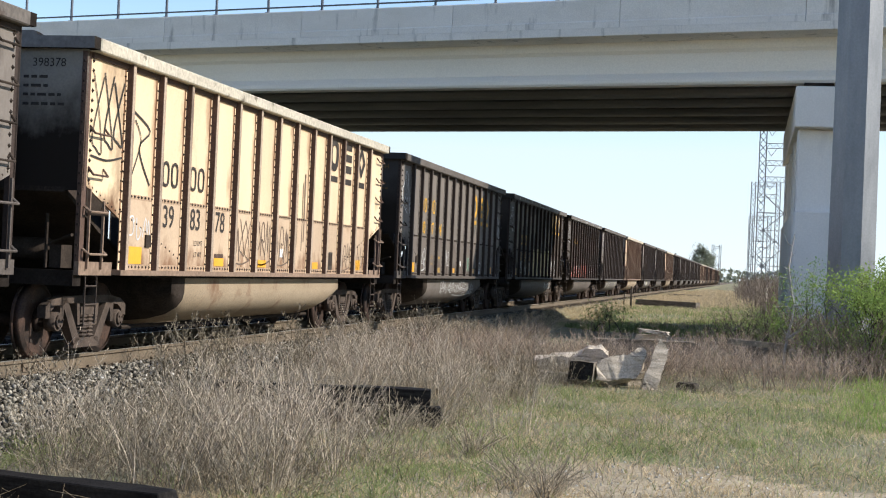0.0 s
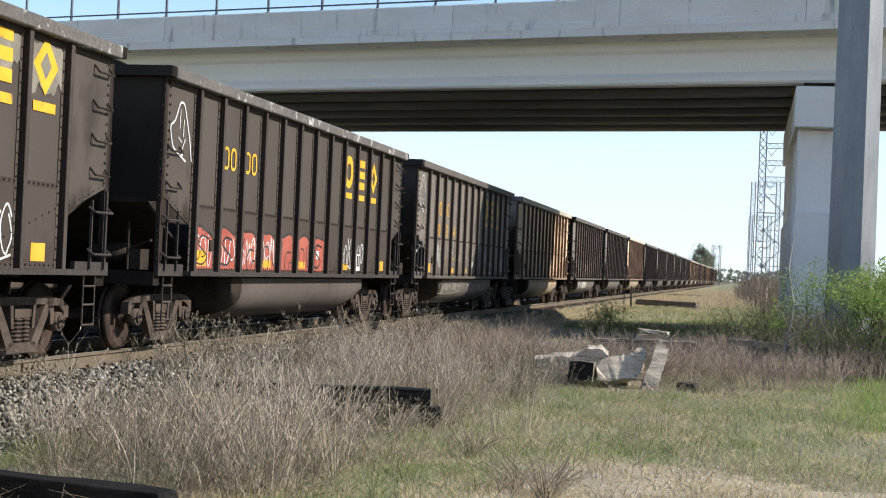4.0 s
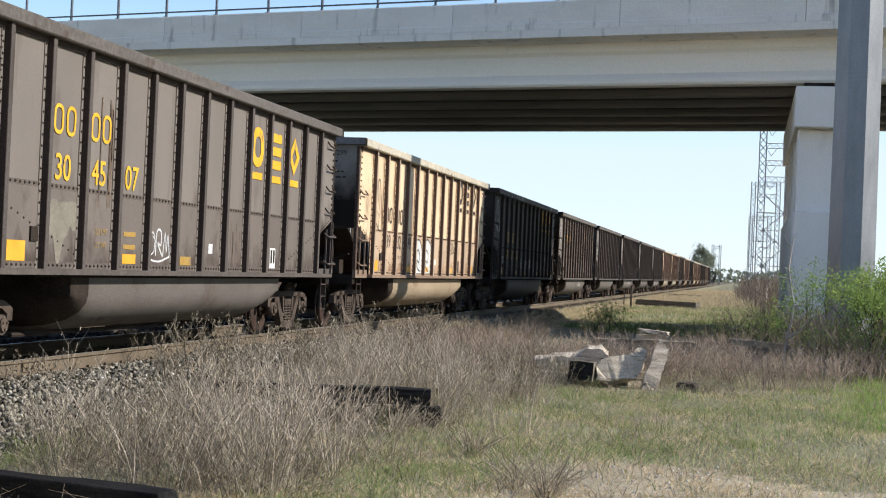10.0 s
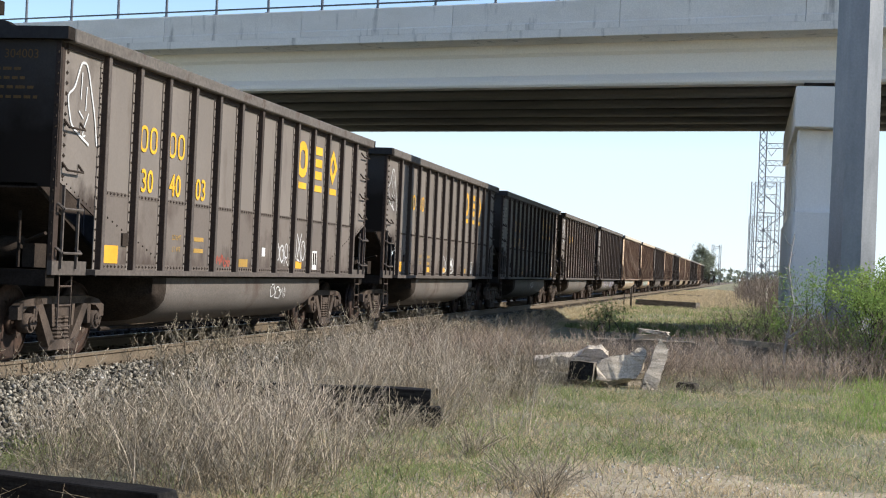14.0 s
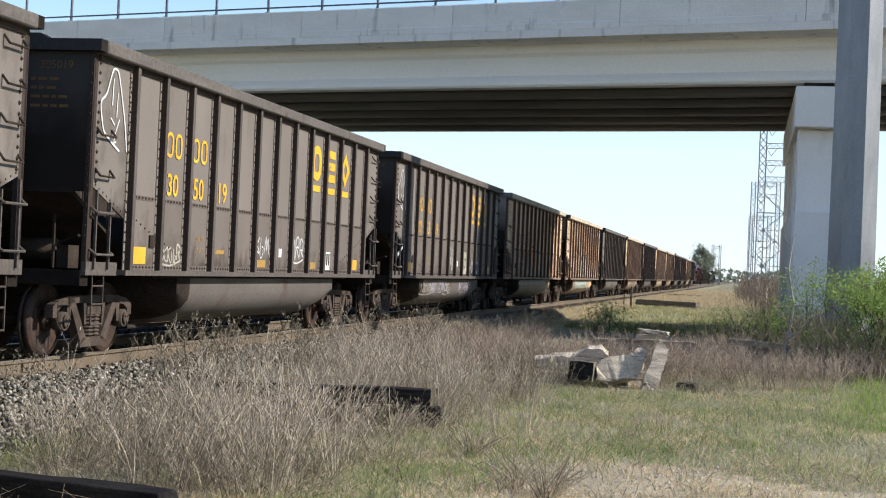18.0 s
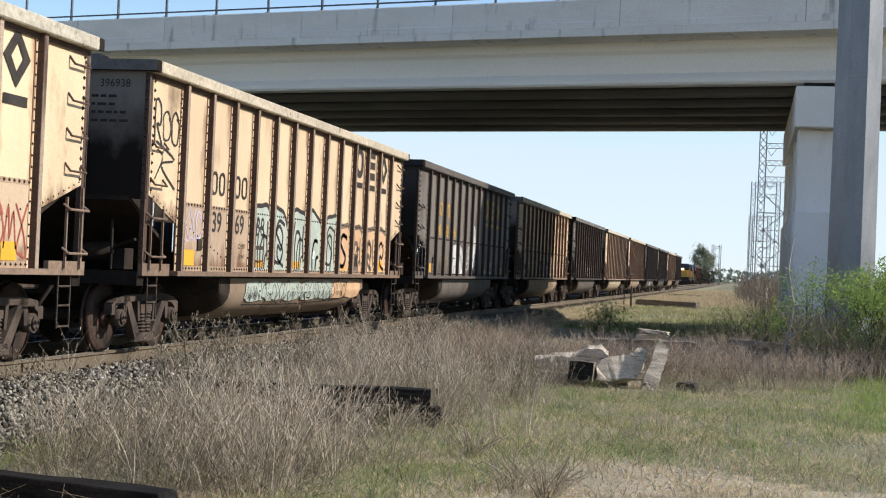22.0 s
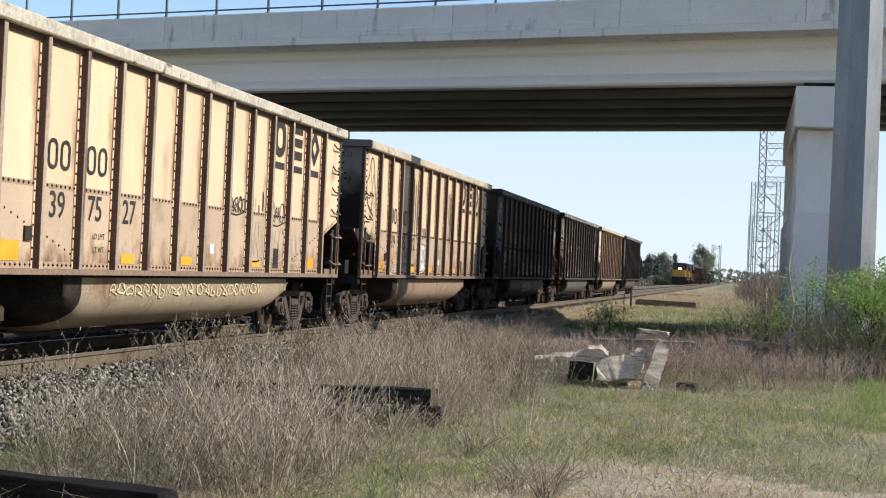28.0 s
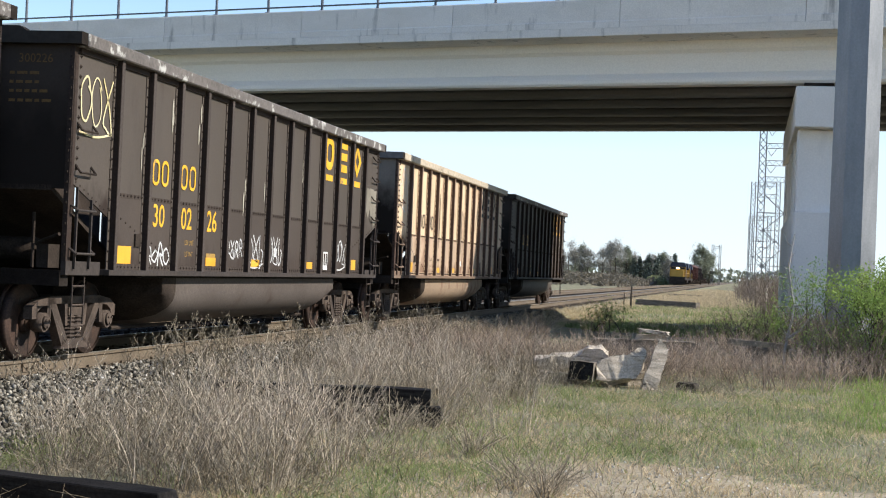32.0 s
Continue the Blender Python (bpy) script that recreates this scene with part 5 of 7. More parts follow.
for low, paint, words in ((False, PALE_STALK, "tall dead stalks fanning out in clumps"), (True, WEED, "low grey-brown dead weed clumps in the grass")):
    some = [q for q in fans if (q[3] < 0.5) == low]
    roots = np.array([(x + rs.normal(0, 0.05), y + rs.normal(0, 0.05), 0.0) for x, y, n, h in some for k in range(n)])
    roots[:, 2] = height(roots[:, 0], roots[:, 1]) - 0.02
    tall = np.array([h for x, y, n, h in some for k in range(n)])
    out_by = rs.normal(0, 0.55 if low else 0.21, (len(roots), 2)) * tall[:, None]
    tops = roots + np.concatenate([out_by, (tall * rs.uniform(0.6, 1.1, len(tall)))[:, None]], 1)
    parts = [ribbons(roots, tops, 0.0075, 0.004, np.concatenate([out_by * -0.12, np.zeros((len(roots), 1))], 1))]
    for k in range(7):
        s = roots + (tops - roots) * rs.uniform(0.35, 0.95, len(roots))[:, None]
        e_ = s + np.stack([rs.normal(0, 0.07, len(s)), rs.normal(0, 0.07, len(s)), rs.uniform(0.03, 0.16, len(s))], -1) * tall[:, None]
        parts.append(ribbons(s, e_, 0.004, 0.0025))
    v, f = merge(parts)
    arrays("weed_clumps", v, f, paint, words, "weeds")
# low litter below the stalks
litter = scatter(60000, 2.3, 9.0, 8.5, 34, lambda x, y: 0.04 + 0.96 * np.clip(1.6 * tall_weight(x, y), 0, 1), 0.5)
v, f = blades(litter, 0.16, 0.007, 0.9)
arrays("dry_litter", v, f, LITTER, "low tangled dry grass litter", "dry grass")


def lawn_weight(x, y):
    g = smooth(-0.9, 0.6, x - edge(y) + 0.9 * (patchy(x, y, 0.8, 2.0) - 0.5))
    bare = bare_weight(x, y) * 0.93
    strip = smooth(0, 0.6, 1 - np.hypot((x - 2.9) / 0.7, (y - 13.6) / 2.6))
    return np.clip((g * (1 - bare) + strip) * (0.12 + 0.88 * patchy(x, y, 1.9, 0.3) * (0.4 + 0.6 * patchy(x, y, 0.55, 1.4)) * 1.3), 0, 1)


lawn = scatter(190000, 2.3, 16.0, 9.5, 40, lawn_weight, 0.7)
v, f = blades(lawn, 0.085, 0.007, 0.7)
arrays("green_grass", v, f, GRASS, "short patchy green grass", "grass")
GRASS_DEEP = surf("deep_green_grass", (0.085, 0.12, 0.05), (0.15, 0.19, 0.08), 1.0, 0.8, bump=0, island=0.4, alpha=0.45)
clumps = scatter(36000, 2.5, 15.0, 10, 34, lambda x, y: lawn_weight(x, y) * (patchy(x, y, 3.3, 2.1) > 0.64) * (patchy(x, y, 0.7, 0.5) > 0.35), 0.6)
v, f = blades(clumps, 0.11, 0.008, 0.6)
arrays("grass_clumps", v, f, GRASS_DEEP, "darker green clumps in the short grass", "grass")
sprigs = scatter(26000, 2.5, 15.0, 10, 34, lambda x, y: lawn_weight(x, y) * (patchy(x, y, 2.7, 1.1) > 0.66), 0.6)
v, f = blades(sprigs, 0.17, 0.009, 0.5)
arrays("grass_tufts", v, f, GRASS, "taller tufts of green grass", "grass")
thatch = scatter(190000, 4.5, 16.0, 9.0, 36, lambda x, y: (0.2 + 0.6 * patchy(x, y, 1.3, 1.7)) * (1 - 0.3 * bare_weight(x, y)), 0.8)
v, f = blades(thatch, 0.05, 0.010, 0.8)
arrays("dry_thatch", v, f, STRAW, "flattened dry grass between the green", "dry grass")
stray = scatter(700, 6.0, 12.0, 10.5, 26, lambda x, y: patchy(x, y, 1.1, 2.4) ** 2, 0.5)
v, f = weeds(stray, 0.17, 5, 0.006)
arrays("stray_weeds", v, f, WEED, "sparse low dry stalks in the grass", "weeds")
straw = scatter(90000, 3.0, 9.6, 93, 200, lambda x, y: smooth(2.5, 3.4, x) * (0.2 + 0.8 * patchy(x, y, 0.35, 0.6) ** 2) * smooth(93, 112, y + 4 * patchy(x, y, 0.5)), 0.5)
v, f = blades(straw, 0.34, 0.035, 0.45)
arrays("straw_grass", v, f, STRAW, "tall straw-coloured grass beyond the overpass", "grass")
dry_bank = scatter(40000, 1.55, 3.3, 28, 190, lambda x, y: smooth(1.5, 2.1, x), 0.3)
v, f = blades(dry_bank, 0.16, 0.014, 0.8)
arrays("dry_bank_grass", v, f, STRAW, "dry grass on the ballast shoulder", "dry grass")
lush = scatter(8000, 9.8, 14.0, 19, 30, lambda x, y: smooth(9.9, 11.2, x) * patchy(x, y, 1.2, 0.4), 0.2)
v, f = blades(lush, 0.2, 0.009, 0.5)
arrays("lush_grass", v, f, LEAF, "bright green young grass by the bushes", "grass")
dry_verge = scatter(16000, 2.6, 12.0, 56, 112, lambda x, y: smooth(2.5, 3.2, x) * (0.1 + 0.9 * patchy(x, y, 0.33, 2.7)), 0.3)
v, f = blades(dry_verge, 0.15, 0.026, 0.6)
arrays("dry_verge", v, f, STRAW, "pale dry grass between the green beyond the overpass", "dry grass")
verge = scatter(40000, 2.6, 12.0, 50, 112, lambda x, y: smooth(2.5, 3.2, x) * (0.15 + 0.85 * patchy(x, y, 0.5, 1.9)), 0.5)
v, f = blades(verge, 0.13, 0.022, 0.5)
arrays("green_verge", v, f, GRASS, "green spring grass under the overpass", "grass")
brush_at = scatter(11000, 7.6, 34.0, 66, 150, lambda x, y: smooth(-0.5, 1.5, x - 9.9 + 2.0 * smooth(66, 140, y)) * (0.4 + 0.6 * patchy(x, y, 0.6)), 0.3)
v, f = weeds(brush_at, 1.75, 9, 0.03)
arrays("brown_brush", v, f, BRUSH, "brown leafless brush along the right of way", "brush")
thicket = scatter(5600, 7.8, 15.0, 29, 62, lambda x, y: smooth(-0.6, 0.8, x - 10.5 - 0.3 * np.sin(y)) * (0.3 + 0.7 * patchy(x, y, 1.1, 3.0)) * (1 - smooth(9.9, 10.2, x) * (1 - smooth(11.7, 12.0, x)) * smooth(44.5, 45.0, y)), 0.3)
v, f = weeds(thicket, 1.05, 11, 0.010, 0.2)
arrays("brown_brush", v, f, BRUSH, "brown leafless brush round the bridge pier", "brush")

# weeds that grow out of the ballast
edge_weeds = scatter(150, 0.95, 2.3, 14.0, 36, lambda x, y: (patchy(x, y, 1.4, 0.2) > 0.4) * 1.0, 0.2)
v, f = candelabra(edge_weeds, 0.34, 7, 0.008)
arrays("ballast_weeds", v, f, WEED_DARK, "dark dry weeds growing out of the ballast", "weeds")
edge_weeds = scatter(240, 1.7, 3.3, 18.0, 36, lambda x, y: (patchy(x, y, 0.9, 1.2) > 0.35) * 1.0, 0.2)
v, f = candelabra(edge_weeds, 0.62, 9, 0.010)
arrays("tall_ballast_weeds", v, f, WEED_DARK, "tall dark branching weeds at the foot of the ballast", "weeds")
ground_tufts = scatter(16000, 4.5, 11.0, 10.5, 30, lambda x, y: (patchy(x, y, 3.1, 0.9) > 0.8) * (1 - smooth(0.2, 1.5, x - edge(y))), 0.5)
v, f = blades(ground_tufts, 0.2, 0.006, 0.6)
arrays("green_tufts", v, f, GRASS, "green tufts growing under the dry weeds", "grass")

# ballast stones along the near shoulder, and a few strewn in the grass
def stones(at, size):
    n = len(at)
    c = np.array([(x, y, z) for x in (-1, 1) for y in (-1, 1) for z in (-1, 1)], float)
    s = size * rs.uniform(0.55, 1.35, n)
    v = c[None] * rs.uniform(0.35, 1.0, (n, 8, 3)) * s[:, None, None] * 0.5 * rs.uniform(0.6, 1.2, (n, 1, 3))
    a, b = rs.uniform(0, 6.28, n), rs.uniform(-0.9, 0.9, n)
    ca, sa, cb, sb = np.cos(a)[:, None], np.sin(a)[:, None], np.cos(b)[:, None], np.sin(b)[:, None]
    x, y, z = v[..., 0], v[..., 1] * cb - v[..., 2] * sb, v[..., 1] * sb + v[..., 2] * cb
    v = np.stack([x * ca - y * sa, x * sa + y * ca, z], -1) + at[:, None]
    f = (np.arange(n)[:, None, None] * 8 + np.array([(0, 1, 3, 2), (4, 6, 7, 5), (0, 4, 5, 1), (2, 3, 7, 6), (0, 2, 6, 4), (1, 5, 7, 3)])[None]).reshape(-1, 4)
    return v.reshape(-1, 3), f


bed = scatter(54000, 0.85, 2.75, 9, 60, lambda x, y: 1 - smooth(2.2, 2.75, x), 1.0)
bed[:, 2] += rs.uniform(-0.01, 0.05, len(bed))
v, f = stones(bed, 0.054)
arrays("ballast_stones", v, f, STONE, "loose grey crushed-stone ballast", "gravel")
bed = scatter(1100, 0.85, 2.75, 9, 60, lambda x, y: 1 - smooth(2.2, 2.75, x), 1.0)
bed[:, 2] += rs.uniform(0.01, 0.05, len(bed))
v, f = stones(bed, 0.05)
arrays("pale_ballast_stones", v, f, STONE_PALE, "whitish stones among the grey ballast", "gravel")
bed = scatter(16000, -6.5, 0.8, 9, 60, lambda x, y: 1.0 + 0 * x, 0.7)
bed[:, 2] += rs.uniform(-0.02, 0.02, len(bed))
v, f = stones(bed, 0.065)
arrays("ballast_stones", v, f, STONE_DARK, "crushed-stone ballast between the rails, blackened for the train's shade", "gravel")
strewn = scatter(6500, 4.5, 13, 9.5, 24, lambda x, y: 0.06 + 0.75 * bare_weight(x, y), 0.6)
v, f = stones(strewn, 0.026)
arrays("strewn_gravel", v, f, STONE_PALE, "small pale gravel strewn in the grass", "gravel")


# ---- bushes and trees ----
def leaf_cloud(centres, radius, count, size):
    """Many small leaves about the ends of the twigs."""
    k = rs.randint(0, len(centres), count)
    c = np.asarray(centres)[k] + rs.normal(0, 1, (count, 3)) * radius
    a = rs.normal(0, 1, (count, 3))
    b = np.cross(a, rs.normal(0, 1, (count, 3)))
    a /= np.linalg.norm(a, axis=1)[:, None]
    b /= np.linalg.norm(b, axis=1)[:, None]
    s = size * rs.uniform(0.6, 1.4, count)[:, None]
    v = np.stack([c - a * s, c + b * s * 0.5, c + a * s, c - b * s * 0.5], 1)
    return v.reshape(-1, 3), (np.arange(count)[:, None] * 4 + np.arange(4))


def branch(bm, a, d, ln, r, depth, tips, rng, spread=0.55):
    b = a + d * ln
    tube(bm, a, b, r, r * 0.65, seg=6 if r > 0.02 else 4, caps=False)
    if depth == 0:
        tips.append(b)
        return
    for k in range(rng.choice((2, 2, 3))):
        e = (d + Vector((rng.gauss(0, spread), rng.gauss(0, spread), rng.gauss(0.12, spread * 0.6)))).normalized()
        branch(bm, b, e, ln * rng.uniform(0.6, 0.85), r * 0.62, depth - 1, tips, rng, spread)
    tips.append(b)


def plant(name, label, category, x, y, stems, ln, r, depth, spread, bark, leaf=None, leaves=0, size=0.03, radius=0.1, group="", seed=1, lean=0.25):
    rng = random.Random(seed)
    root = tagged(new(name, None), label, category, group)
    root.location = (x, y, float(height(x, y)) - 0.03)
    tips = []
    for k in range(stems):
        bm = bmesh.new()
        d = Vector((rng.gauss(0, lean), rng.gauss(0, lean), 1)).normalized()
        branch(bm, Vector((rng.gauss(0, 0.04 * stems), rng.gauss(0, 0.04 * stems), 0)), d, ln * rng.uniform(0.8, 1.15), r, depth, tips, rng, spread)
        part("trunk" if stems == 1 else "stem", bm, bark, root)
    if leaf:
        v, f = leaf_cloud(np.array([tuple(t) for t in tips]), radius, leaves, size)
        ob = arrays("crown", v, f, leaf, "", "")
        ob.parent = root
    return root


plant("leafy_bush", "green leafy bush in spring leaf beside the pole", "bush", 11.35, 31.6, 16, 0.74, 0.016, 3, 0.36, BARK_DARK, LEAF, 10000, 0.026, 0.10, "green bushes", 3, 0.3)
plant("leafy_bush", "green leafy bush in spring leaf beside the pole", "bush", 12.3, 31.2, 16, 0.80, 0.016, 3, 0.36, BARK_DARK, LEAF, 11000, 0.026, 0.10, "green bushes", 4, 0.3)
plant("leafy_bush", "green leafy bush in spring leaf beside the pole", "bush", 13.3, 31.6, 14, 0.84, 0.016, 3, 0.36, BARK_DARK, LEAF, 10500, 0.026, 0.10, "green bushes", 5, 0.3)
for k, (x, y, h) in enumerate(((11.0, 31.3, 0.40), (11.7, 30.9, 0.42), (12.7, 30.7, 0.45), (11.4, 30.6, 0.30))):
    plant("leafy_bush", "low twiggy bush with fresh green leaves", "bush", x, y, 14, h, 0.010, 3, 0.42, BARK_DARK, LEAF, 3400, 0.022, 0.11, "green bushes", 60 + k, 0.35)
for k, (x, y, h) in enumerate(((9.15, 38.8, 0.42), (9.65, 39.4, 0.46), (8.7, 40.2, 0.36), (10.0, 37.6, 0.40))):
    plant("leafy_bush", "twiggy bush in fresh leaf among dry brush", "bush", x, y, 12, h, 0.010, 3, 0.42, BARK_DARK, LEAF, 420, 0.022, 0.16, "green bushes", 80 + k, 0.35)
plant("leafy_bush", "low green bush in front of the bridge pier", "bush", 10.2, 40.5, 10, 0.4, 0.012, 3, 0.4, BARK_DARK, LEAF, 2600, 0.028, 0.12, "green bushes", 6, 0.35)
# the sapling: a crooked trunk whose branches are parts of their own
root = tagged(new("bare_sapling", None), "leafless sapling with pale grey bark", "sapling")
root.location = (9.93, 31.3, float(height(10.04, 31.3)) - 0.03)
rng = random.Random(11)
bm, spine = bmesh.new(), []
for k, bend in enumerate((0.0, -0.02, 0.03, 0.10, 0.12, 0.05, 0.0, 0.04, 0.09)):
    spine.append(Vector((bend, 0.02 * math.sin(k), k * 0.345)))
rows = [[bm.verts.new(p + Vector((math.cos(q * 0.9), math.sin(q * 0.9), 0)) * (0.036 - 0.0032 * k)) for q in range(7)] for k, p in enumerate(spine)]
for r, q in zip(rows, rows[1:]):
    for k in range(7):
        bm.faces.new((r[k], r[(k + 1) % 7], q[(k + 1) % 7], q[k])).smooth = True
stem = part("trunk", bm, BARK, root)
for up, reach, rise, r in ((0.66, 0.48, 0.52, 0.020), (0.72, -0.10, 0.14, 0.014), (1.32, 0.30, 0.06, 0.014), (1.30, -0.36, -0.02, 0.008), (1.66, 0.16, 0.24, 0.011), (1.86, -0.20, 0.03, 0.010), (2.02, -0.10, 0.10, 0.008), (2.30, 0.09, 0.08, 0.008), (2.5, -0.14, 0.2, 0.007)):
    k = min(7, int(up / 0.345))
    p = spine[k] + (spine[k + 1] - spine[k]) * (up / 0.345 - k)
    q = p + Vector((reach * 0.55, 0.03, rise * 0.35))
    e = p + Vector((reach, 0.0, rise))
    bm, r = bmesh.new(), r * 1.9
    tips = [(p, r), (q, r * 0.8), (e, r * 0.4), (e + Vector((reach * 0.25, 0.0, abs(rise) * 0.5 + 0.04)), r * 0.2)]
    rows = [[bm.verts.new(c + Vector((0, math.cos(j * 1.257), math.sin(j * 1.257))) * w) for j in range(5)] for c, w in tips]
    for a, b in zip(rows, rows[1:]):
        for j in range(5):
            bm.faces.new((a[j], a[(j + 1) % 5], b[(j + 1) % 5], b[j])).smooth = True
    part("branch", bm, BARK, stem)
plant("bare_bush", "leafless dark-stemmed bush among the weeds", "bush", 8.9, 44.0, 8, 0.45, 0.014, 3, 0.45, BARK_DARK, BRUSH, 900, 0.025, 0.15, "", 12, 0.35)
plant("bare_bush", "leafless dark-stemmed bush among the weeds", "bush", 5.4, 42.0, 8, 0.36, 0.012, 3, 0.5, BARK_DARK, GRASS, 900, 0.035, 0.15, "", 13, 0.35)

def far_tree(name, label, x, y, h, w, leaf, count, seed, size=0.28, group="trees on the horizon", trunk=0.22):
    rng = random.Random(seed)
    root = tagged(new(name, None), label, "tree", group)
    root.location = (x, y, float(height(x, y)))
    tips, bm = [], bmesh.new()
    tube(bm, (0, 0, -0.2), (0, 0, h * 0.75), trunk, 0.05, seg=7)
    for k in range(16):
        z = h * rng.uniform(0.25, 0.92)
        a = rng.uniform(0, 6.28)
        reach = w * 0.5 * math.sin(math.pi * min(1, max(0.12, (z / h) ** 0.8))) * rng.uniform(0.5, 1.1)
        tip = Vector((math.cos(a) * reach, math.sin(a) * reach, z + h * 0.06))
        tube(bm, (0, 0, z - h * 0.12), tip, trunk * 0.3, 0.02, seg=5, caps=False)
        tips += [tip, tip * 0.8 + Vector((0, 0, z * 0.2)), tip + Vector((rng.gauss(0, 0.5), rng.gauss(0, 0.5), rng.gauss(0, 0.5)))]
    tips.append(Vector((0, 0, h * 0.97)))
    part("trunk", bm, BARK_DARK, root)
    v, f = leaf_cloud(np.array([tuple(t) for t in tips]), np.array([w * 0.10, w * 0.10, h * 0.055]), count, size)
    ob = arrays("crown", v, f, leaf, "", "")
    ob.parent = root
    return root


def far_fir(x, y, h, seed):
    root = tagged(new("fir_tree", None), "dark green conifer on the horizon", "tree", "trees on the horizon")
    root.location = (x, y, float(height(x, y)))
    bm = bmesh.new()
    tube(bm, (0, 0, -0.2), (0, 0, h), 0.18, 0.02, seg=6)
    part("trunk", bm, BARK_DARK, root)
    tips = [(math.cos(k * 2.4) * (1 - k / 60) * h * 0.22, math.sin(k * 2.4) * (1 - k / 60) * h * 0.22, h * (0.12 + 0.86 * k / 60)) for k in range(60)]
    tips += [(p[0] * 0.5, p[1] * 0.5, p[2]) for p in tips]
    v, f = leaf_cloud(np.array(tips), 0.28, 700, 0.3)
    ob = arrays("crown", v, f, LEAF_FIR, "", "")
    ob.parent = root


k = 40
for px, h, w, leaf in ((-47, 9, 6, LEAF_GREY), (-43, 8.5, 5, LEAF_GREY), (-38.5, 9.8, 5.5, LEAF_GREY), (-35.0, 9.2, 4.2, LEAF_DARK), (-31.0, 9.6, 5, LEAF_GREY), (-28.2, 10.6, 5, LEAF_GREY), (-25.5, 11.2, 5.2, LEAF_GREY), (-23.4, 9.6, 4.0, LEAF_DARK),
                       (-27.0, 6.6, 5, LEAF_PALE), (-45, 7.5, 6, LEAF_GREY), (-33, 8.0, 5, LEAF_GREY), (-22, 7.5, 5, LEAF_GREY), (-18.5, 7.0, 5, LEAF_GREY), (-11.5, 6.5, 4, LEAF_GREY), (-8.0, 5.5, 4, LEAF_GREY), (-16.6, 8.0, 4, LEAF_GREY), (-13.8, 8.6, 4.5, LEAF_DARK), (-2.9, 9.6, 5.4, LEAF_DARK), (-1.0, 8.2, 3.6, LEAF_DARK), (-62, 10, 8, LEAF_GREY), (-75, 11, 8, LEAF_DARK), (-88, 10, 8, LEAF_GREY), (26, 7, 6, LEAF_GREY), (36, 8, 7, LEAF_DARK), (48, 8, 7, LEAF_GREY), (62, 9, 8, LEAF_DARK)):
    k += 1
    words = {LEAF_GREY: "leafless grey-brown tree on the horizon", LEAF_DARK: "dark green tree on the horizon", LEAF_PALE: "pale green budding tree on the horizon"}[leaf]
    far_tree("tree", words, px, 420.0 + 12 * math.sin(k * 1.7), h, w, leaf, 5200, k, 0.13 if leaf is LEAF_GREY else 0.18)
for k, (x, h) in enumerate(((-21.2, 6.6), (-19.8, 7.2), (-18.4, 6.4), (-17.2, 7.6), (-15.2, 7.0), (-12.2, 6.6), (-10.2, 8.4))):
    far_fir(x, 416.0 + 3 * (k % 3), h, k)
hedge = rs.uniform(0, 1, (9000, 3))
hc = np.stack([-95 + 86 * hedge[:, 0], 235 + 145 * hedge[:, 1], GROUND + (1.0 + 1.6 * patchy(hedge[:, 0] * 60, hedge[:, 1] * 3, 0.3)) * hedge[:, 2] ** 0.7], -1)
v, f = leaf_cloud(hc, 0.15, 46000, 0.3)
arrays("far_scrub", v, f, FAR_BRUSH, "brown scrub along the far side of the tracks", "brush")
green = np.stack([-26 + 20 * hedge[:2500, 0], 325 + 5 * hedge[:2500, 1], GROUND + 2.2 * hedge[:2500, 2] * patchy(hedge[:2500, 0] * 20, 0, 0.4)], -1)
v, f = leaf_cloud(green, 0.15, 4000, 0.26)
arrays("far_green_scrub", v, f, LEAF_PALE, "olive-green scrub before the far trees", "brush")
skyline = np.stack([-400 + 900 * hedge[:, 0], 900 + 60 * hedge[:, 1], GROUND + (5 + 4 * patchy(hedge[:, 0] * 300, 0 * hedge[:, 1], 0.2)) * hedge[:, 2]], -1)
v, f = leaf_cloud(skyline, 0.4, 30000, 1.0)
arrays("far_woods", v, f, LEAF_DARK, "low distant woods on the horizon", "woods")


# ---- lettering and spray paint on the gondolas ----
SPRAY_WHITE = surf("spray_white", (0.50, 0.49, 0.475), (0.66, 0.65, 0.635), 4.0, 0.7, bump=0.0, grain=0.1)
SPRAY_BLACK = surf("spray_black", (0.03, 0.026, 0.024), (0.06, 0.052, 0.046), 4.0, 0.7, bump=0.0, grain=0.1)
SPRAY_CREAM = surf("spray_cream", (0.58, 0.47, 0.22), (0.66, 0.58, 0.36), 2.0, 0.7, bump=0.0, grain=0.15)
SPRAY_GHOST = surf("spray_faded", (0.33, 0.30, 0.24), (0.45, 0.41, 0.33), 2.0, 0.8, bump=0.0, grain=0.2)
SPRAY_MINT = surf("spray_mint", (0.34, 0.385, 0.32), (0.45, 0.48, 0.41), 2.0, 0.7, bump=0.0, grain=0.15)
SPRAY_ORANGE = surf("spray_orange", (0.52, 0.30, 0.16), (0.64, 0.42, 0.26), 2.0, 0.7, bump=0.0, grain=0.15)
SPRAY_VIVID = surf("spray_vivid_orange", (0.68, 0.27, 0.07), (0.78, 0.36, 0.12), 2.0, 0.7, bump=0.0, grain=0.15)
SPRAY_GOLD = surf("spray_gold", (0.74, 0.42, 0.08), (0.80, 0.50, 0.14), 2.0, 0.7, bump=0.0, grain=0.15)
SPRAY_RED = surf("spray_red", (0.30, 0.07, 0.05), (0.42, 0.12, 0.08), 2.0, 0.7, bump=0.0, grain=0.15)
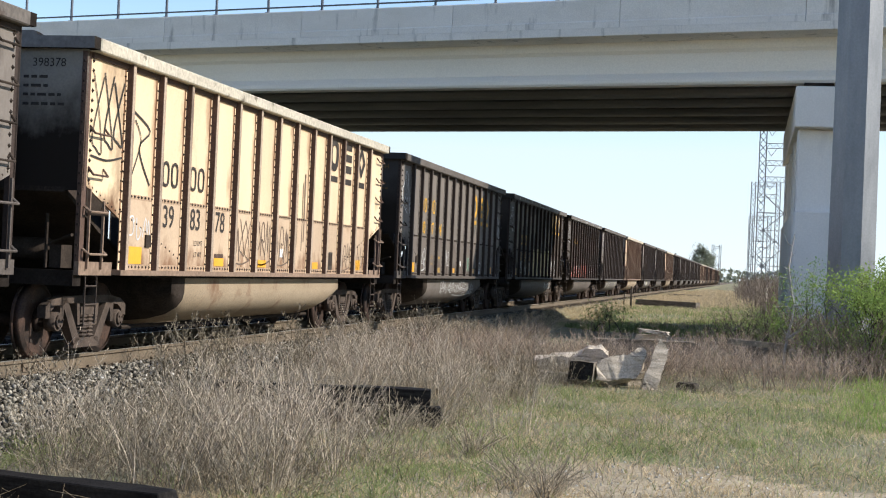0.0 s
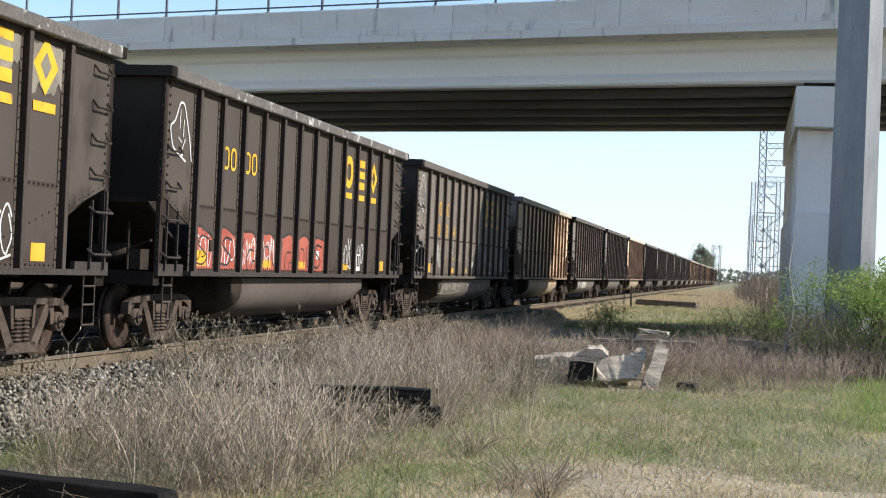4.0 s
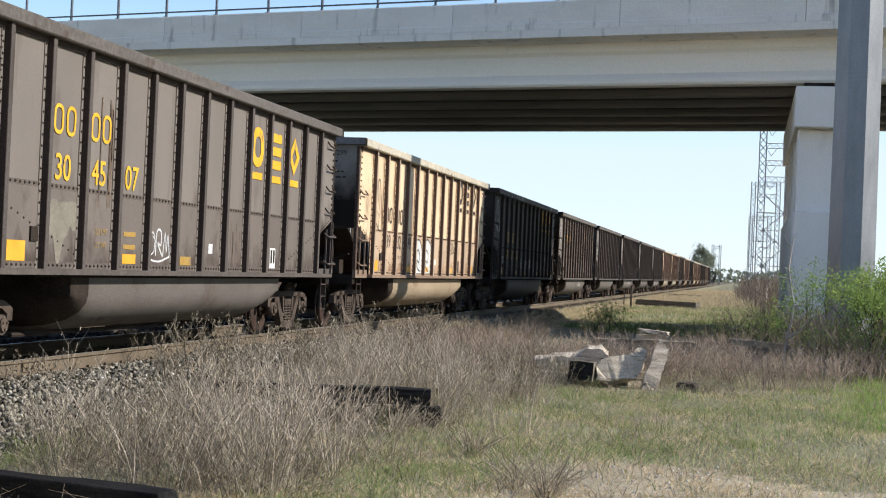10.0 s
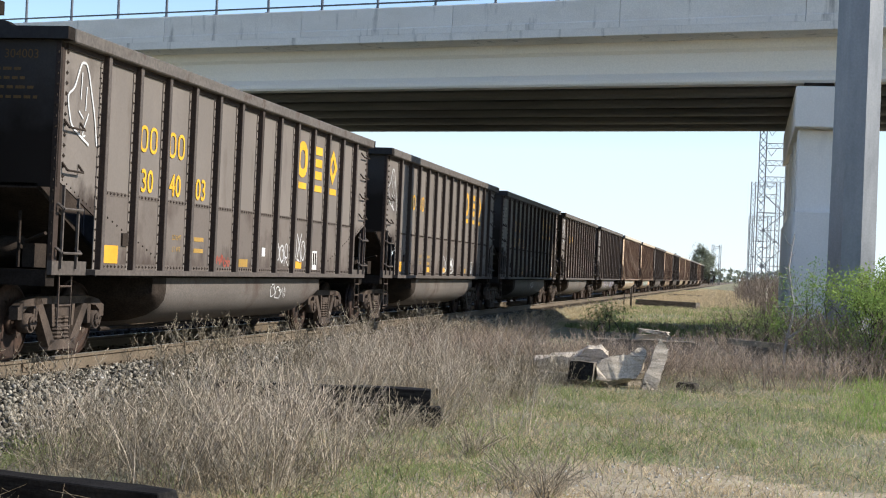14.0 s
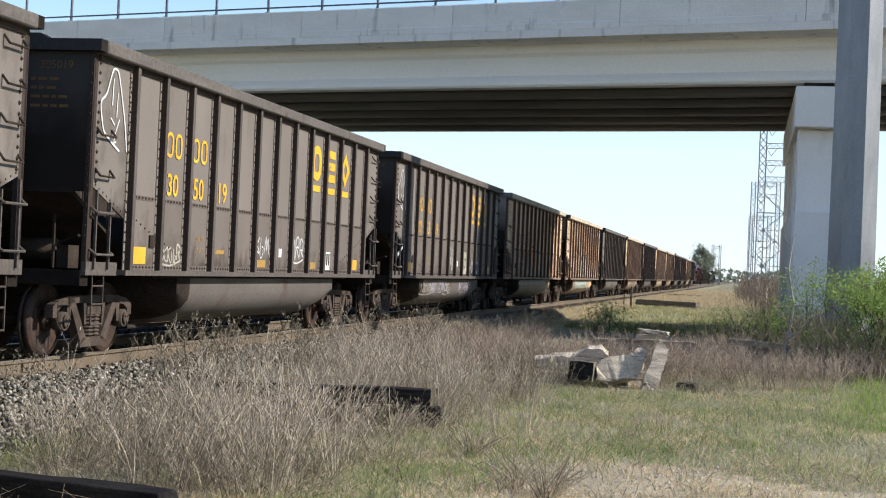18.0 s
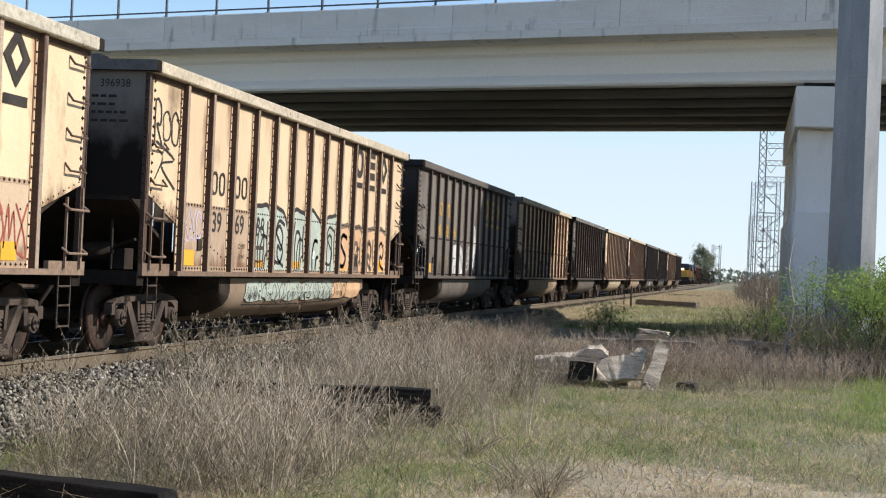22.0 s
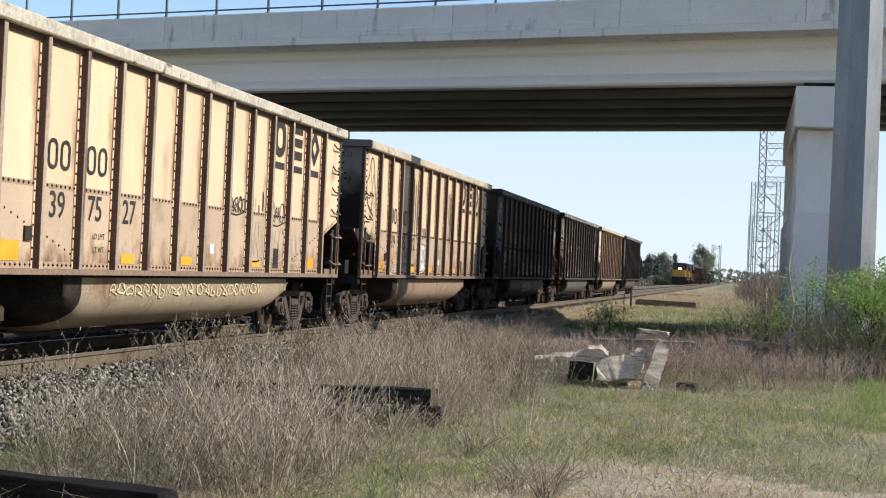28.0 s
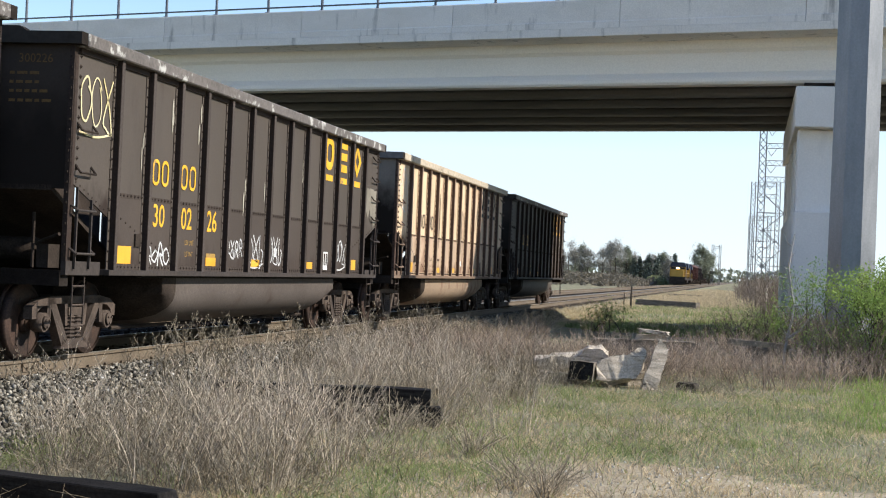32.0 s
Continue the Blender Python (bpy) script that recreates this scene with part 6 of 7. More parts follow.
SPRAY_SLATE = surf("spray_slate", (0.20, 0.20, 0.20), (0.30, 0.30, 0.29), 2.0, 0.7, bump=0.0, grain=0.15)
SPRAY_GREEN = surf("spray_green", (0.16, 0.30, 0.22), (0.22, 0.38, 0.28), 2.0, 0.7, bump=0.0, grain=0.15)
SPRAY_LILAC = surf("spray_lilac", (0.45, 0.40, 0.55), (0.56, 0.50, 0.64), 2.0, 0.7, bump=0.0, grain=0.15)
BARE_PRIMER = surf("peeled_primer", (0.165, 0.145, 0.112), (0.265, 0.235, 0.185), 2.0, 0.8, bump=0.1, grain=0.15)
DRIP = surf("dark_drips", (0.11, 0.078, 0.058), (0.20, 0.145, 0.105), 3.0, 0.8, bump=0.0)
FACE = SHEET + 0.011
TOWARDS = Matrix(((0, 0, 1, 0), (1, 0, 0, 0), (0, 1, 0, 0), (0, 0, 0, 1)))   # text that reads along the car's side
WORDS = {}


def prepare(lines):
    """Meshes of lines of text in the built-in font, centred, their capitals of the given height."""
    made = []
    for text, size, material, weight in lines:
        cu = bpy.data.curves.new("lettering", "FONT")
        cu.body, cu.size, cu.align_x, cu.resolution_u, cu.offset = text, size / 0.73, "CENTER", 3, weight
        made.append(new("lettering", cu))
    graph = bpy.context.evaluated_depsgraph_get()
    for ob, (text, size, material, weight) in zip(made, lines):
        me = bpy.data.meshes.new_from_object(ob.evaluated_get(graph))
        me.materials.clear()
        me.materials.append(material)
        WORDS[(text, size, material.name)] = me
    for ob in made:
        bpy.data.objects.remove(ob)


def lettering(text, size, material):
    return WORDS[(text, size, material.name)]


def plate(bm, y0, y1, z0, z1, x=FACE, mi=0):
    vs = [bm.verts.new((x, y, z)) for y, z in ((y0, z0), (y1, z0), (y1, z1), (y0, z1))]
    bm.faces.new(vs).material_index = mi


def loop_shape(bm, pts, w, closed=True, x=FACE):
    """A flat stroke of width w through points (y, z) on the side sheet; x may follow z."""
    n = len(pts)
    ring = []
    for i, (y, z) in enumerate(pts):
        a = pts[(i - 1) % n] if closed or i else pts[i]
        b = pts[(i + 1) % n] if closed or i < n - 1 else pts[i]
        d = Vector((b[0] - a[0], b[1] - a[1]))
        d = d.normalized() if d.length > 1e-6 else Vector((1, 0))
        k = w / 2
        ring.append([bm.verts.new(((x(q) if callable(x) else x), p, q)) for p, q in ((y - d.y * k, z + d.x * k), (y + d.y * k, z - d.x * k))])
    for i in range(n if closed else n - 1):
        a, b = ring[i], ring[(i + 1) % n]
        bm.faces.new((a[1], b[1], b[0], a[0]))


def rounded(y0, y1, z0, z1, r):
    pts = []
    for cy, cz, a0 in ((y1 - r, z1 - r, 0), (y0 + r, z1 - r, 90), (y0 + r, z0 + r, 180), (y1 - r, z0 + r, 270)):
        pts += [(cy + r * math.cos(radians(a0 + k * 30)), cz + r * math.sin(radians(a0 + k * 30))) for k in range(4)]
    return pts


def glide(pts, steps=4):
    """Smooth points through a rough polyline."""
    out = []
    for i in range(len(pts) - 1):
        p0, p1, p2, p3 = pts[max(i - 1, 0)], pts[i], pts[i + 1], pts[min(i + 2, len(pts) - 1)]
        for s in range(steps):
            t = s / steps
            out.append(tuple(0.5 * (2 * b + (c - a) * t + (2 * a - 5 * b + 4 * c - d) * t * t + (3 * b - a - 3 * c + d) * t ** 3) for a, b, c, d in zip(p0, p1, p2, p3)))
    return out + [pts[-1]]


def scrawl(bm, y0, y1, z0, z1, rng, w=0.028, x=FACE, pitch=0.0):
    """A fast spray-can scribble that fills a box."""
    tall = z1 - z0
    n = max(2, int((y1 - y0) / (pitch or max(0.14, min(0.24, tall * 0.6)))))
    for k in range(n):
        cy = y0 + (y1 - y0) * (k + 0.5) / n
        h = (y1 - y0) / n * 0.5
        a, b = z0 + rng.uniform(0, 0.2) * tall, z1 - rng.uniform(0, 0.25) * tall
        form = rng.choice(("loop", "hook", "zig", "arch", "cross", "loop"))
        if form == "loop":
            pts = [(cy + h * 0.9 * math.cos(t * 0.7 + 0.5), (a + b) / 2 + (b - a) / 2 * math.sin(t * 0.7 + 0.5) * (1 - 0.03 * t)) for t in range(11)]
        elif form == "hook":
            pts = [(cy - h * 0.4, b), (cy - h * 0.5, a), (cy + h * 0.2, a - 0.02), (cy + h * 0.7, a + (b - a) * 0.4), (cy + h * 0.1, a + (b - a) * 0.5)]
        elif form == "zig":
            pts = [(cy - h, a), (cy - h * 0.3, b), (cy + h * 0.1, a + (b - a) * 0.2), (cy + h * 0.5, b * 0.9 + a * 0.1), (cy + h, a)]
        elif form == "arch":
            pts = [(cy - h * 0.8, a), (cy - h * 0.6, b), (cy + h * 0.4, b), (cy + h * 0.6, (a + b) / 2), (cy - h * 0.3, (a + b) / 2), (cy + h, a)]
        else:
            pts = [(cy - h, b), (cy + h * 0.2, (a + b) / 2), (cy + h, a), (cy, a + 0.02), (cy - h * 0.7, a + (b - a) * 0.2), (cy + h, b)]
        pts = [(min(y1, max(y0, p + rng.uniform(-0.02, 0.02))), q + rng.uniform(-0.02, 0.02)) for p, q in pts]
        loop_shape(bm, glide(pts), w * rng.uniform(0.75, 1.2), False, x)
    if rng.random() < 0.5:
        loop_shape(bm, glide([(y0, z0), ((y0 + y1) / 2, z0 - 0.03), (y1, z0 + 0.04)]), w, False, x)


def blob(bm, y0, y1, z0, z1, rng, x=FACE):
    cy, cz, a, b = (y0 + y1) / 2, (z0 + z1) / 2, (y1 - y0) / 2, (z1 - z0) / 2
    pts = []
    for k in range(16):
        t = 2 * math.pi * k / 16
        f = rng.uniform(0.86, 1.06)
        c, s = math.cos(t), math.sin(t)
        pts.append((min(y1, max(y0, cy + a * f * math.copysign(abs(c) ** 0.55, c))), min(z1, max(z0, cz + b * f * math.copysign(abs(s) ** 0.55, s)))))
    c = bm.verts.new(((x(cz) if callable(x) else x) - 0.001, cy, cz))
    vs = [bm.verts.new(((x(z) if callable(x) else x) - 0.001, y, z)) for y, z in pts]
    for i in range(16):
        bm.faces.new((c, vs[i], vs[(i + 1) % 16]))
    return pts


def tub_face(z):
    return 1.435 if z > 0.8 else 1.42 * math.cos(math.asin(min(0.99, (0.80 - z) / 0.5))) ** 0.6 + 0.015


def letter_car(car, key, kind, digits, rng):
    ink = LIVERY[key]["ink"]
    low = kind == "A"
    zc, zd, zl = (2.22, 1.68, 3.03) if low else (2.62, 2.11, 2.78)
    mid = [(panel_span(i)[0] + panel_span(i)[1]) / 2 for i in range(14)]
    for i in (2, 3):
        bm = bmesh.new()
        for dy in (-0.17, 0.15):
            loop_shape(bm, rounded(mid[i] + dy - 0.10, mid[i] + dy + 0.10, zc + 0.02, zc + 0.32, 0.08), 0.045)
        part("reporting_mark", bm, ink, car, "plain painted mark")
    for i in range(3):
        if digits:
            share("number", lettering(digits[2 * i:2 * i + 2], 0.31, ink), car, "", Matrix.Translation((FACE, mid[2 + i] - 0.02, zd)) @ TOWARDS)
    first = 10 if low else 9
    for i, form in enumerate(("ring", "bars", "lozenge")):
        y = mid[first + i]
        bm = bmesh.new()
        if form == "ring":
            loop_shape(bm, rounded(y - 0.22, y + 0.22, zl + 0.06, zl + 0.54, 0.18), 0.15)
        elif form == "bars":
            for k in range(3):
                plate(bm, y - 0.24, y + 0.24, zl + 0.01 + k * 0.22, zl + 0.155 + k * 0.22)
        else:
            loop_shape(bm, [(y, zl + 0.54), (y - 0.22, zl + 0.30), (y, zl + 0.06), (y + 0.22, zl + 0.30)], 0.17)
        plate(bm, y - 0.27, y + 0.27, zl - 0.21, zl - 0.10)
        part("emblem", bm, ink, car, "plain painted emblem with an underline")
    # reflector squares, data panels and stencils
    for i, w, h in ((1, 0.42, 0.22), (4, 0.42, 0.12), (6, 0.42, 0.12), (9, 0.36, 0.12), (12, 0.34, 0.20)):
        if rng.random() < (0.25 if i > 1 and key == "grey" else 0.08):
            continue
        bm = bmesh.new()
        y = mid[i] - (0.08 if i == 1 else 0.0)
        plate(bm, y - w / 2, y + w / 2, 1.18, 1.18 + h)
        part("reflector", bm, YELLOW_DULL if key == "grey" and 1 < i < 12 and rng.random() < 0.6 else REFLECT, car, "orange-yellow reflective square")
    bm = bmesh.new()
    plate(bm, mid[7] - 0.08, mid[7] + 0.08, 1.36, 1.5)
    part("label_plate", bm, WHITE, car)
    bm = bmesh.new()
    y = mid[10]
    plate(bm, y - 0.14, y + 0.14, 1.17, 1.50, FACE, 0)
    plate(bm, y - 0.11, y - 0.02, 1.25, 1.47, FACE + 0.002, 1)
    plate(bm, y + 0.02, y + 0.11, 1.25, 1.47, FACE + 0.002, 1)
    part("data_plate", bm, [WHITE if ink is not INK else INK, UNDER], car)
    bm = bmesh.new()
    y = mid[1] + 0.22
    box(bm, SHEET, SHEET + 0.03, y, y + 0.17, 1.40, 1.56)
    part("tag_holder", bm, UNDER, car)
    for text, z in (("LD LMT", 1.52), ("LT WT", 1.36)):
        share("stencil", lettering(text, 0.075, INK if ink is INK else YELLOW_DULL), car, "", Matrix.Translation((FACE, mid[3] + 0.12, z - (0.06 if low else 0.0))) @ TOWARDS)
        bm = bmesh.new()
        plate(bm, mid[4] - 0.2, mid[4] + 0.18, z - (0.06 if low else 0.0), z + 0.06 - (0.06 if low else 0.0))
        part("stencil_bar", bm, LIVERY[key]["rib"] if ink is INK else YELLOW_DULL, car) if rng.random() < 0.5 else bm.free()
    if digits:
        share("end_number", lettering(digits, 0.105, INK if key in ("tan", "rust") else OCHRE), car, "", pose(0.98, 0.052, 3.47, 90, 0, 0))
        bm = bmesh.new()
        for z, x1 in ((3.33, 1.03), (3.225, 1.03), (3.12, 1.14), (3.01, 1.19)):
            x0 = 0.66
            while x0 < x1 - 0.04:
                w = rng.uniform(0.05, 0.13)
                vs = [bm.verts.new((x, 0.055, zz)) for x, zz in ((x0, z), (min(x1, x0 + w), z), (min(x1, x0 + w), z + 0.034), (x0, z + 0.034))]
                bm.faces.new(vs)
                x0 += w + 0.03
        part("end_stencil", bm, INK if key in ("tan", "rust") else OCHRE, car)


OCHRE = surf("dull_ochre_paint", (0.13, 0.075, 0.03), (0.18, 0.105, 0.04), 3.0, 0.8, bump=0.0)
prepare(sorted({(d[i:i + 2], 0.31, LIVERY[key]["ink"], 0.004) for key, _, d in CARS for i in (0, 2, 4) if d}, key=lambda q: (q[0], q[2].name))
        + [(d, 0.105, INK if key in ("tan", "rust") else OCHRE, 0.0) for key, _, d in CARS if d]
        + [(t, 0.075, m, 0.0) for t in ("LD LMT", "LT WT") for m in (INK, YELLOW_DULL)])
W, K, C, G, M, O, Y, R, S, N, L, P, D = (SPRAY_WHITE, SPRAY_BLACK, SPRAY_CREAM, SPRAY_GHOST, SPRAY_MINT, SPRAY_ORANGE, SPRAY_GOLD, SPRAY_RED, SPRAY_SLATE, SPRAY_GREEN, SPRAY_LILAC, BARE_PRIMER, DRIP)
# car: (form, first panel, last panel, lowest, highest, paint)
PAINT = {
    0: [("tag", 12, 12, 1.2, 1.7, W), ("outline", 0, 0, 2.6, 3.5, W)],
    1: [("tag", 0, 0, 2.45, 3.45, K), ("arc", 1, 1, 2.2, 3.1, K), ("tag", 1, 1, 1.5, 1.85, W), ("tag", 5, 7, 1.25, 1.95, D), ("drip", 8, 8, 1.15, 2.9, D), ("tag", 11, 12, 1.2, 1.7, D)],
    2: [("outline", 0, 0, 2.5, 3.45, W), ("tag", 2, 2, 1.25, 1.85, W), ("tag", 5, 5, 1.3, 1.75, W), ("tag", 8, 8, 1.2, 1.6, N), ("tag", 13, 13, 2.2, 3.0, W), ("tub", 5, 6, 0.68, 0.92, W), ("tub", 7, 9, 0.64, 0.92, W)],
    3: [("outline", 0, 0, 2.6, 3.4, W), ("patch", 1, 1, 2.1, 3.6, P), ("patch", 2, 2, 2.3, 3.6, P), ("patch", 3, 3, 2.9, 3.6, P), ("patch", 4, 4, 2.1, 3.3, P), ("patch", 5, 5, 2.0, 3.4, P), ("patch", 8, 9, 2.1, 3.0, P), ("patch", 10, 12, 2.9, 3.6, P),
        ("wild", 5, 9, 1.12, 2.2, C), ("tag", 2, 2, 1.2, 1.75, W), ("tag", 3, 3, 1.2, 1.5, W), ("fill", 4, 4, 1.15, 1.65, G), ("tag", 10, 11, 1.2, 1.8, W), ("tub", 9, 10, 0.66, 0.9, W)],
    4: [("outline", 0, 0, 2.6, 3.4, W), ("wild", 1, 7, 1.12, 1.75, R), ("tag", 1, 4, 1.2, 1.7, W), ("tag", 9, 10, 1.2, 1.8, W)],
    5: [("outline", 0, 0, 2.6, 3.5, W), ("tag", 2, 2, 1.2, 2.0, W), ("line", 4, 9, 1.5, 2.1, W), ("tag", 12, 12, 1.3, 1.8, W), ("drip", 8, 8, 1.15, 2.0, D), ("tub", 3, 5, 0.70, 0.92, G), ("tub", 7, 9, 0.68, 0.92, G)],
    6: [("outline", 0, 0, 2.5, 3.55, K), ("tag", 5, 5, 1.2, 1.7, S), ("fill", 5, 5, 1.15, 1.55, S), ("tag", 6, 6, 1.8, 2.05, D), ("tag", 7, 7, 1.25, 1.6, S), ("tag", 11, 12, 1.2, 1.8, K), ("drip", 12, 12, 1.2, 1.9, R)],
    7: [("tag", 3, 3, 1.2, 1.85, W), ("fill", 5, 6, 1.12, 1.95, G), ("tag", 9, 9, 1.35, 1.75, W), ("tub", 3, 4, 0.68, 0.95, W), ("tubfill", 5, 6, 0.62, 0.96, G)],
    8: [("outline", 0, 0, 2.6, 3.45, W), ("tag", 5, 5, 1.25, 1.65, W), ("drip", 3, 3, 1.8, 3.2, D), ("drip", 8, 8, 1.2, 1.9, D), ("patch", 2, 2, 1.15, 1.9, P)],
    9: [("outline", 1, 1, 2.0, 3.1, K), ("wild", 5, 6, 1.12, 1.95, W), ("tag", 9, 9, 1.7, 2.0, K), ("drip", 8, 8, 1.2, 2.0, S)],
    10: [("outline", 0, 0, 2.5, 3.45, W), ("tag", 1, 1, 1.5, 1.75, W), ("tag", 5, 5, 1.4, 1.75, W), ("tag", 6, 6, 1.3, 1.75, W), ("tag", 7, 7, 1.45, 1.75, W), ("tag", 8, 8, 1.3, 1.7, N), ("tag", 9, 9, 1.4, 1.65, G), ("tag", 11, 11, 1.25, 1.9, W)],
    11: [("outline", 0, 0, 2.55, 3.5, W), ("tag", 8, 8, 1.2, 1.6, W), ("tag", 9, 9, 1.2, 1.8, W), ("tag", 5, 5, 1.2, 1.35, R), ("tub", 8, 8, 0.7, 0.9, W)],
    12: [("outline", 0, 0, 2.5, 3.4, W), ("tag", 6, 7, 1.2, 1.6, W)],
    13: [("outline", 0, 0, 2.6, 3.3, G), ("tag", 5, 5, 1.3, 1.6, R), ("tag", 6, 6, 1.3, 1.85, W), ("tag", 8, 9, 1.3, 1.9, G), ("tag", 11, 11, 1.25, 1.75, W), ("tag", 12, 12, 1.3, 1.6, W), ("tub", 7, 7, 0.75, 0.92, W), ("patch", 2, 3, 1.15, 1.85, P)],
    14: [("outline", 0, 0, 2.55, 3.55, W), ("tag", 6, 6, 1.35, 1.75, W), ("tag", 8, 8, 1.3, 1.75, W), ("tag", 2, 2, 1.2, 1.45, G)],
    15: [("outline", 0, 0, 2.55, 3.45, W), ("tag", 6, 6, 1.3, 1.9, W), ("fill", 8, 8, 1.12, 1.8, G), ("tag", 9, 9, 1.2, 1.85, W), ("tag", 13, 13, 2.4, 3.2, G), ("tub", 3, 4, 0.7, 0.94, G), ("tub", 4, 5, 0.64, 0.95, L), ("tub", 6, 6, 0.68, 0.94, W), ("tub", 8, 9, 0.64, 0.95, L)],
    16: [("outline", 0, 0, 2.5, 3.6, K), ("wild", 4, 4, 1.12, 1.95, S), ("wild", 5, 5, 1.12, 2.2, SPRAY_VIVID), ("wild", 6, 6, 1.12, 2.1, G), ("wild", 7, 7, 1.12, 2.0, Y), ("wild", 8, 8, 1.12, 2.1, S), ("tag", 9, 9, 1.2, 1.8, W), ("tag", 2, 3, 1.2, 1.7, D), ("fill", 10, 10, 1.12, 1.8, R), ("tag", 10, 12, 1.2, 1.9, R), ("drip", 4, 4, 1.9, 3.0, D), ("tubfill", 3, 9, 0.82, 0.97, G)],
    17: [("tag", 0, 0, 2.7, 3.4, K), ("arc", 0, 0, 2.2, 2.8, K), ("tag", 1, 1, 1.5, 2.0, L), ("bubble", 4, 8, 1.12, 2.2, M), ("tag", 4, 4, 1.3, 1.6, G), ("bubble", 9, 12, 1.12, 2.05, O), ("tubfill", 4, 8, 0.62, 0.96, M), ("tubfill", 9, 10, 0.62, 0.96, O), ("tub", 4, 9, 0.64, 0.95, K)],
    18: [("wild", 4, 5, 1.15, 1.95, W), ("fill", 7, 7, 1.2, 2.6, W), ("tag", 6, 6, 1.3, 2.0, W), ("tag", 4, 6, 1.2, 2.0, W), ("tub", 7, 8, 0.75, 0.92, D)],
    19: [("outline", 0, 0, 2.5, 3.5, K), ("wild", 5, 8, 1.12, 1.80, K), ("tag", 4, 4, 1.95, 2.25, K), ("tag", 6, 6, 2.5, 3.0, D), ("tag", 8, 8, 2.5, 3.0, D), ("tag", 2, 2, 1.2, 1.5, D), ("tub", 5, 9, 0.75, 0.94, D)],
    20: [("outline", 0, 0, 2.5, 3.4, W), ("tag", 11, 12, 1.3, 1.7, W), ("tag", 5, 7, 1.2, 1.7, W)],
    21: [("outline", 0, 0, 2.5, 3.5, K), ("tag", 8, 8, 2.0, 2.25, K), ("drip", 9, 9, 2.0, 2.4, K), ("tag", 10, 10, 1.9, 2.3, K), ("tag", 9, 11, 1.3, 1.9, G), ("tub", 4, 6, 0.80, 0.93, C), ("tub", 7, 9, 0.80, 0.93, C)],
    22: [("outline", 0, 0, 2.3, 3.5, K), ("tag", 1, 3, 1.25, 1.7, O), ("tag", 2, 3, 1.15, 1.5, W), ("fill", 5, 5, 1.12, 1.85, W), ("drip", 4, 4, 1.9, 3.4, D), ("tag", 5, 5, 2.0, 2.25, K), ("drip", 8, 8, 1.2, 3.4, D), ("drip", 7, 7, 1.2, 2.0, D)],
    23: [("outline", 0, 0, 2.5, 3.4, W), ("tag", 1, 1, 1.45, 1.95, W), ("tag", 5, 5, 1.2, 1.7, W), ("tag", 6, 6, 1.2, 1.95, W), ("tag", 7, 7, 1.25, 1.9, W), ("chip", 3, 7, 1.95, 2.7, G), ("tag", 8, 8, 1.25, 1.6, G), ("fill", 9, 9, 1.2, 1.6, C), ("tag", 10, 10, 1.25, 1.5, W), ("tag", 11, 11, 1.15, 1.7, W), ("patch", 13, 13, 2.2, 3.0, P), ("tub", 6, 7, 0.7, 0.95, W)],
    24: [("tag", 0, 0, 2.7, 3.5, C), ("chip", 1, 1, 2.3, 3.0, G), ("chip", 2, 3, 2.7, 3.5, G), ("chip", 5, 6, 1.8, 2.6, G), ("chip", 8, 8, 2.3, 3.1, G), ("tag", 2, 2, 1.15, 1.45, W), ("tag", 5, 5, 1.3, 1.6, W), ("tag", 6, 6, 1.2, 1.8, W), ("tag", 7, 7, 1.2, 1.8, W), ("tag", 11, 11, 1.2, 1.8, W), ("patch", 13, 13, 2.0, 2.9, P)],
    25: [("outline", 0, 0, 2.5, 3.5, W), ("drip", 4, 4, 1.2, 3.3, D), ("drip", 7, 7, 1.2, 3.0, D)],
    26: [("tag", 12, 13, 2.2, 2.8, G)],
}


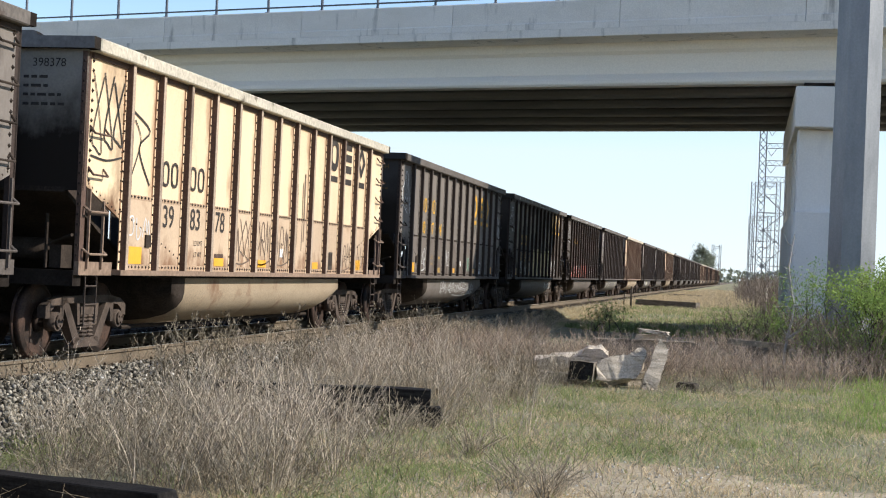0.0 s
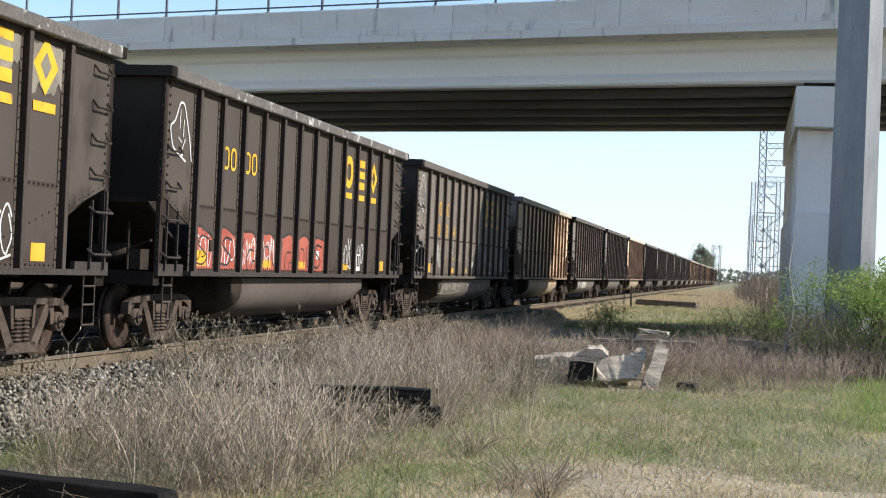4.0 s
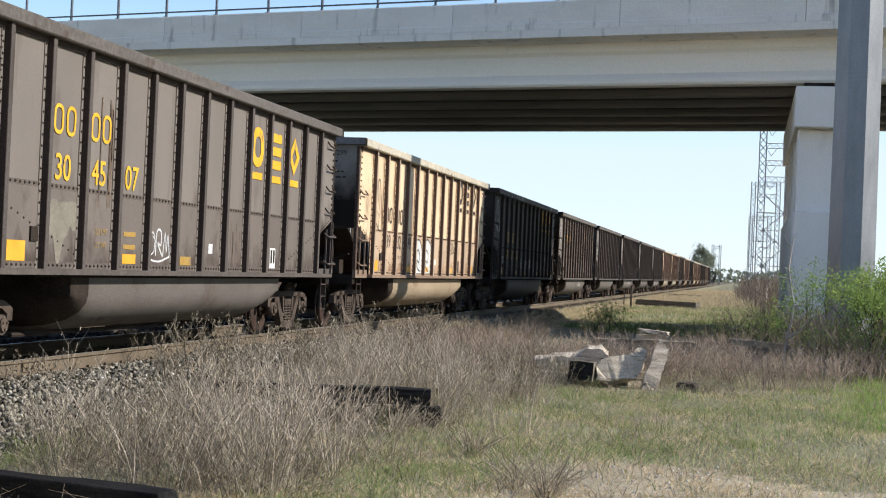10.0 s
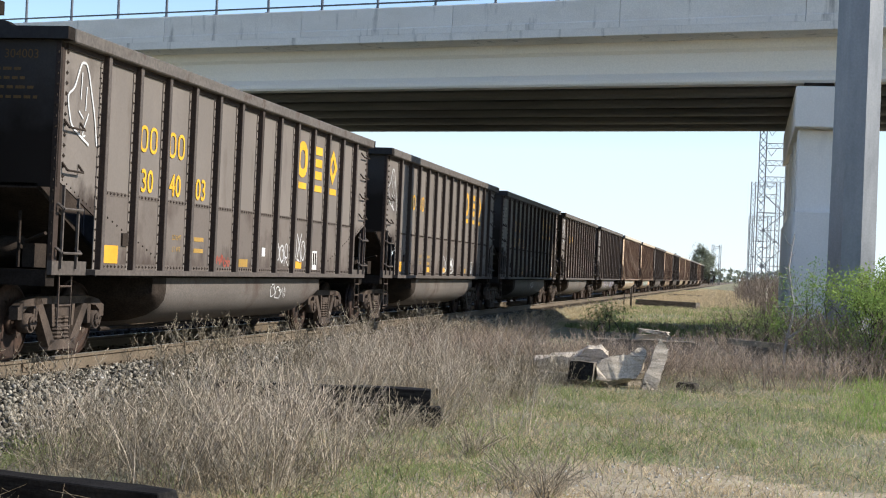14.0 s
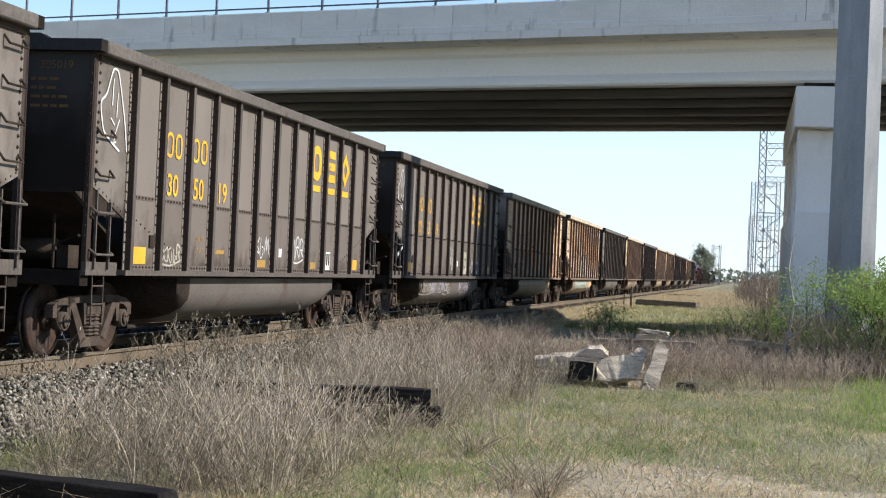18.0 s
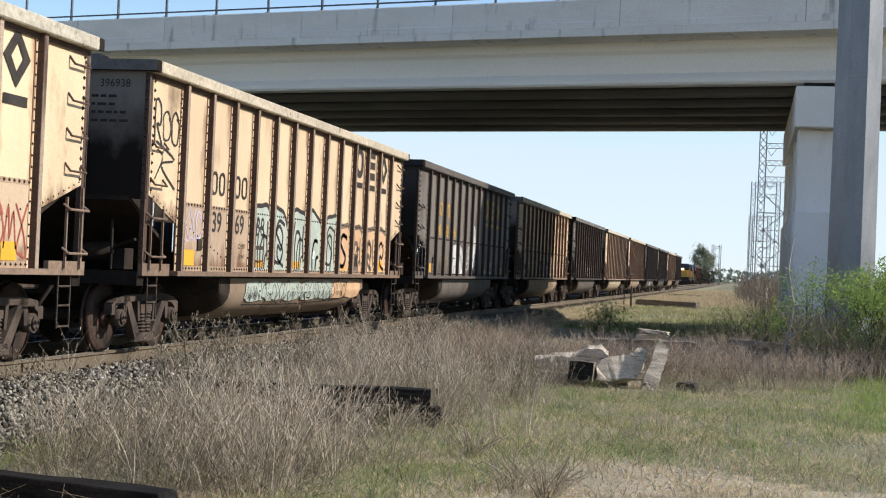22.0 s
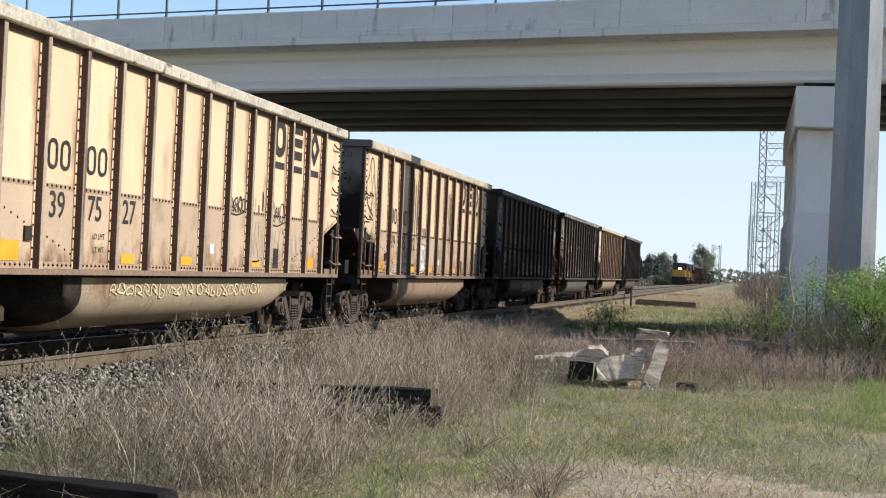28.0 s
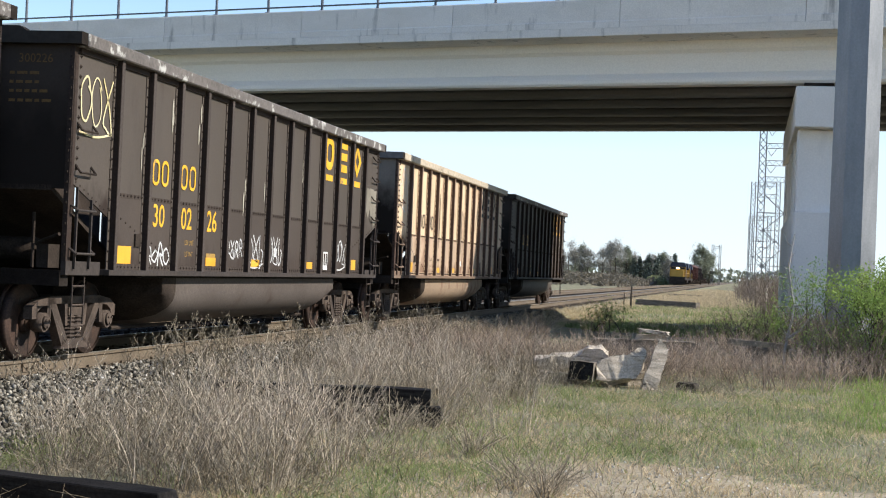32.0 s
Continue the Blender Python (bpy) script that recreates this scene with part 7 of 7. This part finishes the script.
def paint_car(car, jobs, rng):
    for form, a, b, z0, z1, paint in jobs:
        if form in ("tub", "tubfill"):
            bm = bmesh.new()
            y0, y1 = panel_span(a)[0], panel_span(b)[1]
            if form == "tub":
                scrawl(bm, y0, y1, z0 - 0.05, z1, rng, 0.019, tub_face, 0.26)
            else:
                for i in range(a, b + 1):
                    blob(bm, panel_span(i)[0] - 0.1, panel_span(i)[1] + 0.1, z0, z1, rng, tub_face)
            part("spray_paint", bm, paint, car, "spray-painted scrawl")
            continue
        for i in range(a, b + 1):
            bm = bmesh.new()
            y0, y1 = panel_span(i)
            y0, y1 = y0 + 0.06, y1 - 0.06
            if form == "tag":
                scrawl(bm, y0, y1, z0, z1, rng, 0.026)
            elif form == "fill":
                edge_pts = blob(bm, y0 - 0.02, y1 + 0.02, z0, z1, rng)
                trim_bm = bmesh.new()
                loop_shape(trim_bm, edge_pts, 0.03)
                scrawl(trim_bm, y0 + 0.08, y1 - 0.08, z0 + 0.1, z1 - 0.1, rng, 0.025)
                part("spray_outline", trim_bm, SPRAY_BLACK if paint is not SPRAY_BLACK else SPRAY_WHITE, car)
            elif form in ("wild", "bubble"):
                # swollen letters that fill the sheet between two ribs, with a dark outline
                lo, hi, h = y0 - 0.04, y1 + 0.04, z1 - z0
                peak, lean = rng.uniform(0.25, 0.75), rng.uniform(-0.06, 0.06)
                n = 18
                ys = [lo + (hi - lo) * k / n for k in range(n + 1)]
                crest = [(y, z1 - h * (0.30 * abs((y - lo) / (hi - lo) - peak) ** 2.2 * 2.2 + (0.10 if paint is SPRAY_BLACK else 0.03) * math.sin((23 if paint is SPRAY_BLACK else 9) * y + lean * 40))) for y in ys]
                base = [bm.verts.new((FACE - 0.001, y, z0 + 0.015)) for y in ys]
                top = [bm.verts.new((FACE - 0.001, y, z)) for y, z in crest]
                for k in range(n):
                    bm.faces.new((base[k], base[k + 1], top[k + 1], top[k]))
                trim_bm = bmesh.new()
                thick = (0.10 if paint is SPRAY_ORANGE else 0.075) if form == "bubble" else 0.045
                loop_shape(trim_bm, crest, thick, False)
                at = lambda pts: glide([(lo + (hi - lo) * min(0.97, max(0.03, p + lean)), z0 + h * q) for p, q in pts], 5)
                glyphs = ([[(0.35, 0.03), (0.30, 0.35), (0.38, 0.62), (0.62, 0.60), (0.66, 0.35), (0.60, 0.03)], [(0.86, 0.75), (0.84, 0.45), (0.94, 0.15)]],
                          [[(0.80, 0.72), (0.45, 0.78), (0.28, 0.62), (0.50, 0.46), (0.72, 0.32), (0.55, 0.14), (0.20, 0.16)], [(0.12, 0.60), (0.10, 0.35), (0.18, 0.05)]],
                          [[(0.20, 0.05), (0.16, 0.45), (0.28, 0.80)], [(0.50, 0.02), (0.46, 0.30), (0.60, 0.52), (0.84, 0.50)], [(0.72, 0.03), (0.76, 0.22), (0.92, 0.26)]],
                          [[(0.25, 0.10), (0.22, 0.50), (0.45, 0.70), (0.70, 0.55), (0.60, 0.34), (0.40, 0.40), (0.42, 0.20), (0.80, 0.08)]])
                for stroke in rng.choice(glyphs) + (rng.choice(glyphs) if paint in (SPRAY_ORANGE, SPRAY_BLACK, SPRAY_MINT) else []):
                    loop_shape(trim_bm, at(stroke), thick * rng.uniform(0.6, 1.0), False, FACE + 0.0006)
                part("spray_outline", trim_bm, {SPRAY_BLACK: SPRAY_WHITE, SPRAY_ORANGE: DRIP}.get(paint, SPRAY_BLACK), car)
                if paint in (SPRAY_VIVID, SPRAY_GOLD, SPRAY_SLATE):
                    # the colour fades to white below
                    fade = bmesh.new()
                    blob(fade, y0 - 0.02, y1 + 0.02, z0 + 0.02, z0 + 0.27, rng, FACE + 0.0015)
                    part("spray_paint", fade, SPRAY_GHOST, car)
            elif form == "patch":
                # paint that has peeled from the top of the sheet, with a ragged lower edge
                n, low, o = 26, rng.uniform(0.1, 0.5), rng.uniform(0, 50)
                ys = [y0 - 0.02 + (y1 - y0 + 0.04) * k / n for k in range(n + 1)]
                hi = [bm.verts.new((FACE - 0.002, y, z1 - 0.04 - 0.05 * noise.noise(Vector((y * 6, o, 0))))) for y in ys]
                lo = [bm.verts.new((FACE - 0.002, y, z0 + (z1 - z0) * min(0.93, max(0.0, low + 0.55 * noise.noise(Vector((y * 2.2, o, 1))) + 0.28 * noise.noise(Vector((y * 9, o, 2))))))) for y in ys]
                for k in range(n):
                    bm.faces.new((lo[k], lo[k + 1], hi[k + 1], hi[k]))
            elif form == "chip":
                # slivers of paint gone beside the ribs
                for k in range(3):
                    y = rng.choice((y0 + rng.uniform(0.0, 0.07), y1 - rng.uniform(0.0, 0.07)))
                    top, w = z1 - rng.random() * 0.4 * (z1 - z0), rng.uniform(0.025, 0.07)
                    low = max(z0, top - rng.uniform(0.15, 0.5))
                    bm.faces.new([bm.verts.new((FACE - 0.001 + 0.0003 * k, p, q)) for p, q in ((y - w * 0.2, low), (y + w * 0.4, low + 0.05), (y + w * 0.5, top - 0.08), (y + w * 0.1, top), (y - w * 0.5, top - 0.1), (y - w * 0.4, (low + top) / 2))])
            elif form == "drip":
                for k in range(5):
                    y = rng.uniform(y0 + 0.05, y1 - 0.05)
                    top = z1 - rng.random() * 0.3
                    loop_shape(bm, [(y, top), (y + 0.01, (top + z0) / 2), (y, z0 + rng.random() * (top - z0) * 0.5)], rng.uniform(0.015, 0.06), False, FACE - 0.001)
            elif form == "line":
                y = rng.uniform(y0, (y0 + y1) / 2)
                loop_shape(bm, glide([(y, z1), (y + 0.15, z0), (y + 0.32, z1 - 0.05)]), 0.02, False)
            elif form == "arc":
                loop_shape(bm, glide([(y0 + 0.1, z1), (y1 - 0.15, z1 - 0.2), (y0 + 0.3, (z0 + z1) / 2), (y1 - 0.1, z0)]), 0.03, False)
                loop_shape(bm, glide([(y0 + 0.15, z1 - 0.1), (y0 + 0.35, (z0 + z1) / 2 + 0.1), (y0 + 0.1, z0 + 0.1)]), 0.02, False)
            elif form == "outline" and i == a:
                w = panel_span(b)[1] - 0.06 - y0
                h = z1 - z0
                tip = lambda pts: [(y0 + p * w, z0 + q * h) for p, q in pts]
                loop_shape(bm, glide(tip([(0.97, 0.02), (0.88, 0.35), (0.75, 0.65), (0.60, 0.95), (0.48, 1.0), (0.38, 0.95), (0.22, 0.68), (0.06, 0.58), (0.05, 0.48), (0.12, 0.30), (0.20, 0.20), (0.45, 0.10), (0.72, 0.01)])), 0.030, False)
                for stroke in ([(0.44, 0.88), (0.42, 0.55)], [(0.60, 0.72), (0.58, 0.42)], [(0.38, 0.40), (0.52, 0.32)], [(0.68, 0.40), (0.56, 0.22), (0.52, 0.11), (0.60, 0.12)]):
                    loop_shape(bm, glide(tip(stroke)), 0.022, False)
            part("spray_paint", bm, paint, car, "spray-painted scrawl")


for number, (key, kind, digits) in enumerate(CARS):
    rng = random.Random(100 + number)
    set_body(kind)
    letter_car(GONDOLAS[number], key, kind, digits, rng)
    paint_car(GONDOLAS[number], PAINT.get(number, []), rng)


# ---- motion ----
SPEED = 11.635          # metres a second, all but steady


def run_at(t):
    return SPEED * t - 0.46 * math.sin(math.pi * t / 32)


def motions():
    front = START - LENGTH[CARS[0][1]]
    for number, (car, (key, kind, digits)) in enumerate(zip(GONDOLAS, CARS)):
        y0 = front + LEAD[kind] + SLACK.get(number, 0.0)
        walk(car, [(t, pose(0, y0 - run_at(t), 0)) for t in range(0, 33, 2)])
        front += LENGTH[kind]
    for ob, back in FAR_TRAIN:
        walk(ob, [(t, pose(TRACK2, 365.8 - 2.1 * t + back, 0)) for t in (0, 8, 16, 24, 32)])
    # wheels roll without slipping; all wheelsets of the train turn alike
    steps = [k / 30 for k in range(961)]
    keyed = {}
    for car in GONDOLAS:
        for w in car.children_recursive:
            if not w.name.startswith("wheelset"):
                continue
            spot = round(w.location.y, 2)
            if spot not in keyed:
                walk(w, [(t, pose(0, spot, 0.457, math.degrees(run_at(t) / 0.457) % 360)) for t in steps])
                keyed[spot] = w.animation_data
            else:
                w.rotation_mode = "QUATERNION"
                keys = w.animation_data_create()
                keys.action = keyed[spot].action
                keys.action_slot = keyed[spot].action_slot


motions()
